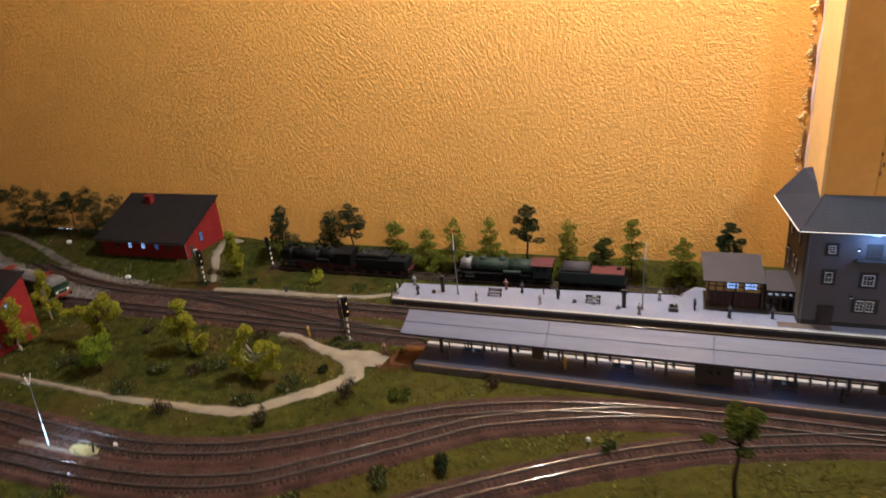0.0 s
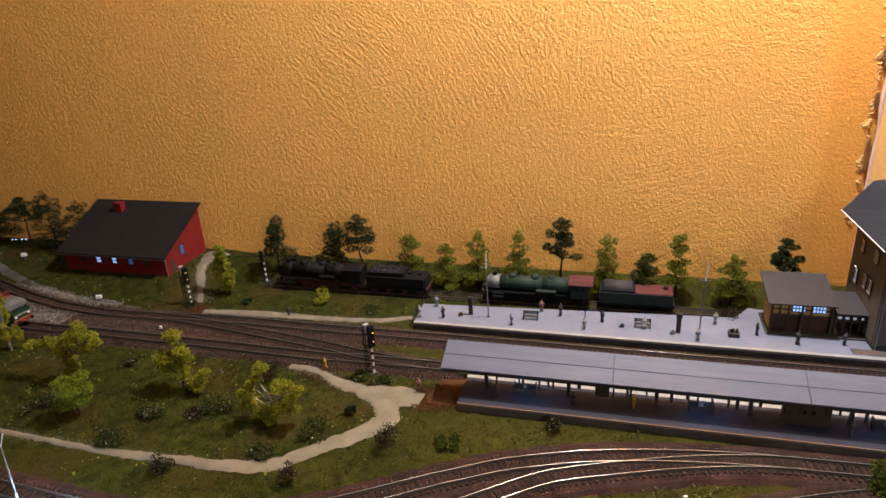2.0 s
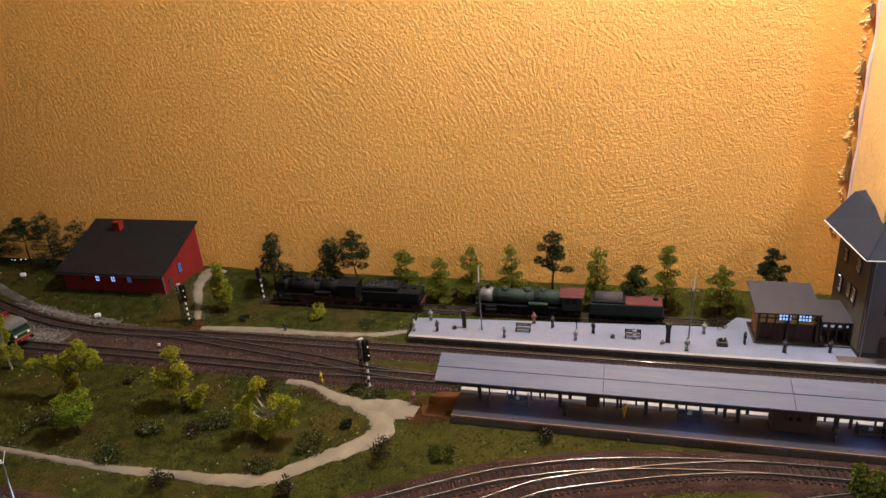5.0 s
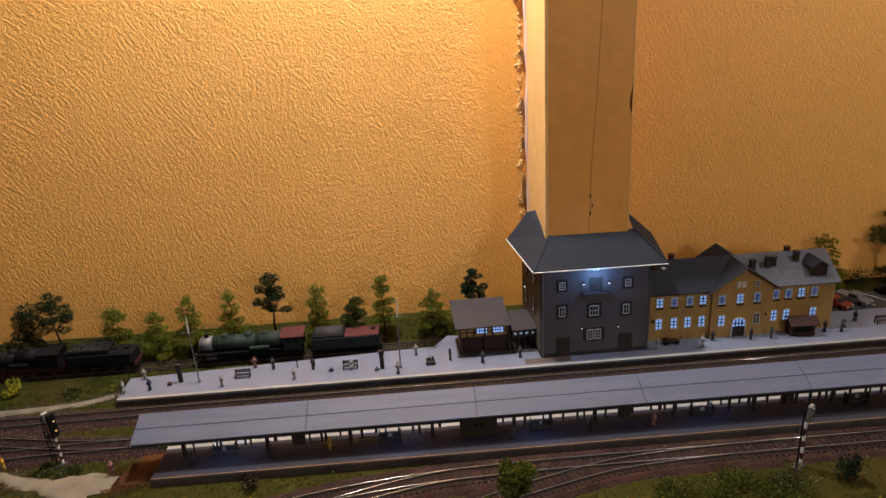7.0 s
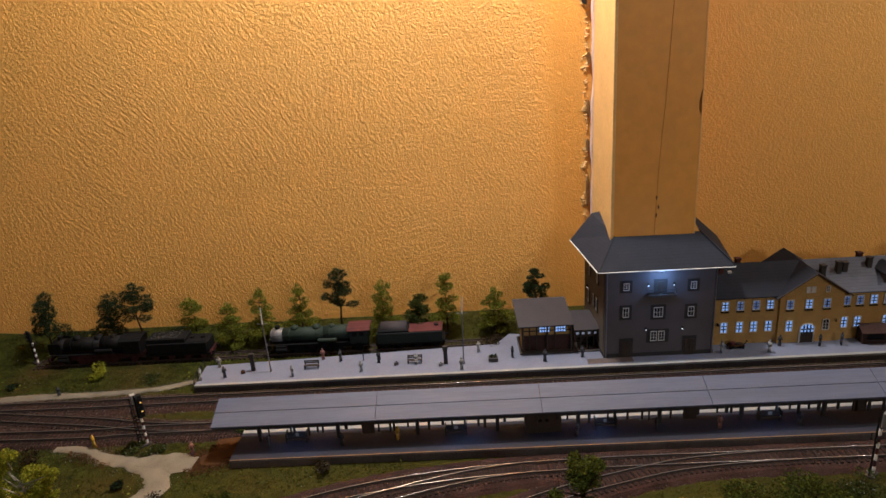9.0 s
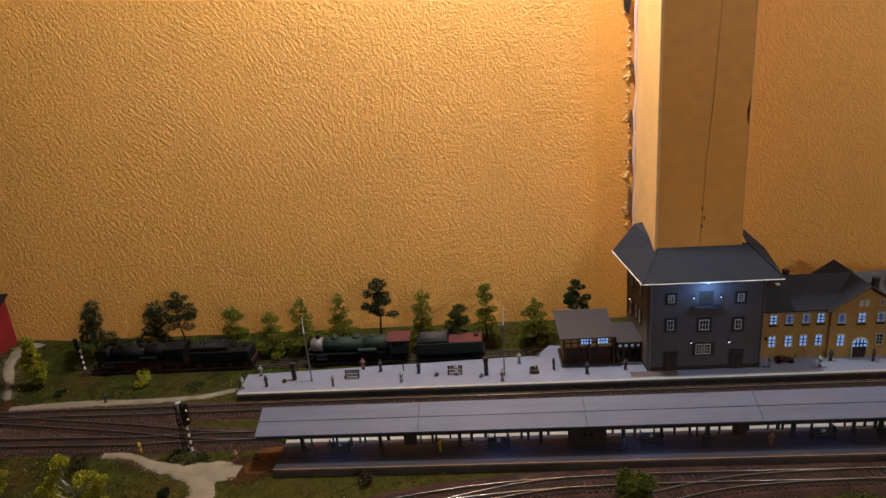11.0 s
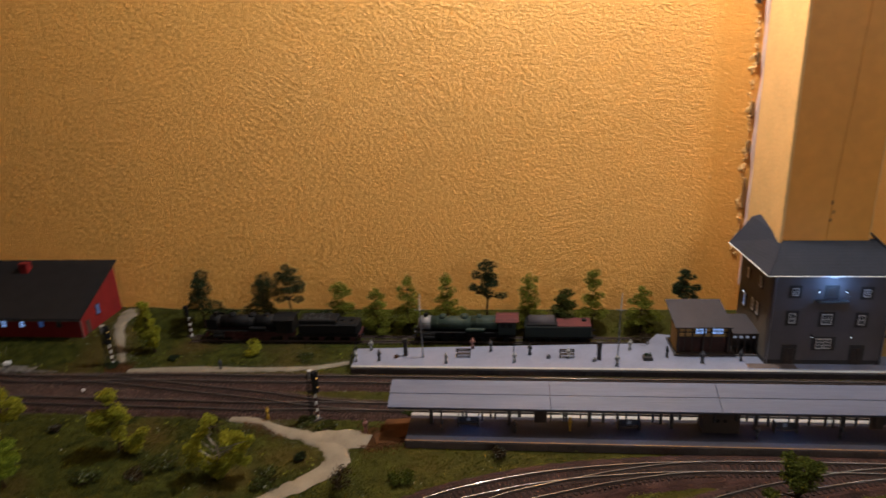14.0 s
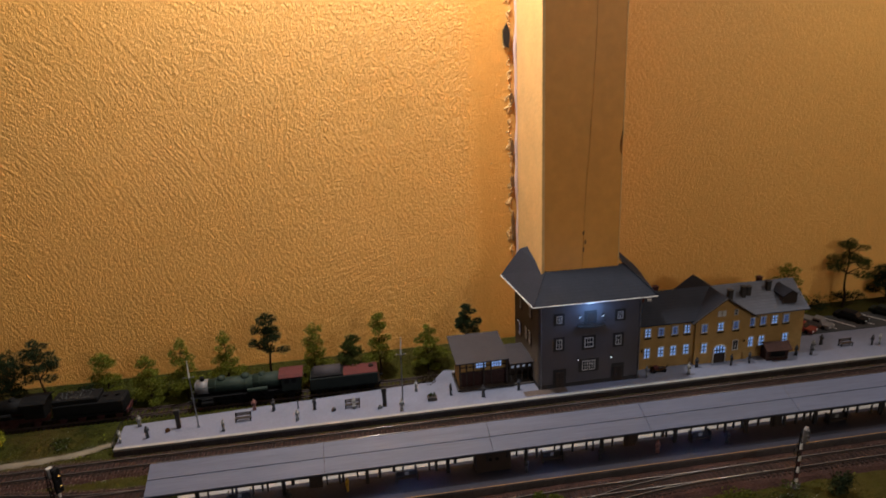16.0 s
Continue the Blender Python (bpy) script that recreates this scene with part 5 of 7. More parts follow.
def steam_engine(x0, y, length, heading, squat, colours, label, tender_label, american):
    """A steam engine and its tender on the siding; local x runs from the smokebox (0) backwards."""
    boiler, cab, roof, gear, smoke = colours
    th = empty("steam_locomotive", pose(x0, y, RAIL) @ Matrix.Diagonal((heading, 1, squat, 1)), label, "locomotive")
    L = length * 0.585
    zb, rb = 0.0305, 0.0108
    if american:
        bm = BM(); cyl(bm, (0.008, 0, zb), (0.024, 0, zb), rb + 0.0006, seg=28); cyl(bm, (0.005, 0, zb), (0.008, 0, zb), rb * 0.7, rb + 0.0004, 28); part("smokebox", bm, smoke, th, "light grey smokebox", True)
    else:
        bm = BM(); cyl(bm, (0.006, 0, zb), (0.026, 0, zb), rb, seg=28); cyl(bm, (0.004, 0, zb), (0.006, 0, zb), rb * 0.6, rb * 0.95, 28); part("smokebox", bm, smoke, th, "", True)
    bm = BM(); cyl(bm, (0.024, 0, zb), (L * 0.55, 0, zb), rb, rb + 0.0004, 28); cyl(bm, (L * 0.55, 0, zb), (L - 0.030, 0, zb + 0.0006), rb + 0.0006, rb + 0.0012, 28); part("boiler", bm, boiler, th, "", True)
    bm = BM()
    for k in range(5):
        x = 0.034 + k * (L - 0.075) / 4
        cyl(bm, (x, 0, zb), (x + 0.0012, 0, zb), rb + 0.0009, seg=28)
    part("boiler_band", bm, boiler, th)
    bm = BM(); cyl(bm, (0.016, 0, zb + rb - 0.001), (0.016, 0, zb + rb + 0.006), 0.0030, 0.0034, 14); part("chimney", bm, "black", th)
    for x, r in ((0.042, 0.0055), (0.075, 0.0060), (0.098, 0.0045)):
        if x < L - 0.035:
            bm = BM(); cyl(bm, (x, 0, zb + rb - 0.0015), (x, 0, zb + rb + 0.0028), r, seg=16); ball(bm, (x, 0, zb + rb + 0.0025), r, 2, (1, 1, 0.45)); part("dome", bm, boiler, th, "", True)
    # footplate, cylinders, frame
    bm = BM(); box(bm, 0.002, L - 0.026, -0.0145, 0.0145, 0.0180, 0.0192, 0.0002); part("footplate", bm, "black", th)
    bm = BM(); box(bm, 0.006, L - 0.004, -0.005, 0.005, 0.006, 0.020); part("frame", bm, gear if not american else "black", th)
    for s in (-1, 1):
        bm = BM(); cyl(bm, (0.014, s * 0.0130, 0.0100), (0.030, s * 0.0130, 0.0100), 0.0042, seg=16); cyl(bm, (0.014, s * 0.0130, 0.0158), (0.030, s * 0.0130, 0.0158), 0.0026, seg=12); part("cylinder", bm, "black", th)
        bm = BM(); box(bm, 0.045, L - 0.048, s * 0.0128 - 0.0005, s * 0.0128 + 0.0005, 0.0066, 0.0082); cyl(bm, (0.030, s * 0.0128, 0.0100), (0.056, s * 0.0128, 0.0078), 0.0007, seg=6); part("side_rod", bm, "black" if american else "wheel_red", th)
        bm = BM(); cyl(bm, (0.010, s * 0.0118, zb + 0.004), (L - 0.03, s * 0.0122, zb + 0.006), 0.0004, seg=6); part("handrail", bm, "boiler_green" if american else "black", th)
        if not american:
            bm = BM(); box(bm, 0.003, 0.022, s * 0.0142 - 0.0004, s * 0.0142 + 0.0004, 0.022, 0.040, 0.0003); part("smoke_deflector", bm, "black", th)
        bm = BM(); cyl(bm, (L * 0.50, s * 0.0125, 0.0235), (L * 0.68, s * 0.0125, 0.0235), 0.0032, seg=14); part("air_tank", bm, boiler if american else "black", th)
    n = 4 if american else 5
    for k in range(n):
        wheelset(th, 0.046 + k * (L - 0.096) / (n - 1), 0.0080, gear)
    wheelset(th, 0.014, 0.0048, gear)
    wheelset(th, L - 0.018, 0.0050, gear)
    # cab
    cb = BM(); box(cb, L - 0.030, L - 0.003, -0.0155, 0.0155, 0.016, 0.0400, 0.0005); cb = part("cab", cb, cab, th)
    for s in (-1, 1):
        for dx in (-0.022, -0.012):
            bm = BM(); box(bm, L + dx - 0.0035, L + dx + 0.0035, s * 0.0157 - 0.0003, s * 0.0157 + 0.0003, 0.0285, 0.0365, 0.0003); part("cab_window", bm, "black", cb)
    bm = BM()
    prism_pts = [(-0.0168, 0.0396), (-0.0120, 0.0430), (0.0, 0.0448), (0.0120, 0.0430), (0.0168, 0.0396)]
    rows = [[bm.verts.new((x, py, pz)) for py, pz in prism_pts] for x in (L - 0.033, L + 0.001)]
    low = [[bm.verts.new((x, py, pz - 0.0012)) for py, pz in prism_pts] for x in (L - 0.033, L + 0.001)]
    for i in range(4):
        bm.faces.new((rows[0][i], rows[1][i], rows[1][i + 1], rows[0][i + 1])); bm.faces.new((low[0][i], low[1][i], low[1][i + 1], low[0][i + 1]))
    for j in (0, 1):
        for i in range(4):
            bm.faces.new((rows[j][i], rows[j][i + 1], low[j][i + 1], low[j][i]))
    for i in (0, 4):
        bm.faces.new((rows[0][i], rows[1][i], low[1][i], low[0][i]))
    part("cab_roof", bm, roof, cb, "dull red cab roof" if american else "")
    bm = BM(); box(bm, 0.0, 0.0022, -0.0150, 0.0150, 0.0085, 0.0150, 0.0003); part("buffer_beam", bm, gear if not american else "black", th)
    buffers(th, 0.0, -1)
    for s in (-1, 1):
        bm = BM(); ball(bm, (-0.0005, s * 0.009, 0.0180), 0.0018, 1, (0.6, 1, 1)); part("headlamp", bm, "metal_grey", th)
    # tender
    T0, T1 = L + (0.008 if american else 0.003), length
    td = empty("tender", pose(x0, y, RAIL) @ Matrix.Diagonal((heading, 1, squat, 1)), tender_label, "tender")
    bm = BM(); box(bm, T0, T1 - 0.002, -0.0150, 0.0150, 0.0100, 0.0125); part("underframe", bm, "black", td)
    if american:
        bm = BM(); box(bm, T0 + 0.002, T1 - 0.003, -0.0155, 0.0155, 0.0125, 0.0310, 0.0005); part("tank", bm, cab, td)
        bm = BM(); box(bm, T0 + 0.004, T0 + 0.050, -0.0150, 0.0150, 0.0310, 0.0350, 0.0006); part("bunker", bm, "black", td)
        bm = BM(); cyl(bm, (T0 + 0.008, 0, 0.0320), (T0 + 0.046, 0, 0.0320), 0.0118, seg=20); part("coal_hood", bm, "hut_roof", td, "grey rounded coal hood", True)
        bm = BM(); box(bm, T0 + 0.050, T1 - 0.003, -0.0150, 0.0150, 0.0310, 0.0325, 0.0003); part("tank_deck", bm, "loco_red", td, "dull red tank deck")
        bm = BM(); cyl(bm, (T1 - 0.012, 0.004, 0.0325), (T1 - 0.012, 0.004, 0.0350), 0.0035, seg=14); part("filler_hatch", bm, "black", td)
    else:
        bm = BM(); box(bm, T0 + 0.002, T1 - 0.003, -0.0150, 0.0150, 0.0125, 0.0330, 0.0028); part("tank", bm, "black", td)
        bm = BM(); box(bm, T0 + 0.004, T1 - 0.036, -0.0138, 0.0138, 0.0300, 0.0392, 0.0012); part("bunker", bm, "black", td)
        rnd = random.Random(9)
        bm = BM()
        for k in range(90):
            ball(bm, (rnd.uniform(T0 + 0.010, T1 - 0.044), rnd.uniform(-0.011, 0.011), 0.0385 + rnd.uniform(-0.0008, 0.0016)), rnd.uniform(0.0012, 0.0022), 1)
        tagged(part("coal", bm, "coal", td), kind="stuff")
        for x in (T1 - 0.030, T1 - 0.014):
            bm = BM(); cyl(bm, (x, 0, 0.0328), (x, 0, 0.0356), 0.0034, seg=14); part("filler_hatch", bm, "black", td)
    for k in range(4):
        wheelset(td, T0 + 0.012 + k * (T1 - T0 - 0.026) / 3, 0.0052, gear)
    bm = BM(); box(bm, T1 - 0.002, T1, -0.0150, 0.0150, 0.0085, 0.0150, 0.0003); part("buffer_beam", bm, gear, td)
    buffers(td, T1, 1)
    return th


steam_engine(-0.335, 0.938, 0.266, 1, 0.90, ("boiler_green", "loco_green", "loco_red", "black", "grey_paint"), "dark green steam locomotive with light grey smokebox and red cab roof", "dark green tender with red deck behind the green steam engine", True)
steam_engine(-0.668, 0.938, 0.248, 1, 0.93, ("black", "black", "black", "wheel_red", "black"), "black steam locomotive with dark red running gear on the siding", "black box-shaped tender with coal behind the black steam engine", False)


def electric_engine():
    """A green box-bodied electric engine with sloping cab ends and two red pantographs."""
    at = pose(-1.082, 0.7565, RAIL, 0, 0, -8.2)
    th = empty("electric_locomotive", at, "green electric locomotive with grey roof and red pantographs", "locomotive")
    L = 0.0905
    body = BM()
    xs = [-L, -L + 0.004, -L + 0.013, L - 0.013, L - 0.004, L]
    half = [0.0135, 0.0158, 0.0168, 0.0168, 0.0158, 0.0135]
    def ring(bm, x, h, z0, z1, shrink):
        pts = [(-h, z0), (-h, z1 - 0.004), (-h + shrink, z1), (h - shrink, z1), (h, z1 - 0.004), (h, z0)]
        return [bm.verts.new((x, y, z)) for y, z in pts]
    def loft(bm, rings):
        for a, b in zip(rings, rings[1:]):
            n = len(a)
            for i in range(n):
                bm.faces.new((a[i], b[i], b[(i + 1) % n], a[(i + 1) % n]))
        bm.faces.new(rings[0]); bm.faces.new(rings[-1][::-1])
    tops = [0.0290, 0.0330, 0.0345, 0.0345, 0.0330, 0.0290]
    loft(body, [ring(body, x, h, 0.0110, t, 0.0015) for x, h, t in zip(xs, half, tops)])
    part("body", body, "eloco_green", th)
    rf = BM()
    loft(rf, [ring(rf, x, h - 0.0004, z0, z1, 0.0070) for x, h, z0, z1 in ((-L + 0.003, 0.0150, 0.0325, 0.0370), (-L + 0.012, 0.0166, 0.0342, 0.0415), (L - 0.012, 0.0166, 0.0342, 0.0415), (L - 0.003, 0.0150, 0.0325, 0.0370))])
    part("roof", rf, "eloco_roof", th, "silver-grey rounded roof")
    bm = BM(); box(bm, -L + 0.012, L - 0.012, -0.01705, 0.01705, 0.0208, 0.0213); part("waist_stripe", bm, "cream", th, "pale waist stripe")
    for d in (-1, 1):
        bm = BM(); box(bm, d * (L - 0.0035) - 0.0035, d * (L - 0.0035) + 0.0035, -0.0120, 0.0120, 0.0268, 0.0315, 0.0006); part("windscreen", bm, "glass_dark", th, "wide dark windscreen")
        bm = BM(); box(bm, d * (L + 0.0002) - 0.0006, d * (L + 0.0002) + 0.0006, -0.0125, 0.0125, 0.0200, 0.0212, 0.0003); part("front_band", bm, "cream", th)
        bm = BM(); box(bm, d * (L + 0.001) - 0.0012, d * (L + 0.001) + 0.0012, -0.0150, 0.0150, 0.0085, 0.0145, 0.0004); part("buffer_beam", bm, "orange_red", th, "orange-red buffer beam")
        buffers(th, d * (L + 0.002), d, 0.0115)
        for s in (-1, 1):
            bm = BM(); cyl(bm, (d * (L - 0.001), s * 0.010, 0.0185), (d * (L + 0.0012), s * 0.010, 0.0185), 0.0016, seg=12); part("headlight", bm, "white_plastic", th)
            bm = BM(); box(bm, d * (L - 0.016) - 0.0030, d * (L - 0.016) + 0.0030, s * 0.0169 - 0.0003, s * 0.0169 + 0.0003, 0.0245, 0.0310, 0.0004); part("cab_window", bm, "glass_dark", th)
            for u in (-0.0045, 0.0045):
                bm = BM(); cyl(bm, (d * (L - 0.022) + u, s * 0.0173, 0.0125), (d * (L - 0.022) + u, s * 0.0173, 0.0300), 0.0004, seg=6); part("handrail", bm, "cream", th)
        # bogie
        bg = BM(); box(bg, d * 0.050 - 0.026, d * 0.050 + 0.026, -0.0130, 0.0130, 0.0050, 0.0100, 0.0006); bg = part("bogie", bg, "black", th)
        for u in (-0.0175, 0.0175):
            for s in (-1, 1):
                bm = BM(); wheel(bm, d * 0.050 + u, s * 0.0083, 0.0072, 0.0072); part("wheel", bm, "dark", bg)
        # pantograph
        px = d * 0.052
        pg = BM(); box(pg, px - 0.012, px + 0.012, -0.0085, 0.0085, 0.0418, 0.0430, 0.0003); pg = part("pantograph", pg, "orange_red", th, "folded red pantograph")
        bm = BM()
        for s in (-1, 1):
            cyl(bm, (px - 0.011, s * 0.008, 0.0432), (px + 0.006, s * 0.006, 0.0448), 0.0006, seg=6)
            cyl(bm, (px + 0.011, s * 0.008, 0.0432), (px - 0.006, s * 0.006, 0.0448), 0.0006, seg=6)
        part("arm", bm, "orange_red", pg)
        for u in (-0.003, 0.003):
            bm = BM(); cyl(bm, (px + u, -0.0145, 0.0450), (px + u, 0.0145, 0.0450), 0.0007, seg=6); part("contact_strip", bm, "orange_red", pg)
        for u in (-0.010, 0.010):
            for s in (-1, 1):
                bm = BM(); cyl(bm, (px + u, s * 0.0075, 0.0408), (px + u, s * 0.0075, 0.0420), 0.0010, seg=8); part("insulator", bm, "white_plastic", pg)
    bm = BM(); box(bm, -0.020, 0.020, -0.0115, 0.0115, 0.0040, 0.0105, 0.0008); part("equipment_box", bm, "black", th)
    for x in (-0.022, 0.0, 0.022):
        bm = BM(); box(bm, x - 0.007, x + 0.007, -0.006, 0.006, 0.0412, 0.0428, 0.0004); part("roof_vent", bm, "grey_paint", th)
    bm = BM(); cyl(bm, (-0.040, 0.003, 0.0440), (0.040, 0.003, 0.0440), 0.0004, seg=6); part("roof_cable", bm, "white_plastic", th)
    for k in range(5):
        for s in (-1, 1):
            x = -0.036 + k * 0.018
            bm = BM(); box(bm, x - 0.006, x + 0.006, s * 0.0169 - 0.0002, s * 0.0169 + 0.0002, 0.0250, 0.0310, 0.0002); part("grille" if k % 2 else "side_window", bm, "glass_dark" if k % 2 == 0 else "loco_green", th)


electric_engine()

# ---- signals, lamps and platform furniture ----
def colour_signal(x, y, h, label, turn=0, head="black", lit=True, share=0.50):
    z = ground_z(x, y)
    th = empty("railway_signal", pose(x, y, z, 0, 0, turn), label, "signal", "colour-light signals")
    bm = BM(); box(bm, -0.0105, 0.004, -0.004, 0.004, -0.002, 0.0015, 0.0004); part("base", bm, "concrete", th)
    n = 7
    hp = h * share
    for k in range(n):
        bm = BM(); cyl(bm, (0, 0, 0.0015 + hp * k / n), (0, 0, 0.0015 + hp * (k + 1) / n), 0.0015, seg=10); part("post_band", bm, "white_plastic" if k % 2 == 0 else "wheel_red", th)
    bm = BM(); cyl(bm, (0, 0, 0.0015 + hp), (0, 0, h - 0.002), 0.0011, seg=8); part("post", bm, "black", th)
    hd = BM(); box(hd, -0.0040, 0.0046, -0.0046, -0.0004, hp + 0.004, h, 0.0010); hd = part("signal_head", hd, head, th)
    if lit:
        bm = BM(); box(bm, -0.0068, -0.0041, -0.0030, 0.0014, h - 0.010, h + 0.0006, 0.0005); part("back_box", bm, "grey_paint", th, "pale grey box behind the signal head")
        bm = BM(); box(bm, -0.0072, -0.0010, -0.0030, 0.0018, h + 0.0007, h + 0.0022, 0.0006); part("cap_plate", bm, "signal_white", th, "white plate on the signal head")
    for k in range(5):
        zz = hp + 0.007 + k * (h - hp - 0.010) / 4
        u = 0.0018 if k % 2 else -0.0012
        bm = BM(); cyl(bm, (u, -0.0040, zz), (u, -0.0062, zz), 0.0014, seg=10); part("hood", bm, head, hd)
        bm = BM(); cyl(bm, (u, -0.0062, zz), (u, -0.0067, zz), 0.0009, seg=10); part("lens", bm, "sig_amber" if lit and k in (1, 3) else "glass_dark", hd)
    # a ladder of two stiles, rungs and braces stands beside the post
    bm = BM()
    lo, hi = (-0.0090, -0.0052), (-0.0082, -0.0058)
    for s in (0, 1):
        cyl(bm, (lo[s], 0.0010, -0.001), (hi[s], 0.0008, h - 0.003), 0.0006, seg=6)
    for k in range(11):
        zz = 0.004 + k * (h - 0.010) / 10
        cyl(bm, (-0.0088, 0.0010, zz), (-0.0056, 0.0009, zz + (0.003 if k % 2 else -0.001)), 0.0005, seg=5)
    part("ladder", bm, "black", th)
    for zz in (h * 0.22, h * 0.52):
        bm = BM(); cyl(bm, (-0.0056, 0.0009, zz), (0, 0, zz), 0.0005, seg=5); part("brace", bm, "black", th)
    bm = BM(); box(bm, -0.0090, 0.0045, -0.001, 0.0050, h * 0.58, h * 0.58 + 0.0009); part("platform", bm, "black", th)
    for u in (-0.0086, 0.0040):
        bm = BM(); cyl(bm, (u, 0.0046, h * 0.58), (u, 0.0046, h * 0.58 + 0.008), 0.0004, seg=5); part("handrail_post", bm, "black", th)


colour_signal(-0.432, 0.724, 0.069, "black colour-light signal with striped post by the sandy path", 42)
colour_signal(-0.786, 0.857, 0.064, "black colour-light signal with striped post near the red house", 36)
colour_signal(-0.706, 0.950, 0.056, "black signal with a striped post among the back trees", -30, lit=False, share=0.60)
colour_signal(0.374, 0.615, 0.074, "signal with pale grey head and striped post by the track", 40, "grey_paint", False, 0.70)


def platform_lamp(x, y, h, lean):
    th = empty("platform_lamp", pose(x, y, PL, 0, lean, 0), "slim grey two-armed lamp post on the pale platform", "lamp post", "platform lamp posts")
    bm = BM(); cyl(bm, (0, 0, 0), (0, 0, 0.004), 0.0019, 0.0014, 10); part("foot", bm, "metal_grey", th)
    bm = BM(); cyl(bm, (0, 0, 0.004), (0, 0, h * 0.75), 0.0010, 0.0008, 8); part("pole", bm, "metal_grey", th)
    bm = BM(); cyl(bm, (0, 0, h * 0.75), (0.0012, 0, h), 0.0011, 0.0005, 8); part("arm", bm, "white_plastic", th)
    for s in (-1, 1):
        bm = BM(); cyl(bm, (0, 0, h * 0.74), (s * 0.0055, -0.001, h * 0.765), 0.0005, seg=6); part("bracket", bm, "metal_grey", th)
        bm = BM(); ball(bm, (s * 0.0060, -0.0012, h * 0.762), 0.0011, 1, (1.2, 1, 0.7)); part("lamp_head", bm, "grey_paint", th)


platform_lamp(-0.316, 0.870, 0.099, -1)
platform_lamp(-0.042, 0.866, 0.102, 1)


def yard_lamp():
    th = empty("yard_lamp", pose(-0.678, 0.431, G, 0, 4, 0), "thin white yard lamp with a glowing foot between curved tracks", "lamp post")
    bm = BM(); cyl(bm, (0, 0, 0.030), (0, 0, 0.086), 0.0006, 0.0005, 8); part("pole", bm, "metal_grey", th)
    bm = BM(); cyl(bm, (0, 0, 0), (0, 0, 0.030), 0.0007, 0.0006, 8); part("lit_sleeve", bm, "led_blue", th, "glowing blue-white sleeve")
    for u, v in ((0.007, 0.101), (-0.006, 0.096), (-0.012, 0.086)):
        bm = BM(); cyl(bm, (0, 0, 0.085), (u, 0, v), 0.0004, seg=6); part("arm", bm, "white_plastic", th)
    bm = BM(); box(bm, -0.0085, -0.0040, -0.0015, 0.0015, 0.094, 0.098, 0.0004); part("lamp_head", bm, "glass_dark", th)
    lamp("yard_lamp_light", "POINT", 0.15, (0.50, 0.70, 1.0), pose(-0.658, 0.434, 0.951), 0.010)
    bm = BM()
    rnd = random.Random(3)
    vs = ball(bm, (-0.625, 0.4345, G + 0.0012), 0.0125, 3, (1.75, 0.80, 0.22))
    for v in vs:
        v.co += Vector((rnd.uniform(-1, 1), rnd.uniform(-1, 1), rnd.uniform(-1, 1))) * 0.0009
    tagged(part("straw_heap", bm, "straw"), "low pale yellow heap of straw by the yard lamp", "heap")
    bm = BM(); cyl(bm, (-0.608, 0.430, G - 0.001), (-0.612, 0.436, G + 0.013), 0.0012, seg=6); tagged(part("stake", bm, "black"), "short dark leaning stake by the yard lamp", "stake")


add("led_blue", "led_sleeve", (0.7, 0.85, 1.0), rough=0.4, emit=(0.45, 0.72, 1.0), strength=2.5, bump=0)
add("straw", "straw", (0.40, 0.41, 0.22), rough=0.9, spread=0.3, scale=90, fine=900, bump=0.5, spec=0.12)
yard_lamp()


def lamp_gantry(x, y):
    z = ground_z(x, y)
    th = empty("lamp_gantry", pose(x, y, z, 0, 0, 8), "dark lamp bar with four small white lamps near the wall", "lamp")
    bm = BM(); cyl(bm, (0, 0, -0.001), (0, 0, 0.030), 0.0009, seg=8); part("post", bm, "black", th)
    bm = BM(); box(bm, -0.018, 0.018, -0.0006, 0.0006, 0.030, 0.0313); part("bar", bm, "black", th)
    for u in (-0.016, -0.009, 0.003, 0.012):
        bm = BM(); ball(bm, (u, 0, 0.0322), 0.0009, 1); part("bulb", bm, "led_blue", th)


lamp_gantry(-1.205, 0.955)


def marker_post(x, y, h, w, label, mat="white_plastic"):
    z = ground_z(x, y)
    th = empty("marker_post", pose(x, y, z, 0, 0, 20), label, "marker post", "lineside markers")
    bm = BM(); box(bm, -w * 0.35, w * 0.35, -w * 0.35, w * 0.35, -0.001, h * 0.55, 0.0003); part("foot", bm, "concrete", th)
    bm = BM(); box(bm, -w, w, -w * 0.5, w * 0.5, h * 0.5, h, 0.0006); part("plate", bm, mat, th)


marker_post(-0.778, 0.772, 0.009, 0.0020, "small white lineside marker between the tracks")
marker_post(-0.946, 0.842, 0.011, 0.0045, "white lineside cabinet on the grass by the red house")
marker_post(-1.19, 0.940, 0.012, 0.0045, "white lineside cabinet under the lamp bar")
marker_post(-0.076, 0.572, 0.010, 0.0022, "small white marker in the flower strip between the front tracks")
marker_post(-0.590, 0.446, 0.008, 0.0022, "small white marker between the curved tracks")


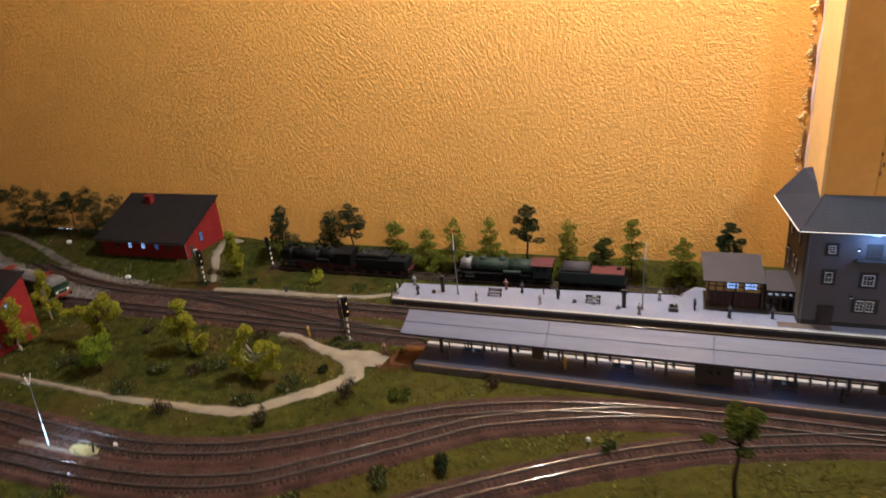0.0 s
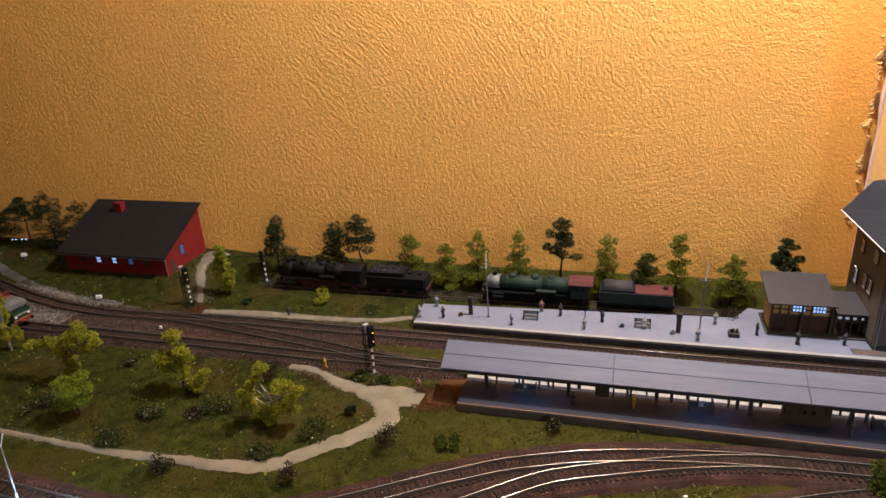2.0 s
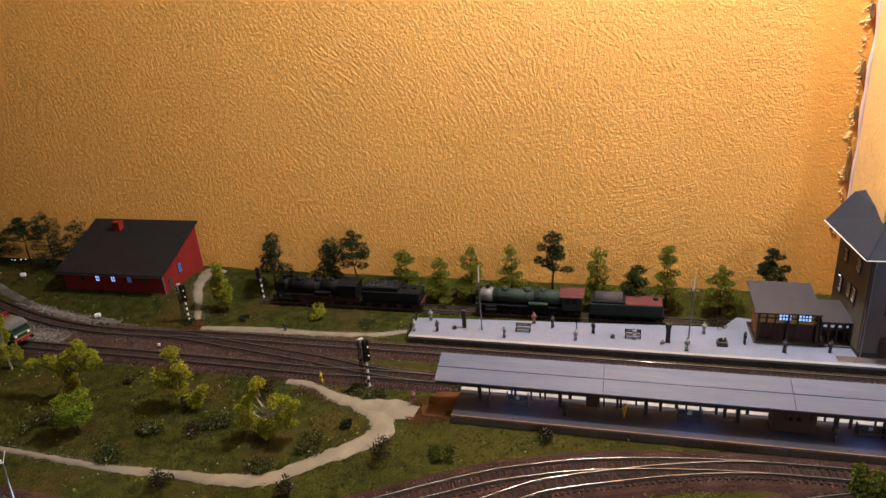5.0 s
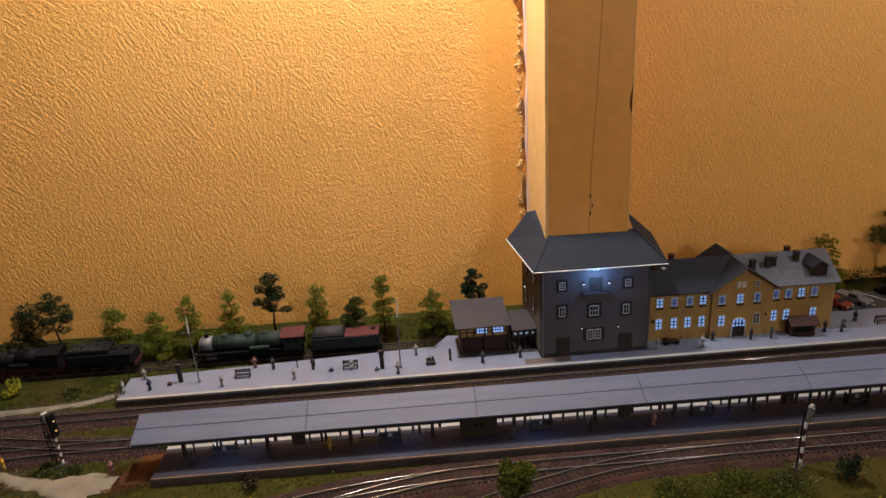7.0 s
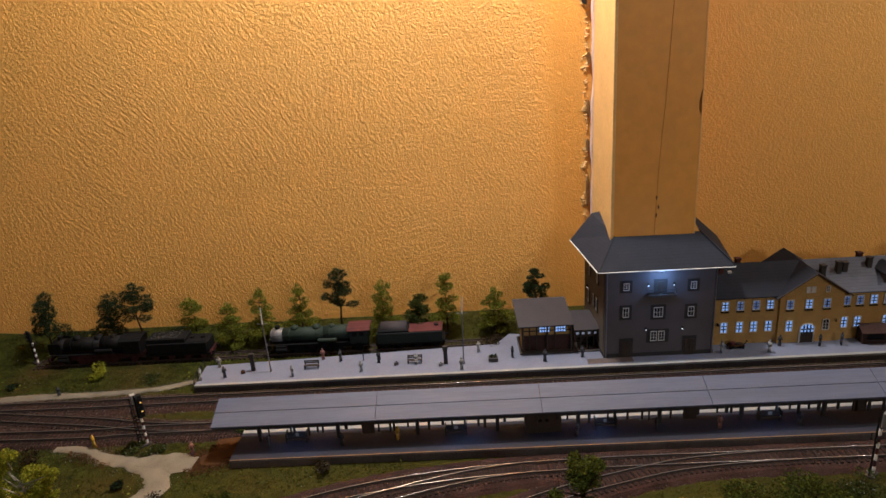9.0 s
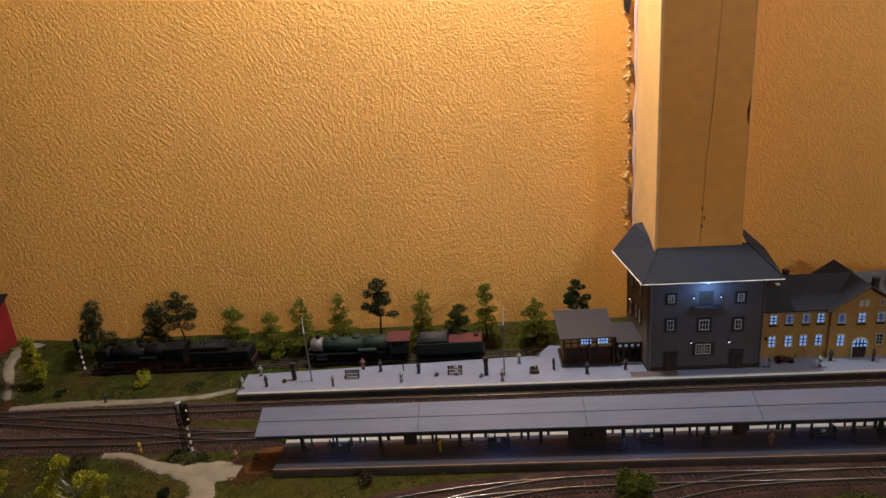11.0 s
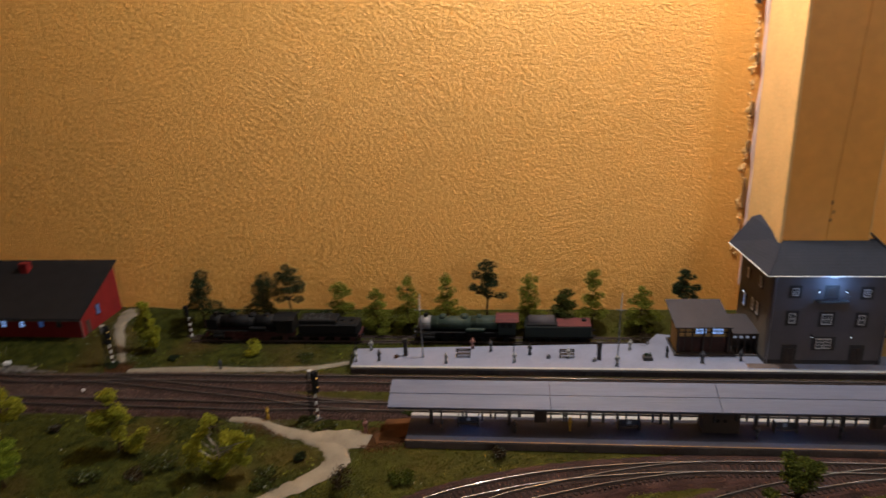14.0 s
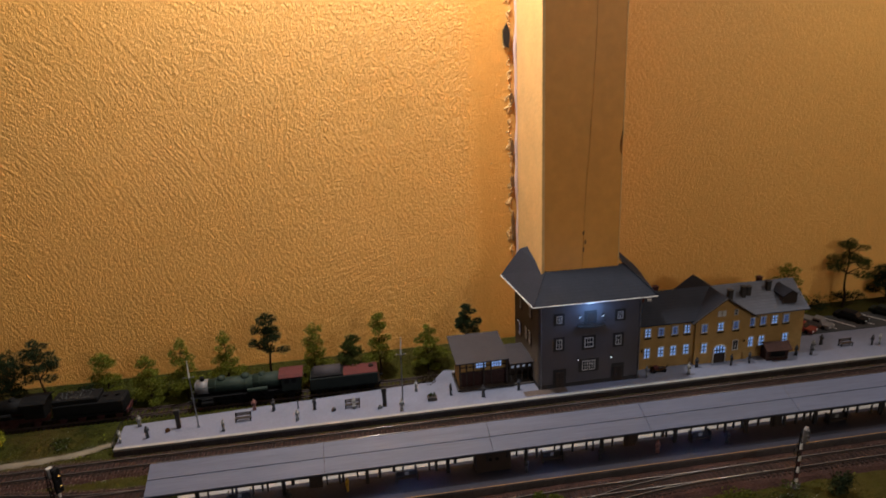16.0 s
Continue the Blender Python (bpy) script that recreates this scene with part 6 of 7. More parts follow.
def figurine(x, y, z, mat, h=0.0185, turn=0, pose_k=0):
    """A plain little standing figure, one mesh."""
    bm = BM()
    s = h / 0.0185
    k = pose_k
    for d in (-1, 1):
        if k == 3:
            cyl(bm, (d * 0.0011 * s, -0.0045 * s, 0.0030 * s), (d * 0.0011 * s, -0.0042 * s, 0.0085 * s), 0.0010 * s, seg=8)
            cyl(bm, (d * 0.0011 * s, -0.0045 * s, 0.0085 * s), (d * 0.0010 * s, 0, 0.0085 * s), 0.0012 * s, seg=8)
        else:
            cyl(bm, (d * 0.0013 * s, d * (0.0010 if k == 1 else 0) * s, 0), (d * 0.0009 * s, 0, 0.0088 * s), 0.0011 * s, 0.0013 * s, 8)
        ex = 0.0036 if k == 2 else 0.0030
        cyl(bm, (d * 0.0021 * s, 0, 0.0146 * s), (d * ex * s, -0.0004 * s, (0.0112 if k == 2 else 0.0098) * s), 0.0007 * s, seg=6)
        if k == 2:
            cyl(bm, (d * ex * s, -0.0004 * s, 0.0112 * s), (d * 0.0018 * s, -0.0012 * s, 0.0100 * s), 0.0006 * s, seg=6)
    cyl(bm, (0, 0, 0.0080 * s), (0, 0, 0.0150 * s), 0.0017 * s, 0.0022 * s, 10)
    ball(bm, (0, 0, 0.0169 * s), 0.0014 * s, 1, (1, 1, 1.15))
    if k != 3:
        cyl(bm, (-0.002 * s, 0, -0.0003), (0.002 * s, 0, 0.0002), 0.0004, seg=6)
    ob = part("figurine", bm, mat, None, "", True)
    ob.matrix_basis = pose(x, y, z, 0, 0, turn)
    kind = {"cloth_dark": "dark", "cloth_pale": "pale", "cloth_red": "red-topped", "cloth_yellow": "yellow"}[mat]
    where = "island platform" if y < 0.73 and x > -0.31 else "pale platform" if x > -0.42 and y > 0.83 else "sandy path"
    return tagged(ob, "tiny " + kind + " painted model figure " + ("sitting on a dark bench" if k == 3 else "standing on the " + where), "figurine", "model figures")


FIGS = [(-0.396, 0.889, 2, 2), (-0.378, 0.858, 1, 0), (-0.411, 0.855, 2, 0), (-0.281, 0.853, 2, 0), (-0.246, 0.897, 3, 2), (-0.219, 0.889, 1, 0), (-0.185, 0.857, 2, 1), (-0.163, 0.880, 1, 0),
        (-0.045, 0.850, 2, 0), (-0.020, 0.897, 2, 2), (0.027, 0.876, 1, 0), (0.0705, 0.860, 1, 0), (0.1235, 0.868, 1, 1), (0.312, 0.861, 2, 0), (0.374, 0.855, 2, 0), (0.395, 0.871, 1, 0), (0.447, 0.866, 1, 0), (0.476, 0.866, 1, 0)]
for i, (x, y, m, k) in enumerate(FIGS):
    figurine(x, y, PL + 0.0002, ("", "cloth_dark", "cloth_pale", "cloth_red")[m], 0.0175 + 0.0008 * (i % 3), i * 47 % 360 if k == 0 else 10, k)
for i, (x, y, m) in enumerate([(0.556, 0.872, 1), (0.578, 0.868, 1), (0.590, 0.880, 2), (0.687, 0.876, 1), (0.700, 0.876, 2), (0.615, 0.895, 1)]):
    figurine(x, y, PL + 0.0002, ("", "cloth_dark", "cloth_pale", "cloth_red")[m], 0.018, i * 61, i % 2)
for i, (x, y, m) in enumerate([(0.246, 0.690, "cloth_red"), (-0.121, 0.697, "cloth_yellow"), (-0.271, 0.691, "cloth_dark"), (-0.185, 0.690, "cloth_dark"), (0.085, 0.688, "cloth_dark"), (0.175, 0.692, "cloth_dark"), (0.335, 0.690, "cloth_dark")]):
    figurine(x, y, PL - 0.0008, m, 0.018, i * 53, i % 3)
figurine(-0.109, 0.8735, PL - 0.0018, "cloth_pale", 0.0180, 0, 3)
figurine(-0.364, 0.695, G + 0.0016, "cloth_red", 0.0185, 30, 1)
figurine(-0.495, 0.719, G + 0.0012, "cloth_yellow", 0.0180, -40, 1)
figurine(-0.612, 0.846, G + 0.0012, "cloth_dark", 0.0150, 15, 1)


def bench(x, y, z, turn, label):
    th = empty("bench", pose(x, y, z, 0, 0, turn), label, "bench", "platform benches")
    for k in range(3):
        bm = BM(); box(bm, -0.0105, 0.0105, -0.0030 + k * 0.0020, -0.0015 + k * 0.0020, 0.0048, 0.0056); part("seat_slat", bm, "timber", th)
    for k in range(2):
        bm = BM(); box(bm, -0.0105, 0.0105, 0.0030, 0.0037, 0.0068 + k * 0.0026, 0.0086 + k * 0.0026); part("back_slat", bm, "timber", th)
    for u in (-0.0095, 0.0095):
        bm = BM(); box(bm, u - 0.0006, u + 0.0006, -0.0030, -0.0020, 0, 0.0048); part("leg", bm, "black", th)
        bm = BM(); box(bm, u - 0.0006, u + 0.0006, 0.0026, 0.0037, 0, 0.0115); part("leg", bm, "black", th)


bench(-0.258, 0.873, PL, 0, "dark slatted bench on the pale platform")
bench(-0.111, 0.874, PL, 0, "dark slatted bench on the pale platform")
bench(0.648, 0.883, PL, 0, "dark slatted bench at the far end of the platform")


def shelter_bench(x):
    th = empty("double_bench", pose(x, 0.703, PL - 0.001), "dark double bench with high ends under the canopy", "bench", "canopy benches")
    bm = BM(); box(bm, -0.0115, 0.0115, -0.004, 0.004, 0.0045, 0.0060, 0.0002); part("seat", bm, "timber", th)
    bm = BM(); box(bm, -0.0115, 0.0115, -0.0006, 0.0006, 0.0060, 0.0120, 0.0002); part("backrest", bm, "dark", th)
    for u in (-0.012, 0.012):
        bm = BM(); box(bm, u - 0.0007, u + 0.0007, -0.0045, 0.0045, 0, 0.0135, 0.0002); part("end_panel", bm, "dark", th)
    bm = BM(); box(bm, -0.0022, 0.0022, -0.0010, -0.0006, 0.0068, 0.0112); part("plate", bm, "cream", th)


for x in (-0.240, -0.053, 0.120, 0.307, 0.490):
    shelter_bench(x)


def info_post(x, y):
    th = empty("information_column", pose(x, y, PL), "dark narrow information column on the platform", "column", "information columns")
    bm = BM(); box(bm, -0.0028, 0.0028, -0.0018, 0.0018, 0, 0.0215, 0.0003); part("column", bm, "timber", th)
    bm = BM(); box(bm, -0.0036, 0.0036, -0.0022, 0.0022, 0.0215, 0.0275, 0.0004); part("cap", bm, "trim_dark", th)
    bm = BM(); box(bm, -0.0022, 0.0022, -0.0021, -0.0018, 0.0050, 0.0185); part("panel", bm, "dark", th)


info_post(-0.342, 0.874)
info_post(-0.067, 0.868)


def suitcase(x, y, label, mat):
    th = empty("suitcase", pose(x, y, PL, 0, 0, 25), label, "luggage", "luggage on the platform")
    bm = BM(); box(bm, -0.0030, 0.0030, -0.0014, 0.0014, 0, 0.0050, 0.0006); part("case", bm, mat, th)
    bm = BM(); box(bm, -0.0010, 0.0010, -0.0003, 0.0003, 0.0048, 0.0062); part("handle", bm, "black", th)


suitcase(-0.355, 0.867, "brown suitcase beside the information column", "rust_sand")
suitcase(-0.074, 0.862, "grey suitcase beside the information column", "grey_paint")
suitcase(-0.137, 0.870, "small dark bag on the pale platform", "cloth_dark")


def planter(x, y):
    th = empty("planter", pose(x, y, PL), "square grey planter with dark plants on the platform", "planter")
    bm = BM(); box(bm, -0.0065, 0.0065, -0.005, 0.005, 0, 0.0060, 0.0006); part("box", bm, "concrete", th)
    rnd = random.Random(4); bm = BM()
    for k in range(30):
        ball(bm, (rnd.uniform(-0.0045, 0.0045), rnd.uniform(-0.003, 0.003), 0.0065 + rnd.uniform(0, 0.003)), rnd.uniform(0.0007, 0.0013), 1)
    tagged(part("plants", bm, "leaf_dark", th), kind="stuff")


planter(-0.0005, 0.8695)


def rail_stand():
    th = empty("hand_barrier", pose(-0.186, 0.8885, PL), "low dark metal barrier on the pale platform", "barrier")
    for u in (0.0, 0.024):
        bm = BM(); cyl(bm, (u, 0, 0), (u, 0, 0.0125), 0.0007, seg=8); part("post", bm, "black", th)
    bm = BM(); cyl(bm, (0, 0, 0.0115), (0.024, 0, 0.0115), 0.0005, seg=6); part("rail", bm, "black", th)


rail_stand()


def end_fence():
    th = empty("platform_fence", pose(-0.4185, 0.846, PL), "dark sloping railing at the end of the pale platform", "fence")
    pts = [(0, 0, -0.006), (0, 0.016, -0.001), (0, 0.032, 0.0), (0, 0.046, 0.0)]
    for p in pts:
        bm = BM(); cyl(bm, p, (p[0], p[1], p[2] + 0.011), 0.0006, seg=6); part("post", bm, "black", th)
    for dz in (0.006, 0.0108):
        bm = BM()
        for a, b in zip(pts, pts[1:]):
            cyl(bm, (a[0], a[1], a[2] + dz), (b[0], b[1], b[2] + dz), 0.0005, seg=6)
        part("rail", bm, "black", th)


end_fence()


def luggage_cart(x, y):
    th = empty("luggage_cart", pose(x, y, PL), "small rust-red luggage cart by the yellow station house", "cart")
    bm = BM(); box(bm, -0.011, 0.011, -0.004, 0.004, 0.0035, 0.0048, 0.0003); part("deck", bm, "rust_sand", th)
    for u in (-0.008, 0.008):
        for s in (-1, 1):
            bm = BM(); cyl(bm, (u, s * 0.0045 - 0.0004, 0.0028), (u, s * 0.0045 + 0.0004, 0.0028), 0.0028, seg=14); part("wheel", bm, "black", th)
    bm = BM(); cyl(bm, (0.011, 0, 0.004), (0.015, 0, 0.010), 0.0005, seg=6); cyl(bm, (0.015, -0.003, 0.010), (0.015, 0.003, 0.010), 0.0005, seg=6); part("handle", bm, "black", th)
    bm = BM(); box(bm, -0.008, -0.001, -0.003, 0.003, 0.0048, 0.0092, 0.0006); part("crate", bm, "loco_red", th, "red crate"); bm = BM(); box(bm, 0.0, 0.007, -0.003, 0.002, 0.0048, 0.0075, 0.0006); part("crate", bm, "timber", th, "brown crate")


luggage_cart(0.336, 0.873)



def canopy_lamp(x):
    th = empty("canopy_lamp", pose(x, 0.699, 0.9632), "small blue-white lamp under the canopy roof", "lamp", "canopy lamps")
    bm = BM(); cyl(bm, (0, 0, -0.0006), (0, 0, 0.0016), 0.0016, seg=10); part("housing", bm, "black", th)
    bm = BM(); ball(bm, (0, 0, -0.0010), 0.0008, 1); part("bulb", bm, "led_blue", th)
    lamp("canopy_lamp_light", "POINT", 0.034, (0.24, 0.46, 1.0), pose(x, 0.699, 0.9590), 0.001)


for x in (-0.235, -0.045, 0.120, 0.310):
    canopy_lamp(x)


# ---- car park behind the platform end ----
def car_park():
    bm = BM(); slab(bm, [(0.600, 0.9305), (1.32, 0.9305), (1.32, 1.005), (0.600, 1.005)], 0.918, PL + 0.0012)
    tagged(part("car_park_surface", bm, "asphalt"), "dark grey asphalt car park with white bay lines", "car park", kind="structure")
    for k in range(11):
        x = 0.640 + k * 0.034
        bm = BM(); slab(bm, [(x, 0.937), (x + 0.0016, 0.937), (x - 0.0264, 0.985), (x - 0.028, 0.985)], PL + 0.0013, PL + 0.0016)
        tagged(part("trim", bm, "white_plastic"), "white painted parking bay line", "road marking", "bay lines", "structure")


car_park()


def model_car(x, y, turn, mat, label, pickup=False):
    z = PL + 0.0012
    th = empty("model_car", pose(x, y, z, 0, 0, turn), label, "car", "parked model cars")
    def hull(name, outline, w0, w1, mt, lab=""):
        bm = BM()
        n = len(outline)
        a = [bm.verts.new((px, -(w0 if pz < 0.009 else w1), pz)) for px, pz in outline]; b = [bm.verts.new((px, (w0 if pz < 0.009 else w1), pz)) for px, pz in outline]
        bm.faces.new(a); bm.faces.new(b[::-1])
        for i in range(n):
            bm.faces.new((a[i], b[i], b[(i + 1) % n], a[(i + 1) % n]))
        return part(name, bm, mt, th, lab)
    hull("body", [(-0.0245, 0.0028), (0.0245, 0.0028), (0.0250, 0.0060), (0.0235, 0.0085), (-0.0240, 0.0088), (-0.0250, 0.0060)], 0.0098, 0.0098, mat)
    if pickup:
        hull("cabin", [(-0.004, 0.0085), (0.014, 0.0085), (0.009, 0.0155), (-0.003, 0.0158)], 0.0092, 0.0080, mat)
        bm = BM(); box(bm, -0.0240, -0.0045, -0.0095, 0.0095, 0.0085, 0.0105, 0.0004); part("load_bed", bm, mat, th)
    else:
        hull("cabin", [(-0.018, 0.0085), (0.012, 0.0085), (0.006, 0.0148), (-0.013, 0.0150)], 0.0092, 0.0076, mat)
    for s in (-1, 1):
        bm = BM(); box(bm, -0.011 if not pickup else -0.002, 0.006 if not pickup else 0.009, s * 0.0088 - 0.0003, s * 0.0088 + 0.0003, 0.0100, 0.0138, 0.0003); part("side_window", bm, "glass_dark", th)
        for u in (-0.015, 0.015):
            bm = BM(); cyl(bm, (u, s * 0.0090 - 0.0011, 0.0033), (u, s * 0.0090 + 0.0011, 0.0033), 0.0033, seg=14); part("wheel", bm, "black", th)
        bm = BM(); box(bm, 0.0243, 0.0254, s * 0.0070 - 0.0014, s * 0.0070 + 0.0014, 0.0055, 0.0072, 0.0003); part("headlight", bm, "white_plastic", th)
    bm = BM(); poly(bm, [(0.0124, -0.0078, 0.0090), (0.0124, 0.0078, 0.0090), (0.0080, 0.0070, 0.0140), (0.0080, -0.0070, 0.0140)]); r = bmesh.ops.extrude_face_region(bm, geom=list(bm.faces)); bmesh.ops.translate(bm, vec=(0.0008, 0, 0), verts=[v for v in r["geom"] if isinstance(v, bmesh.types.BMVert)]); part("windscreen", bm, "glass_dark", th)


model_car(0.652, 0.957, -60, "grey_paint", "pale grey model pick-up truck parked by the station house", True)
model_car(0.617, 0.950, -60, "orange_red", "red model car parked by the station house")
model_car(0.722, 0.964, -60, "black", "black model car parked in a marked bay")
model_car(0.790, 0.966, -60, "loco_green", "dark green model car parked in a marked bay")
model_car(0.858, 0.966, -60, "loco_red", "dark red model car parked in a marked bay")

# ---- trees, bushes, grass ----
def leaves(name, blobs, count, size, mat, parent, seed):
    """Many small leaf flakes scattered through overlapping uneven clumps."""
    rng = np.random.default_rng(seed)
    vol = np.array([b[3] * b[4] * b[5] for b in blobs]) ** 0.7
    pick = rng.choice(len(blobs), count, p=vol / vol.sum())
    bl = np.array(blobs)[pick]
    d = rng.normal(size=(count, 3)); d /= np.linalg.norm(d, axis=1)[:, None]
    r = rng.uniform(0.25, 1.0, count) ** 0.45 * (1 + 0.22 * np.sin(d[:, 0] * 5 + bl[:, 0] * 900) * np.cos(d[:, 2] * 6 + bl[:, 1] * 700))
    c = bl[:, :3] + d * bl[:, 3:6] * r[:, None]
    a = rng.normal(size=(count, 3)); a /= np.linalg.norm(a, axis=1)[:, None]
    b = np.cross(a, rng.normal(size=(count, 3))); b /= np.linalg.norm(b, axis=1)[:, None]
    s = size * rng.uniform(0.6, 1.4, count)[:, None]
    v = np.stack([c + a * s, c + b * s * 0.7, c - a * s * 0.9, c - b * s * 0.7], 1).reshape(-1, 3)
    f = np.arange(count * 4).reshape(-1, 4)
    me = bpy.data.meshes.new(name)
    me.from_pydata(v.tolist(), [], f.tolist())
    me.materials.append(MAT[mat])
    return part(name, me, mat, parent)


def tree(x, y, h, w, style, mat, seed, label, bark="bark", group="model trees", lobes=()):
    """lobes: clumps of a loose tree as (sideways, height, radius) in millimetres."""
    z = ground_z(x, y)
    th = empty("tree", pose(x, y, z - 0.0005, 0, 0, 0 if lobes else seed * 37 % 360), label, "tree", group)
    rnd = random.Random(seed)
    bm = BM()
    top = 0.9 if style in ("pine", "fir") else 0.75
    prev, n = Vector((0, 0, -0.001)), 5
    r0 = max(0.0014, h * (0.030 if style == "palm" else 0.022))
    trunk = [prev]
    for k in range(n):
        lean = lobes[0][0] * 0.001 * (k + 1) / n if lobes else 0.0
        p = Vector((lean + rnd.uniform(-1, 1) * w * 0.05, rnd.uniform(-1, 1) * w * 0.05, h * top * (k + 1) / n))
        cyl(bm, prev, p, r0 * (1 - 0.8 * k / n), r0 * (1 - 0.8 * (k + 1) / n), 7)
        prev = p; trunk.append(p)
    part("trunk", bm, bark, th)
    h, w = h * 1.12, w * 1.20
    w *= {"fir": 1.28, "broad": 1.15, "tuft": 1.25, "pine": 1.15}.get(style, 1.0)
    blobs, size, count = [], 0.0017, 1500
    def limb(z0, ang, reach, z1):
        q = Vector((math.cos(ang) * reach, math.sin(ang) * reach, z1))
        cyl(lb, (0, 0, z0), q, r0 * 0.45, r0 * 0.15, 5)
        return q
    lb = BM()
    if style == "pine":
        for tier, (zt, rt) in enumerate(((0.60, 0.42), (0.74, 0.36), (0.89, 0.20))):
            n = 5 if tier < 2 else 3
            for k in range(n):
                a = math.tau * k / n + tier + rnd.uniform(-0.4, 0.4)
                q = limb(h * (zt - 0.10), a, w * rt * rnd.uniform(0.55, 1.0), h * (zt + rnd.uniform(-0.05, 0.05)))
                blobs.append((q.x, q.y, q.z, w * rnd.uniform(0.13, 0.20), w * rnd.uniform(0.13, 0.20), h * rnd.uniform(0.035, 0.055)))
        blobs += [(0, 0, h * 0.95, w * 0.12, w * 0.12, h * 0.05), (0, 0, h * 0.76, w * 0.16, w * 0.16, h * 0.06)]
        count, size = 6500, 0.0010
    elif style == "fir":
        for k in range(7):
            f = k / 6
            rr = w * 0.5 * (1 - 0.56 * f) * rnd.uniform(0.70, 1.15)
            for j in range(3):
                a = j * 2.1 + k * 0.8 + rnd.random() * 0.6
                q = limb(h * (0.16 + 0.70 * f), a, rr * rnd.uniform(0.45, 0.85), h * (0.17 + 0.70 * f) + h * rnd.uniform(-0.03, 0.04))
                blobs.append((q.x, q.y, q.z, rr * rnd.uniform(0.34, 0.55), rr * rnd.uniform(0.34, 0.55), h * rnd.uniform(0.045, 0.075)))
        blobs.append((0, 0, h * 0.93, w * 0.09, w * 0.09, h * 0.08))
        count, size = 7000, 0.0010
    elif style == "tuft":
        for zt, rt, n in ((0.34, 0.34, 6), (0.52, 0.26, 4), (0.80, 0.22, 4), (0.93, 0.08, 2)):
            for k in range(n):
                a = math.tau * k / n + zt * 9 + rnd.uniform(-0.3, 0.3)
                q = limb(h * (zt - 0.08), a, w * rt * rnd.uniform(0.5, 1.0), h * (zt + rnd.uniform(-0.05, 0.05)))
                blobs.append((q.x, q.y, q.z, w * rnd.uniform(0.13, 0.20), w * rnd.uniform(0.13, 0.20), h * rnd.uniform(0.05, 0.08)))
        count, size = 6500, 0.0010
    elif lobes:
        for dx, dz, r in lobes:
            q = Vector((dx * 0.001, rnd.uniform(-0.5, 0.5) * r * 0.001, dz * 0.001))
            cyl(lb, (lobes[0][0] * 0.0005, 0, max(0.004, q.z - 0.016)), q, r0 * 0.45, r0 * 0.15, 5)
            for k in range(4):
                u = Vector((rnd.uniform(-1, 1), rnd.uniform(-1, 1), rnd.uniform(-1, 1))) * r * 0.00055
                blobs.append((q.x + u.x, q.y + u.y, q.z + u.z, r * 0.001 * rnd.uniform(0.55, 0.85), r * 0.001 * rnd.uniform(0.55, 0.85), r * 0.001 * rnd.uniform(0.42, 0.65)))
        count, size = 10500, 0.0011
    elif style == "broad":
        for k in range(9):
            a, zz = k * 2.4 + rnd.random(), h * (0.34 + 0.58 * k / 8)
            q = limb(h * (0.2 + 0.45 * k / 8), a, w * rnd.uniform(0.12, 0.30) * (1.15 - 0.5 * k / 8), zz)
            blobs.append((q.x, q.y, q.z, w * rnd.uniform(0.16, 0.24), w * rnd.uniform(0.16, 0.24), h * rnd.uniform(0.09, 0.13)))
        count, size = 6500, 0.0011
    elif style == "open":
        for k in range(7):
            a = k * 2.39 + rnd.random() * 0.9
            q = limb(h * rnd.uniform(0.2, 0.5), a, w * rnd.uniform(0.10, 0.40), h * rnd.uniform(0.30, 0.90))
            for j in range(3):
                blobs.append((q.x * rnd.uniform(0.6, 1.15), q.y * rnd.uniform(0.6, 1.15), q.z - h * rnd.uniform(-0.03, 0.16), w * rnd.uniform(0.07, 0.13), w * rnd.uniform(0.07, 0.13), h * rnd.uniform(0.06, 0.12)))
        for j in range(5):
            blobs.append((rnd.uniform(-0.1, 0.1) * w, rnd.uniform(-0.1, 0.1) * w, h * (0.45 + 0.11 * j), w * 0.10, w * 0.10, h * 0.08))
        count, size = 8500, 0.0010
    elif style == "palm":
        for k in range(10):
            a = k * 2.4
            q = limb(h * 0.58, a, w * rnd.uniform(0.14, 0.44), h * rnd.uniform(0.62, 0.93))
            for j in range(2):
                blobs.append((q.x * rnd.uniform(0.7, 1.15), q.y * rnd.uniform(0.7, 1.15), q.z + h * rnd.uniform(-0.05, 0.04), w * rnd.uniform(0.08, 0.15), w * rnd.uniform(0.08, 0.15), h * rnd.uniform(0.025, 0.055)))
        blobs.append((0, 0, h * 0.86, w * 0.16, w * 0.16, h * 0.09))
        count, size = 6000, 0.0010
    part("branchwork", lb, bark, th)
    leaves("crown", blobs, count, size, mat, th, seed)
    return th


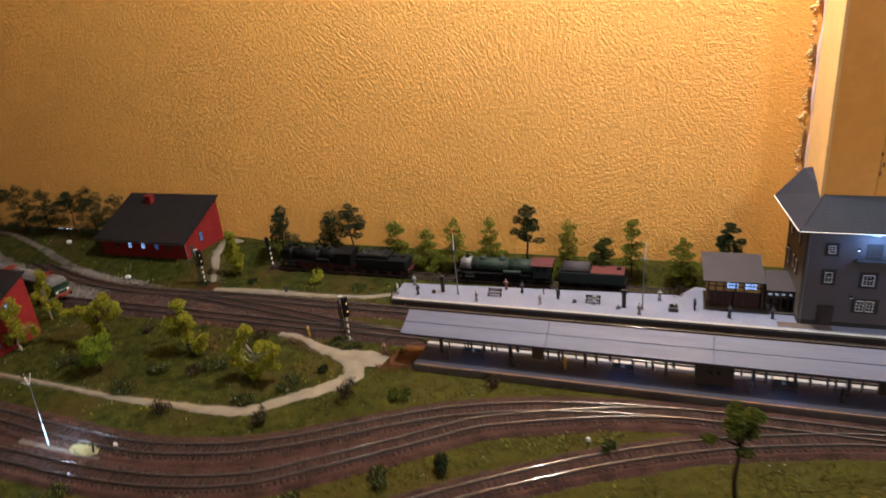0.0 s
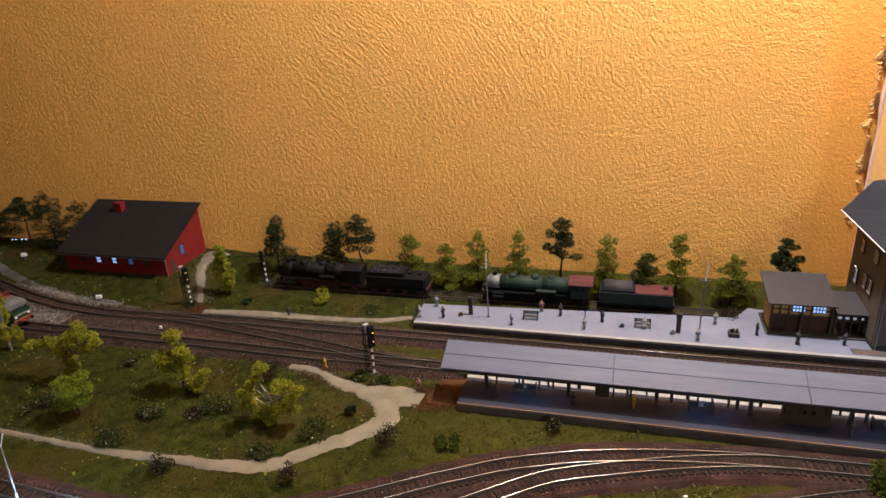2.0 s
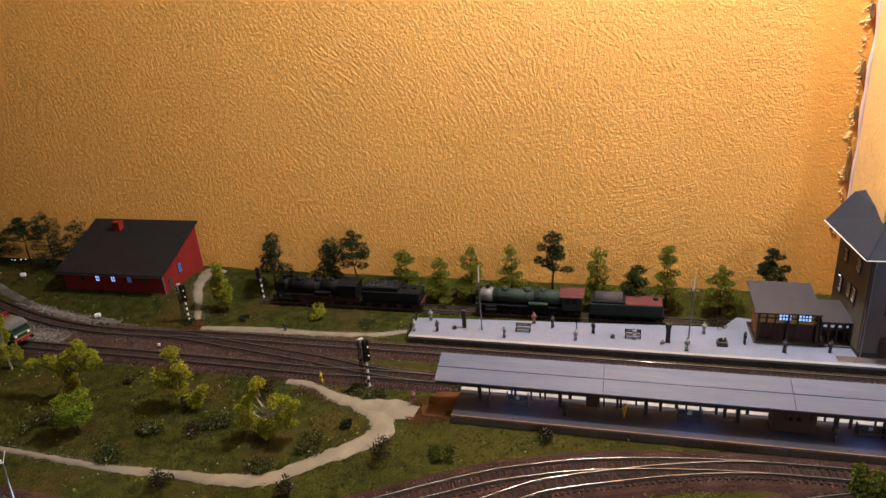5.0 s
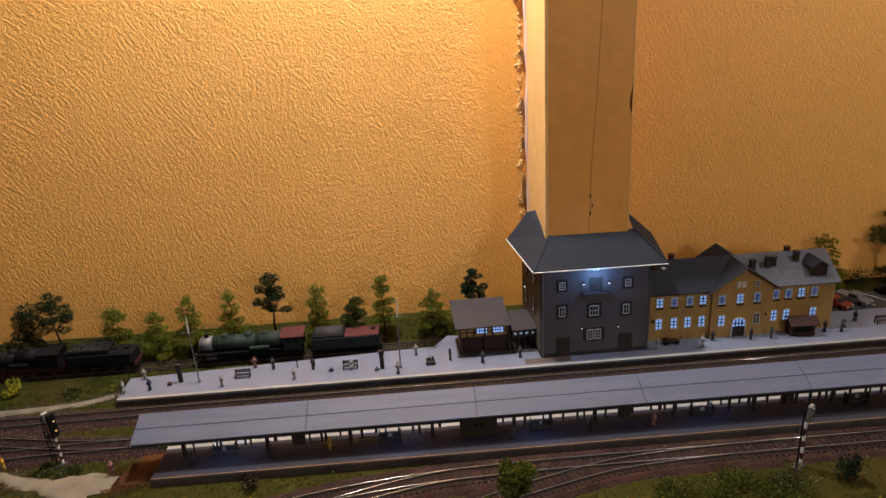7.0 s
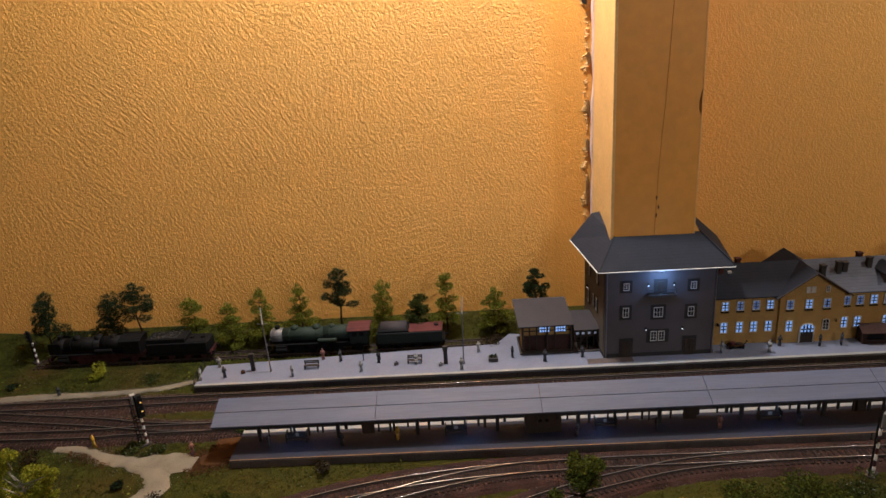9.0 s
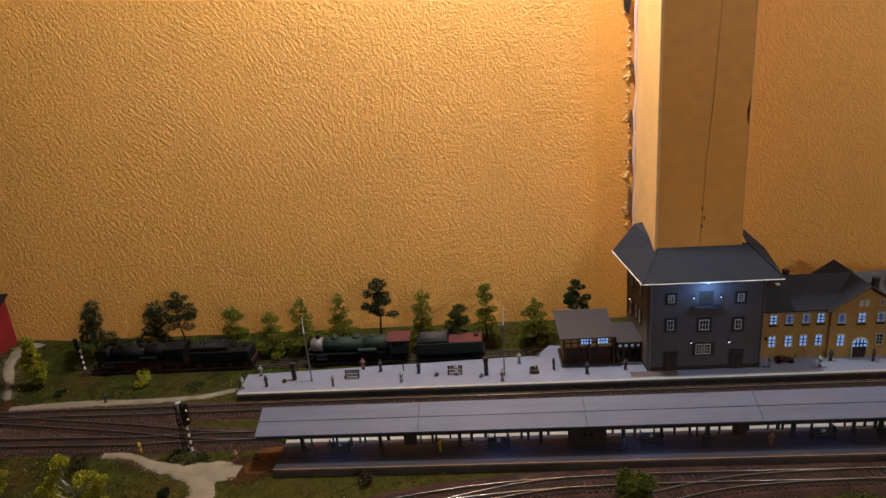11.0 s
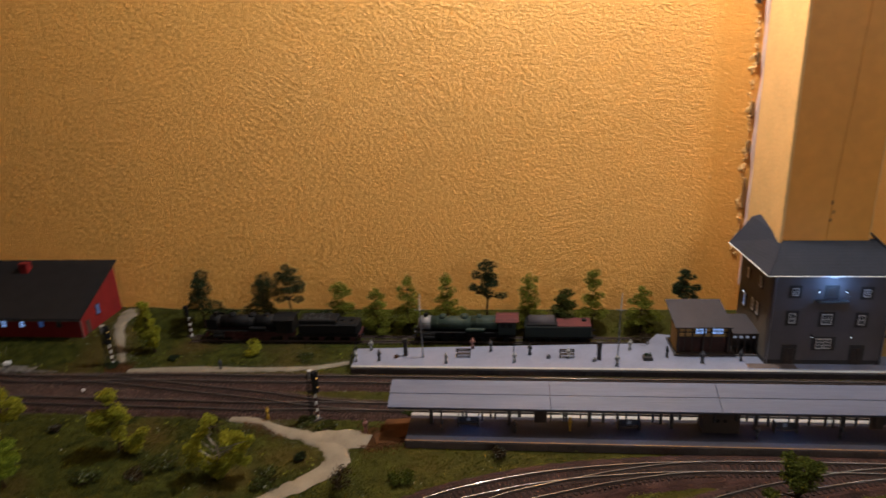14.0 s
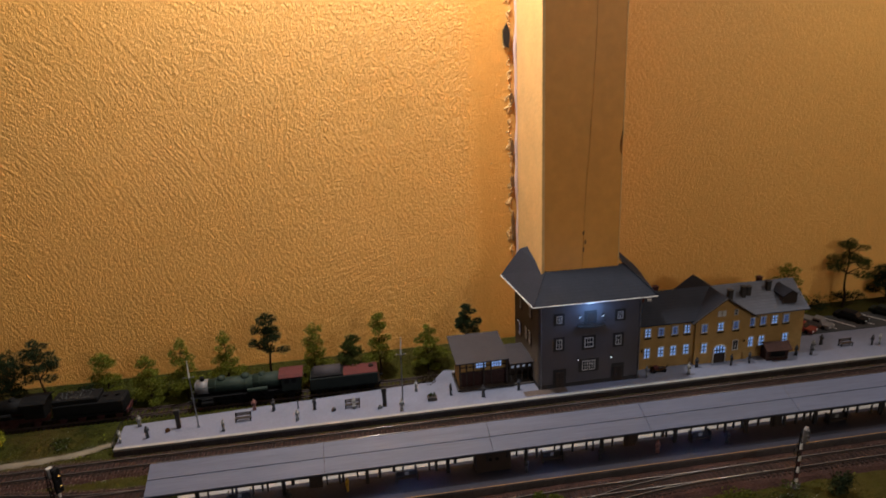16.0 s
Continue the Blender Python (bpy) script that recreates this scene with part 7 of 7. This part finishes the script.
BACK = [(-0.694, 0.975, 0.086, 0.044, "broad", "leaf_dark"), (-0.586, 0.968, 0.086, 0.044, "broad", "leaf_dark"), (-0.541, 0.965, 0.107, 0.048, "pine", "leaf_dark"),
        (-0.457, 0.970, 0.077, 0.038, "tuft", "leaf_green"), (-0.401, 0.968, 0.068, 0.040, "fir", "leaf_green"), (-0.350, 0.970, 0.086, 0.036, "fir", "leaf_green"),
        (-0.289, 0.970, 0.089, 0.037, "fir", "leaf_green"), (-0.226, 0.965, 0.113, 0.040, "pine", "leaf_dark"), (-0.162, 0.970, 0.089, 0.037, "fir", "leaf_green"),
        (-0.110, 0.968, 0.063, 0.036, "broad", "leaf_mid"), (-0.066, 0.972, 0.090, 0.038, "tuft", "leaf_green"), (0.008, 0.970, 0.068, 0.038, "fir", "leaf_green"), (0.070, 0.975, 0.087, 0.034, "pine", "leaf_dark")]
NAMES = {"leaf_dark": "dark green", "leaf_mid": "dull green", "leaf_lime": "bright lime-green", "leaf_green": "fresh green", "leaf_yellow": "yellow-green"}
SHAPE = {"fir": "conical model tree", "broad": "bushy model tree", "pine": "flat-crowned model pine", "open": "loose airy model tree", "tuft": "two-tufted model tree", "palm": "tall bare-stemmed model tree"}
for i, (x, y, h, w, st, m) in enumerate(BACK):
    tree(x, y, h, w, st, m, 10 + i, NAMES[m] + " " + SHAPE[st] + " on the bank before the wall")
for i, (x, h) in enumerate([(-1.70, 0.115), (-1.62, 0.110), (-1.545, 0.112), (-1.46, 0.105), (-1.38, 0.100), (-1.31, 0.092), (-1.235, 0.088), (-1.175, 0.100), (-1.105, 0.085)]):
    tree(x, 1.000, h, 0.055, "fir" if i % 3 else "pine", "leaf_dark", 60 + i, "dark green " + SHAPE["fir" if i % 3 else "pine"] + " in the far row by the wall")
tree(-0.742, 0.900, 0.086, 0.040, "open", "leaf_yellow", 31, "yellow-green bushy model tree beside the sandy path", lobes=[(-8, 80, 8), (-10, 70, 9), (-4, 64, 8), (-12, 54, 9), (0, 52, 9), (-17, 43, 9), (-3, 40, 11), (6, 34, 7), (-12, 29, 10), (2, 23, 9), (-6, 16, 8), (3, 12, 6)])
tree(-0.820, 0.645, 0.086, 0.076, "open", "leaf_yellow", 33, "loose yellow-green model tree with spreading arms on the meadow", "bark", lobes=[(13, 66, 10), (4, 50, 11), (3, 32, 10), (6, 16, 9), (-15, 52, 7), (-30, 50, 8), (-46, 47, 8), (28, 72, 10), (42, 67, 10), (50, 53, 9), (34, 48, 8), (20, 56, 8)])
tree(-0.748, 0.580, 0.047, 0.044, "broad", "leaf_lime", 34, "bright lime-green bushy model tree on the meadow")
tree(-0.655, 0.650, 0.082, 0.062, "open", "leaf_yellow", 35, "loose narrow yellow-green model tree in the middle of the meadow", "bark", lobes=[(4, 80, 7), (-3, 68, 11), (-10, 54, 13), (10, 60, 10), (-4, 42, 13), (-27, 32, 10), (-16, 30, 10), (8, 29, 12), (20, 15, 12), (35, 26, 9), (11, 9, 9), (16, 48, 8), (1, 74, 8)])
tree(-0.512, 0.610, 0.082, 0.070, "open", "leaf_yellow", 36, "loose forked yellow-green model tree near the path bend", "bark_pale", lobes=[(-3, 70, 10), (-8, 57, 7), (-22, 24, 12), (-8, 15, 13), (4, 9, 10), (-25, 38, 9), (15, 49, 11), (28, 42, 12), (40, 49, 8), (20, 27, 12), (30, 24, 8), (-18, 48, 6)])
tree(-0.925, 0.600, 0.080, 0.060, "open", "leaf_yellow", 37, "loose yellow-green model tree against the red house", "bark_pale")
tree(-0.965, 0.690, 0.085, 0.050, "open", "leaf_yellow", 38, "thin yellow-green model tree behind the red house", "bark_pale")
tree(0.063, 0.532, 0.088, 0.053, "palm", "leaf_fresh", 39, "tall bare-stemmed dull green model tree beside the branch track")
tree(0.630, 1.010, 0.082, 0.052, "fir", "leaf_green", 40, "fresh green conical model tree behind the station house")
tree(0.742, 1.010, 0.112, 0.062, "pine", "leaf_mid", 41, "dull green flat-crowned model pine behind the car park")
tree(0.825, 1.012, 0.060, 0.056, "broad", "leaf_dark", 42, "dark green bushy model tree behind the car park")
tree(0.93, 1.015, 0.10, 0.060, "fir", "leaf_dark", 43, "dark green conical model tree behind the car park")


def bush(x, y, h, w, mat, seed, label, twigs=True):
    z = ground_z(x, y)
    th = empty("bush", pose(x, y, z - 0.001), label, "bush", "model bushes")
    rnd = random.Random(seed)
    if twigs:
        bm = BM()
        for k in range(9):
            a = k * 2.4
            cyl(bm, (0, 0, 0), (math.cos(a) * w * rnd.uniform(0.2, 0.55), math.sin(a) * w * rnd.uniform(0.2, 0.5), h * rnd.uniform(0.6, 1.1)), 0.0005, 0.0002, 5)
        part("twig_mass", bm, "bark", th)
    blobs = [(rnd.uniform(-0.3, 0.3) * w, rnd.uniform(-0.3, 0.3) * w, h * rnd.uniform(0.3, 0.75), w * rnd.uniform(0.18, 0.30), w * rnd.uniform(0.18, 0.30), h * rnd.uniform(0.22, 0.32)) for k in range(6)]
    leaves("foliage", blobs, 420 if mat == "leaf_brown" else 850, 0.0013, mat, th, seed)
    if mat in ("leaf_mid", "leaf_brown") and h < 0.021:
        leaves("blossom", blobs, 80, 0.0008, "flower", th, seed + 500)


for i, (x, y, h, w, m, lab) in enumerate([
        (-0.374, 0.597, 0.024, 0.036, "leaf_brown", "brown twiggy bush beside the sandy path"), (-0.447, 0.527, 0.020, 0.026, "leaf_brown", "brown twiggy bush at the path edge"),
        (-0.585, 0.512, 0.020, 0.028, "leaf_brown", "brown twiggy bush at the path edge"), (-0.583, 0.897, 0.020, 0.034, "leaf_yellow", "bright yellow-green bush before the black steam engine"),
        (-0.205, 0.655, 0.011, 0.020, "leaf_brown", "thin brown bush at the foot of the canopy platform"), (-0.430, 0.640, 0.009, 0.016, "leaf_dark", "small dark bush inside the path bend"),
        (-0.670, 0.546, 0.018, 0.034, "leaf_mid", "dull green bush on the meadow"), (-0.590, 0.622, 0.011, 0.046, "leaf_mid", "low dull green flowering bush on the meadow"), (-0.808, 0.583, 0.013, 0.042, "leaf_mid", "low dull green flowering bush on the meadow"), (-0.606, 0.602, 0.012, 0.028, "leaf_brown", "low brown bush on the meadow"), (-0.495, 0.556, 0.010, 0.036, "leaf_mid", "low green flowering bush beside the footpath"), (-0.456, 0.604, 0.009, 0.040, "leaf_mid", "low green undergrowth on the meadow"), (-0.308, 0.611, 0.008, 0.030, "leaf_fresh", "pale green low bush before the canopy platform"),
        (-0.659, 0.592, 0.011, 0.036, "leaf_mid", "low dull green bush on the meadow"), (-0.560, 0.692, 0.022, 0.034, "leaf_brown", "dark twiggy bush near the tracks"),
        (-0.763, 0.688, 0.010, 0.018, "leaf_brown", "small brown bush near the tracks"), (-0.004, 0.932, 0.022, 0.044, "leaf_brown", "brown leafy bush behind the pale platform"),
        (-0.415, 0.706, 0.006, 0.030, "leaf_mid", "low green undergrowth by the signal"), (-0.445, 0.714, 0.006, 0.026, "leaf_mid", "low green undergrowth by the signal"),
        (-0.320, 0.742, 0.007, 0.020, "leaf_mid", "low green undergrowth by the canopy end"), (-0.788, 0.851, 0.006, 0.026, "leaf_dark", "dark undergrowth at the signal foot"),
        (-0.700, 0.875, 0.007, 0.018, "leaf_dark", "small dark bush before the back path"), (-0.055, 0.566, 0.018, 0.018, "leaf_mid", "dull green bush in the flower strip"),
        (0.235, 0.590, 0.013, 0.050, "leaf_fresh", "green bush beside the front track"), (0.268, 0.575, 0.015, 0.050, "leaf_fresh", "bright green bush beside the front track"), (0.300, 0.594, 0.014, 0.056, "leaf_fresh", "green bush beside the front track"),
        (0.350, 0.594, 0.015, 0.054, "leaf_mid", "green bush at the foot of the signal"), (0.330, 0.568, 0.014, 0.050, "leaf_fresh", "bright green bush beside the front track"), (0.408, 0.594, 0.034, 0.030, "leaf_dark", "dark upright bush beside the front track"),
        (-0.500, 0.880, 0.006, 0.030, "leaf_mid", "low green undergrowth before the steam engine"), (-0.215, 0.500, 0.020, 0.020, "leaf_dark", "dark upright bush between the front tracks"),
        (-0.270, 0.470, 0.014, 0.030, "leaf_mid", "green bush between the front tracks"), (-0.34, 0.42, 0.014, 0.030, "leaf_mid", "green bush at the layout front"), (-0.45, 0.385, 0.012, 0.030, "leaf_brown", "brown bush at the layout front"),
        (-0.60, 0.365, 0.012, 0.036, "leaf_mid", "green bush at the layout front"), (-0.66, 0.99, 0.016, 0.05, "leaf_dark", "dark bush on the bank"), (-0.50, 0.995, 0.014, 0.03, "leaf_dark", "dark bush on the bank"),
        (0.60, 1.015, 0.030, 0.05, "leaf_dark", "dark bush behind the station house"), (0.68, 1.018, 0.026, 0.07, "leaf_dark", "dark hedge bush behind the car park"), (0.76, 1.018, 0.026, 0.07, "leaf_dark", "dark hedge bush behind the car park"), (0.86, 1.018, 0.028, 0.07, "leaf_dark", "dark hedge bush behind the car park")]):
    bush(x, y, h, w, m, 200 + i, lab)

# keep the grass off tracks, paths, platforms and houses
KEEP = []
for pts in (TRACK_P1, TRACK_P2, TRACK_X, TRACK_SIDING, NEAR_OUTER, NEAR_INNER, NEAR_BRANCH):
    KEEP += [(x, y, 0.027) for x, y, a in spline(pts, 0.012)]
for pts, r in (([(-0.545, 0.720), (-0.51, 0.717), (-0.470, 0.698), (-0.43, 0.684), (-0.397, 0.664), (-0.388, 0.636), (-0.415, 0.601), (-0.440, 0.580), (-0.475, 0.548), (-0.515, 0.5365), (-0.59, 0.533), (-0.75, 0.533), (-0.98, 0.525)], 0.010), ([(-0.33, 0.685), (-0.41, 0.685)], 0.022), ([(-0.425, 0.870), (-0.56, 0.8465), (-0.752, 0.838)], 0.008), ([(-0.775, 0.862), (-0.825, 0.945), (-0.835, 1.022)], 0.009)):
    KEEP += [(x, y, r) for x, y, a in spline(pts, 0.006)]
KEEP = np.array(KEEP)
RECT = [(-0.42, 1.33, 0.836, 0.955), (-0.35, 1.33, 0.668, 0.735), (0.02, 1.33, 0.835, 1.03), (-1.085, -0.86, 0.905, 1.03), (-1.18, -0.935, 0.52, 0.655), (0.595, 1.33, 0.92, 1.01)]


def free(p):
    ok = np.ones(len(p), bool)
    for i in range(0, len(p), 2000):
        q = p[i:i + 2000]
        d = np.sqrt(((q[:, None, :] - KEEP[None, :, :2]) ** 2).sum(2)) - KEEP[None, :, 2]
        ok[i:i + 2000] &= d.min(1) > 0
    for x0, x1, y0, y1 in RECT:
        ok &= ~((p[:, 0] > x0) & (p[:, 0] < x1) & (p[:, 1] > y0) & (p[:, 1] < y1))
    return p[ok]


def scatter_grass():
    rng = np.random.default_rng(8)
    p = np.stack([rng.uniform(-1.5, 0.95, 130000), rng.uniform(0.33, 1.03, 130000)], 1)
    keep = np.array([noise.noise((x * 22, y * 22, 5)) + 0.5 * noise.noise((x * 70, y * 70, 1)) for x, y in p]) > rng.uniform(-0.9, 0.55, len(p))
    p = free(p[keep])
    n = len(p)
    z = np.array([ground_z(x, y) for x, y in p])
    verts, faces = [], []
    h = rng.uniform(0.0004, 0.0015, n); a = rng.uniform(0, math.tau, n)
    for k in range(3):
        b = a + k * 2.1
        w = 0.0006
        base = np.stack([p[:, 0], p[:, 1], z - 0.0012], 1)
        dx = np.stack([np.cos(b) * w, np.sin(b) * w, np.zeros(n)], 1)
        lean = np.stack([np.cos(b + 1.3) * h * 1.2, np.sin(b + 1.3) * h * 1.2, h + 0.0012], 1)
        verts += [base - dx, base + dx, base + lean]
    v = np.stack(verts, 1).reshape(-1, 3)
    f = np.arange(n * 9).reshape(-1, 3)
    me = bpy.data.meshes.new("grass_tufts"); me.from_pydata(v.tolist(), [], f.tolist()); me.materials.append(MAT["tuft"])
    tagged(new("grass", me), "short olive-green static grass tufts over the model meadow", "grass", kind="stuff")
    # small pale flowers and low herbs in patches
    for key, seed, cnt, zone in (("flower", 2, 1500, None), ("leaf_green", 3, 2600, None), ("herb_pale", 6, 1500, (-0.19, -0.02, 0.545, 0.60))):
        rng = np.random.default_rng(seed)
        z0 = zone or (-1.3, 0.5, 0.36, 1.0)
        q = np.stack([rng.uniform(z0[0], z0[1], cnt * (6 if not zone else 1)), rng.uniform(z0[2], z0[3], cnt * (6 if not zone else 1))], 1)
        m = np.array([noise.noise((x * 30, y * 30, seed)) for x, y in q]) > (0.25 if not zone else -0.1)
        q = free(q[m])[:cnt]
        if not len(q):
            continue
        k = len(q)
        c = np.stack([q[:, 0], q[:, 1], np.array([ground_z(x, y) for x, y in q]) + rng.uniform(0.0008, 0.0036, k)], 1)
        u = rng.normal(size=(k, 3)); u /= np.linalg.norm(u, axis=1)[:, None]
        w = np.cross(u, rng.normal(size=(k, 3))); w /= np.linalg.norm(w, axis=1)[:, None]
        s = (0.00075 if key == "flower" else 0.0011 if key == "herb_pale" else 0.0014) * rng.uniform(0.6, 1.4, k)[:, None]
        v = np.stack([c + u * s, c + w * s, c - u * s, c - w * s], 1).reshape(-1, 3)
        me = bpy.data.meshes.new("herbs"); me.from_pydata(v.tolist(), [], np.arange(k * 4).reshape(-1, 4).tolist()); me.materials.append(MAT[key])
        tagged(new("wild_flowers" if key == "flower" else "herbs", me), ("tiny pale blossoms dotted over the grass" if key == "flower" else "low green herbs in patches over the meadow" if key == "leaf_green" else "yellow-green flowering strip between the front tracks"), "flowers" if key == "flower" else "herbs", kind="stuff")


scatter_grass()


def scatter_stones():
    rng = np.random.default_rng(21)
    out = []
    for pts, n in ((NEAR_OUTER, 15000), (NEAR_INNER, 12000), (NEAR_BRANCH, 9000), (TRACK_P1, 20000), (TRACK_P2, 18000), (TRACK_X, 5000), ([(-0.60, 0.777), (-0.97, 0.778)], 7000)):
        line = np.array([l for l in spline(pts, 0.004) if -1.2 < l[0] < 0.7])
        i = rng.integers(0, len(line), n)
        o = rng.uniform(-0.026, 0.026, n)
        x, y = line[i, 0] - np.sin(line[i, 2]) * o, line[i, 1] + np.cos(line[i, 2]) * o
        z = G + 0.0021 - np.clip(np.abs(o) - 0.017, 0, 1) * 0.35
        out.append(np.stack([x, y, z], 1))
    c = np.concatenate(out)
    k = len(c)
    t = np.array([(1, 1, 1), (1, -1, -1), (-1, 1, -1), (-1, -1, 1)]) * 0.6
    s = rng.uniform(0.0004, 0.0013, k)
    rot = rng.normal(size=(k, 3, 3))
    rot, _ = np.linalg.qr(rot)
    v = (c[:, None, :] + np.einsum("kij,vj->kvi", rot, t) * s[:, None, None]).reshape(-1, 3)
    f = (np.arange(k)[:, None, None] * 4 + np.array([(0, 1, 2), (0, 3, 1), (0, 2, 3), (1, 3, 2)])[None]).reshape(-1, 3)
    me = bpy.data.meshes.new("ballast_stones"); me.from_pydata(v.tolist(), [], f.tolist()); me.materials.append(MAT["stone_bits"])
    tagged(new("ballast", me), "loose brown ballast stones along the model tracks", "ballast", kind="stuff")


def scatter_gravel():
    """Pale chippings on the gravel strips at the far left."""
    rng = np.random.default_rng(31)
    out = []
    for pts, half, n in (([(-0.90, 0.835), (-0.96, 0.838), (-1.06, 0.858), (-1.16, 0.889), (-1.29, 0.937), (-1.42, 0.984)], 0.008, 4200), ([(-0.95, 0.778), (-1.05, 0.788), (-1.16, 0.816), (-1.28, 0.858), (-1.42, 0.898)], 0.019, 9000)):
        line = np.array(spline(pts, 0.004))
        i = rng.integers(0, len(line), n)
        o = rng.normal(0, half * 0.6, n)
        out.append(np.stack([line[i, 0] - np.sin(line[i, 2]) * o, line[i, 1] + np.cos(line[i, 2]) * o, np.full(n, G + 0.0022)], 1))
    c = np.concatenate(out)
    k = len(c)
    t = np.array([(1, 1, 1), (1, -1, -1), (-1, 1, -1), (-1, -1, 1)]) * 0.6
    s = rng.uniform(0.0005, 0.0017, k)
    rot, _ = np.linalg.qr(rng.normal(size=(k, 3, 3)))
    v = (c[:, None, :] + np.einsum("kij,vj->kvi", rot, t) * s[:, None, None]).reshape(-1, 3)
    f = (np.arange(k)[:, None, None] * 4 + np.array([(0, 1, 2), (0, 3, 1), (0, 2, 3), (1, 3, 2)])[None]).reshape(-1, 3)
    me = bpy.data.meshes.new("gravel_chips"); me.from_pydata(v.tolist(), [], f.tolist()); me.materials.append(MAT["chips"])
    tagged(new("gravel", me), "pale grey loose chippings between the diverging tracks", "gravel", kind="stuff")


def scatter_grains(name, label, mat, spots, seed, small, large):
    """Loose grains that fray the edge of a path: (line, spread, count)."""
    rng = np.random.default_rng(seed)
    out = []
    for pts, spread, n in spots:
        line = np.array(spline(pts, 0.003))
        i = rng.integers(0, len(line), n)
        o = rng.normal(0, spread, n)
        x, y = line[i, 0] - np.sin(line[i, 2]) * o + rng.normal(0, spread * 0.3, n), line[i, 1] + np.cos(line[i, 2]) * o
        out.append(np.stack([x, y, np.array([ground_z(a, b) for a, b in zip(x, y)]) + 0.0004], 1))
    c = np.concatenate(out)
    k = len(c)
    t = np.array([(1, 1, 1), (1, -1, -1), (-1, 1, -1), (-1, -1, 1)]) * 0.6
    s = rng.uniform(small, large, k)
    rot, _ = np.linalg.qr(rng.normal(size=(k, 3, 3)))
    v = (c[:, None, :] + np.einsum("kij,vj->kvi", rot, t) * s[:, None, None]).reshape(-1, 3)
    f = (np.arange(k)[:, None, None] * 4 + np.array([(0, 1, 2), (0, 3, 1), (0, 2, 3), (1, 3, 2)])[None]).reshape(-1, 3)
    me = bpy.data.meshes.new(name); me.from_pydata(v.tolist(), [], f.tolist()); me.materials.append(MAT[mat])
    tagged(new(name, me), label, "ground cover", kind="stuff")


scatter_grains("sand_grains", "loose pale sand grains fraying the footpath edges", "sand", [([(-0.545, 0.720), (-0.51, 0.717), (-0.470, 0.698), (-0.43, 0.684), (-0.397, 0.664), (-0.388, 0.636)], 0.0075, 2600), ([(-0.388, 0.636), (-0.415, 0.601), (-0.440, 0.580), (-0.475, 0.548), (-0.515, 0.5365), (-0.59, 0.533), (-0.75, 0.533), (-0.90, 0.537)], 0.0040, 3600), ([(-0.425, 0.870), (-0.48, 0.853), (-0.56, 0.8465), (-0.64, 0.8455), (-0.752, 0.838)], 0.0055, 3200), ([(-0.775, 0.862), (-0.800, 0.900), (-0.825, 0.945), (-0.838, 0.985), (-0.835, 1.022)], 0.007, 2400)], 51, 0.0003, 0.0007)
scatter_grains("earth_crumbs", "rusty brown loose earth at the platform end", "rust_sand", [([(-0.300, 0.702), (-0.335, 0.690), (-0.365, 0.678)], 0.012, 5200), ([(-0.755, 0.842), (-0.79, 0.850)], 0.008, 1600), ([(-0.52, 0.715), (-0.46, 0.692)], 0.009, 900)], 52, 0.0004, 0.0011)
add("chips", "pale_chippings", (0.26, 0.24, 0.22), rough=0.95, spread=0.4, scale=200, bump=0, per_island=0.7)
scatter_gravel()
add("stone_bits", "ballast_stone", (0.135, 0.084, 0.066), rough=0.95, spread=0.5, scale=200, bump=0, per_island=0.85)
scatter_stones()
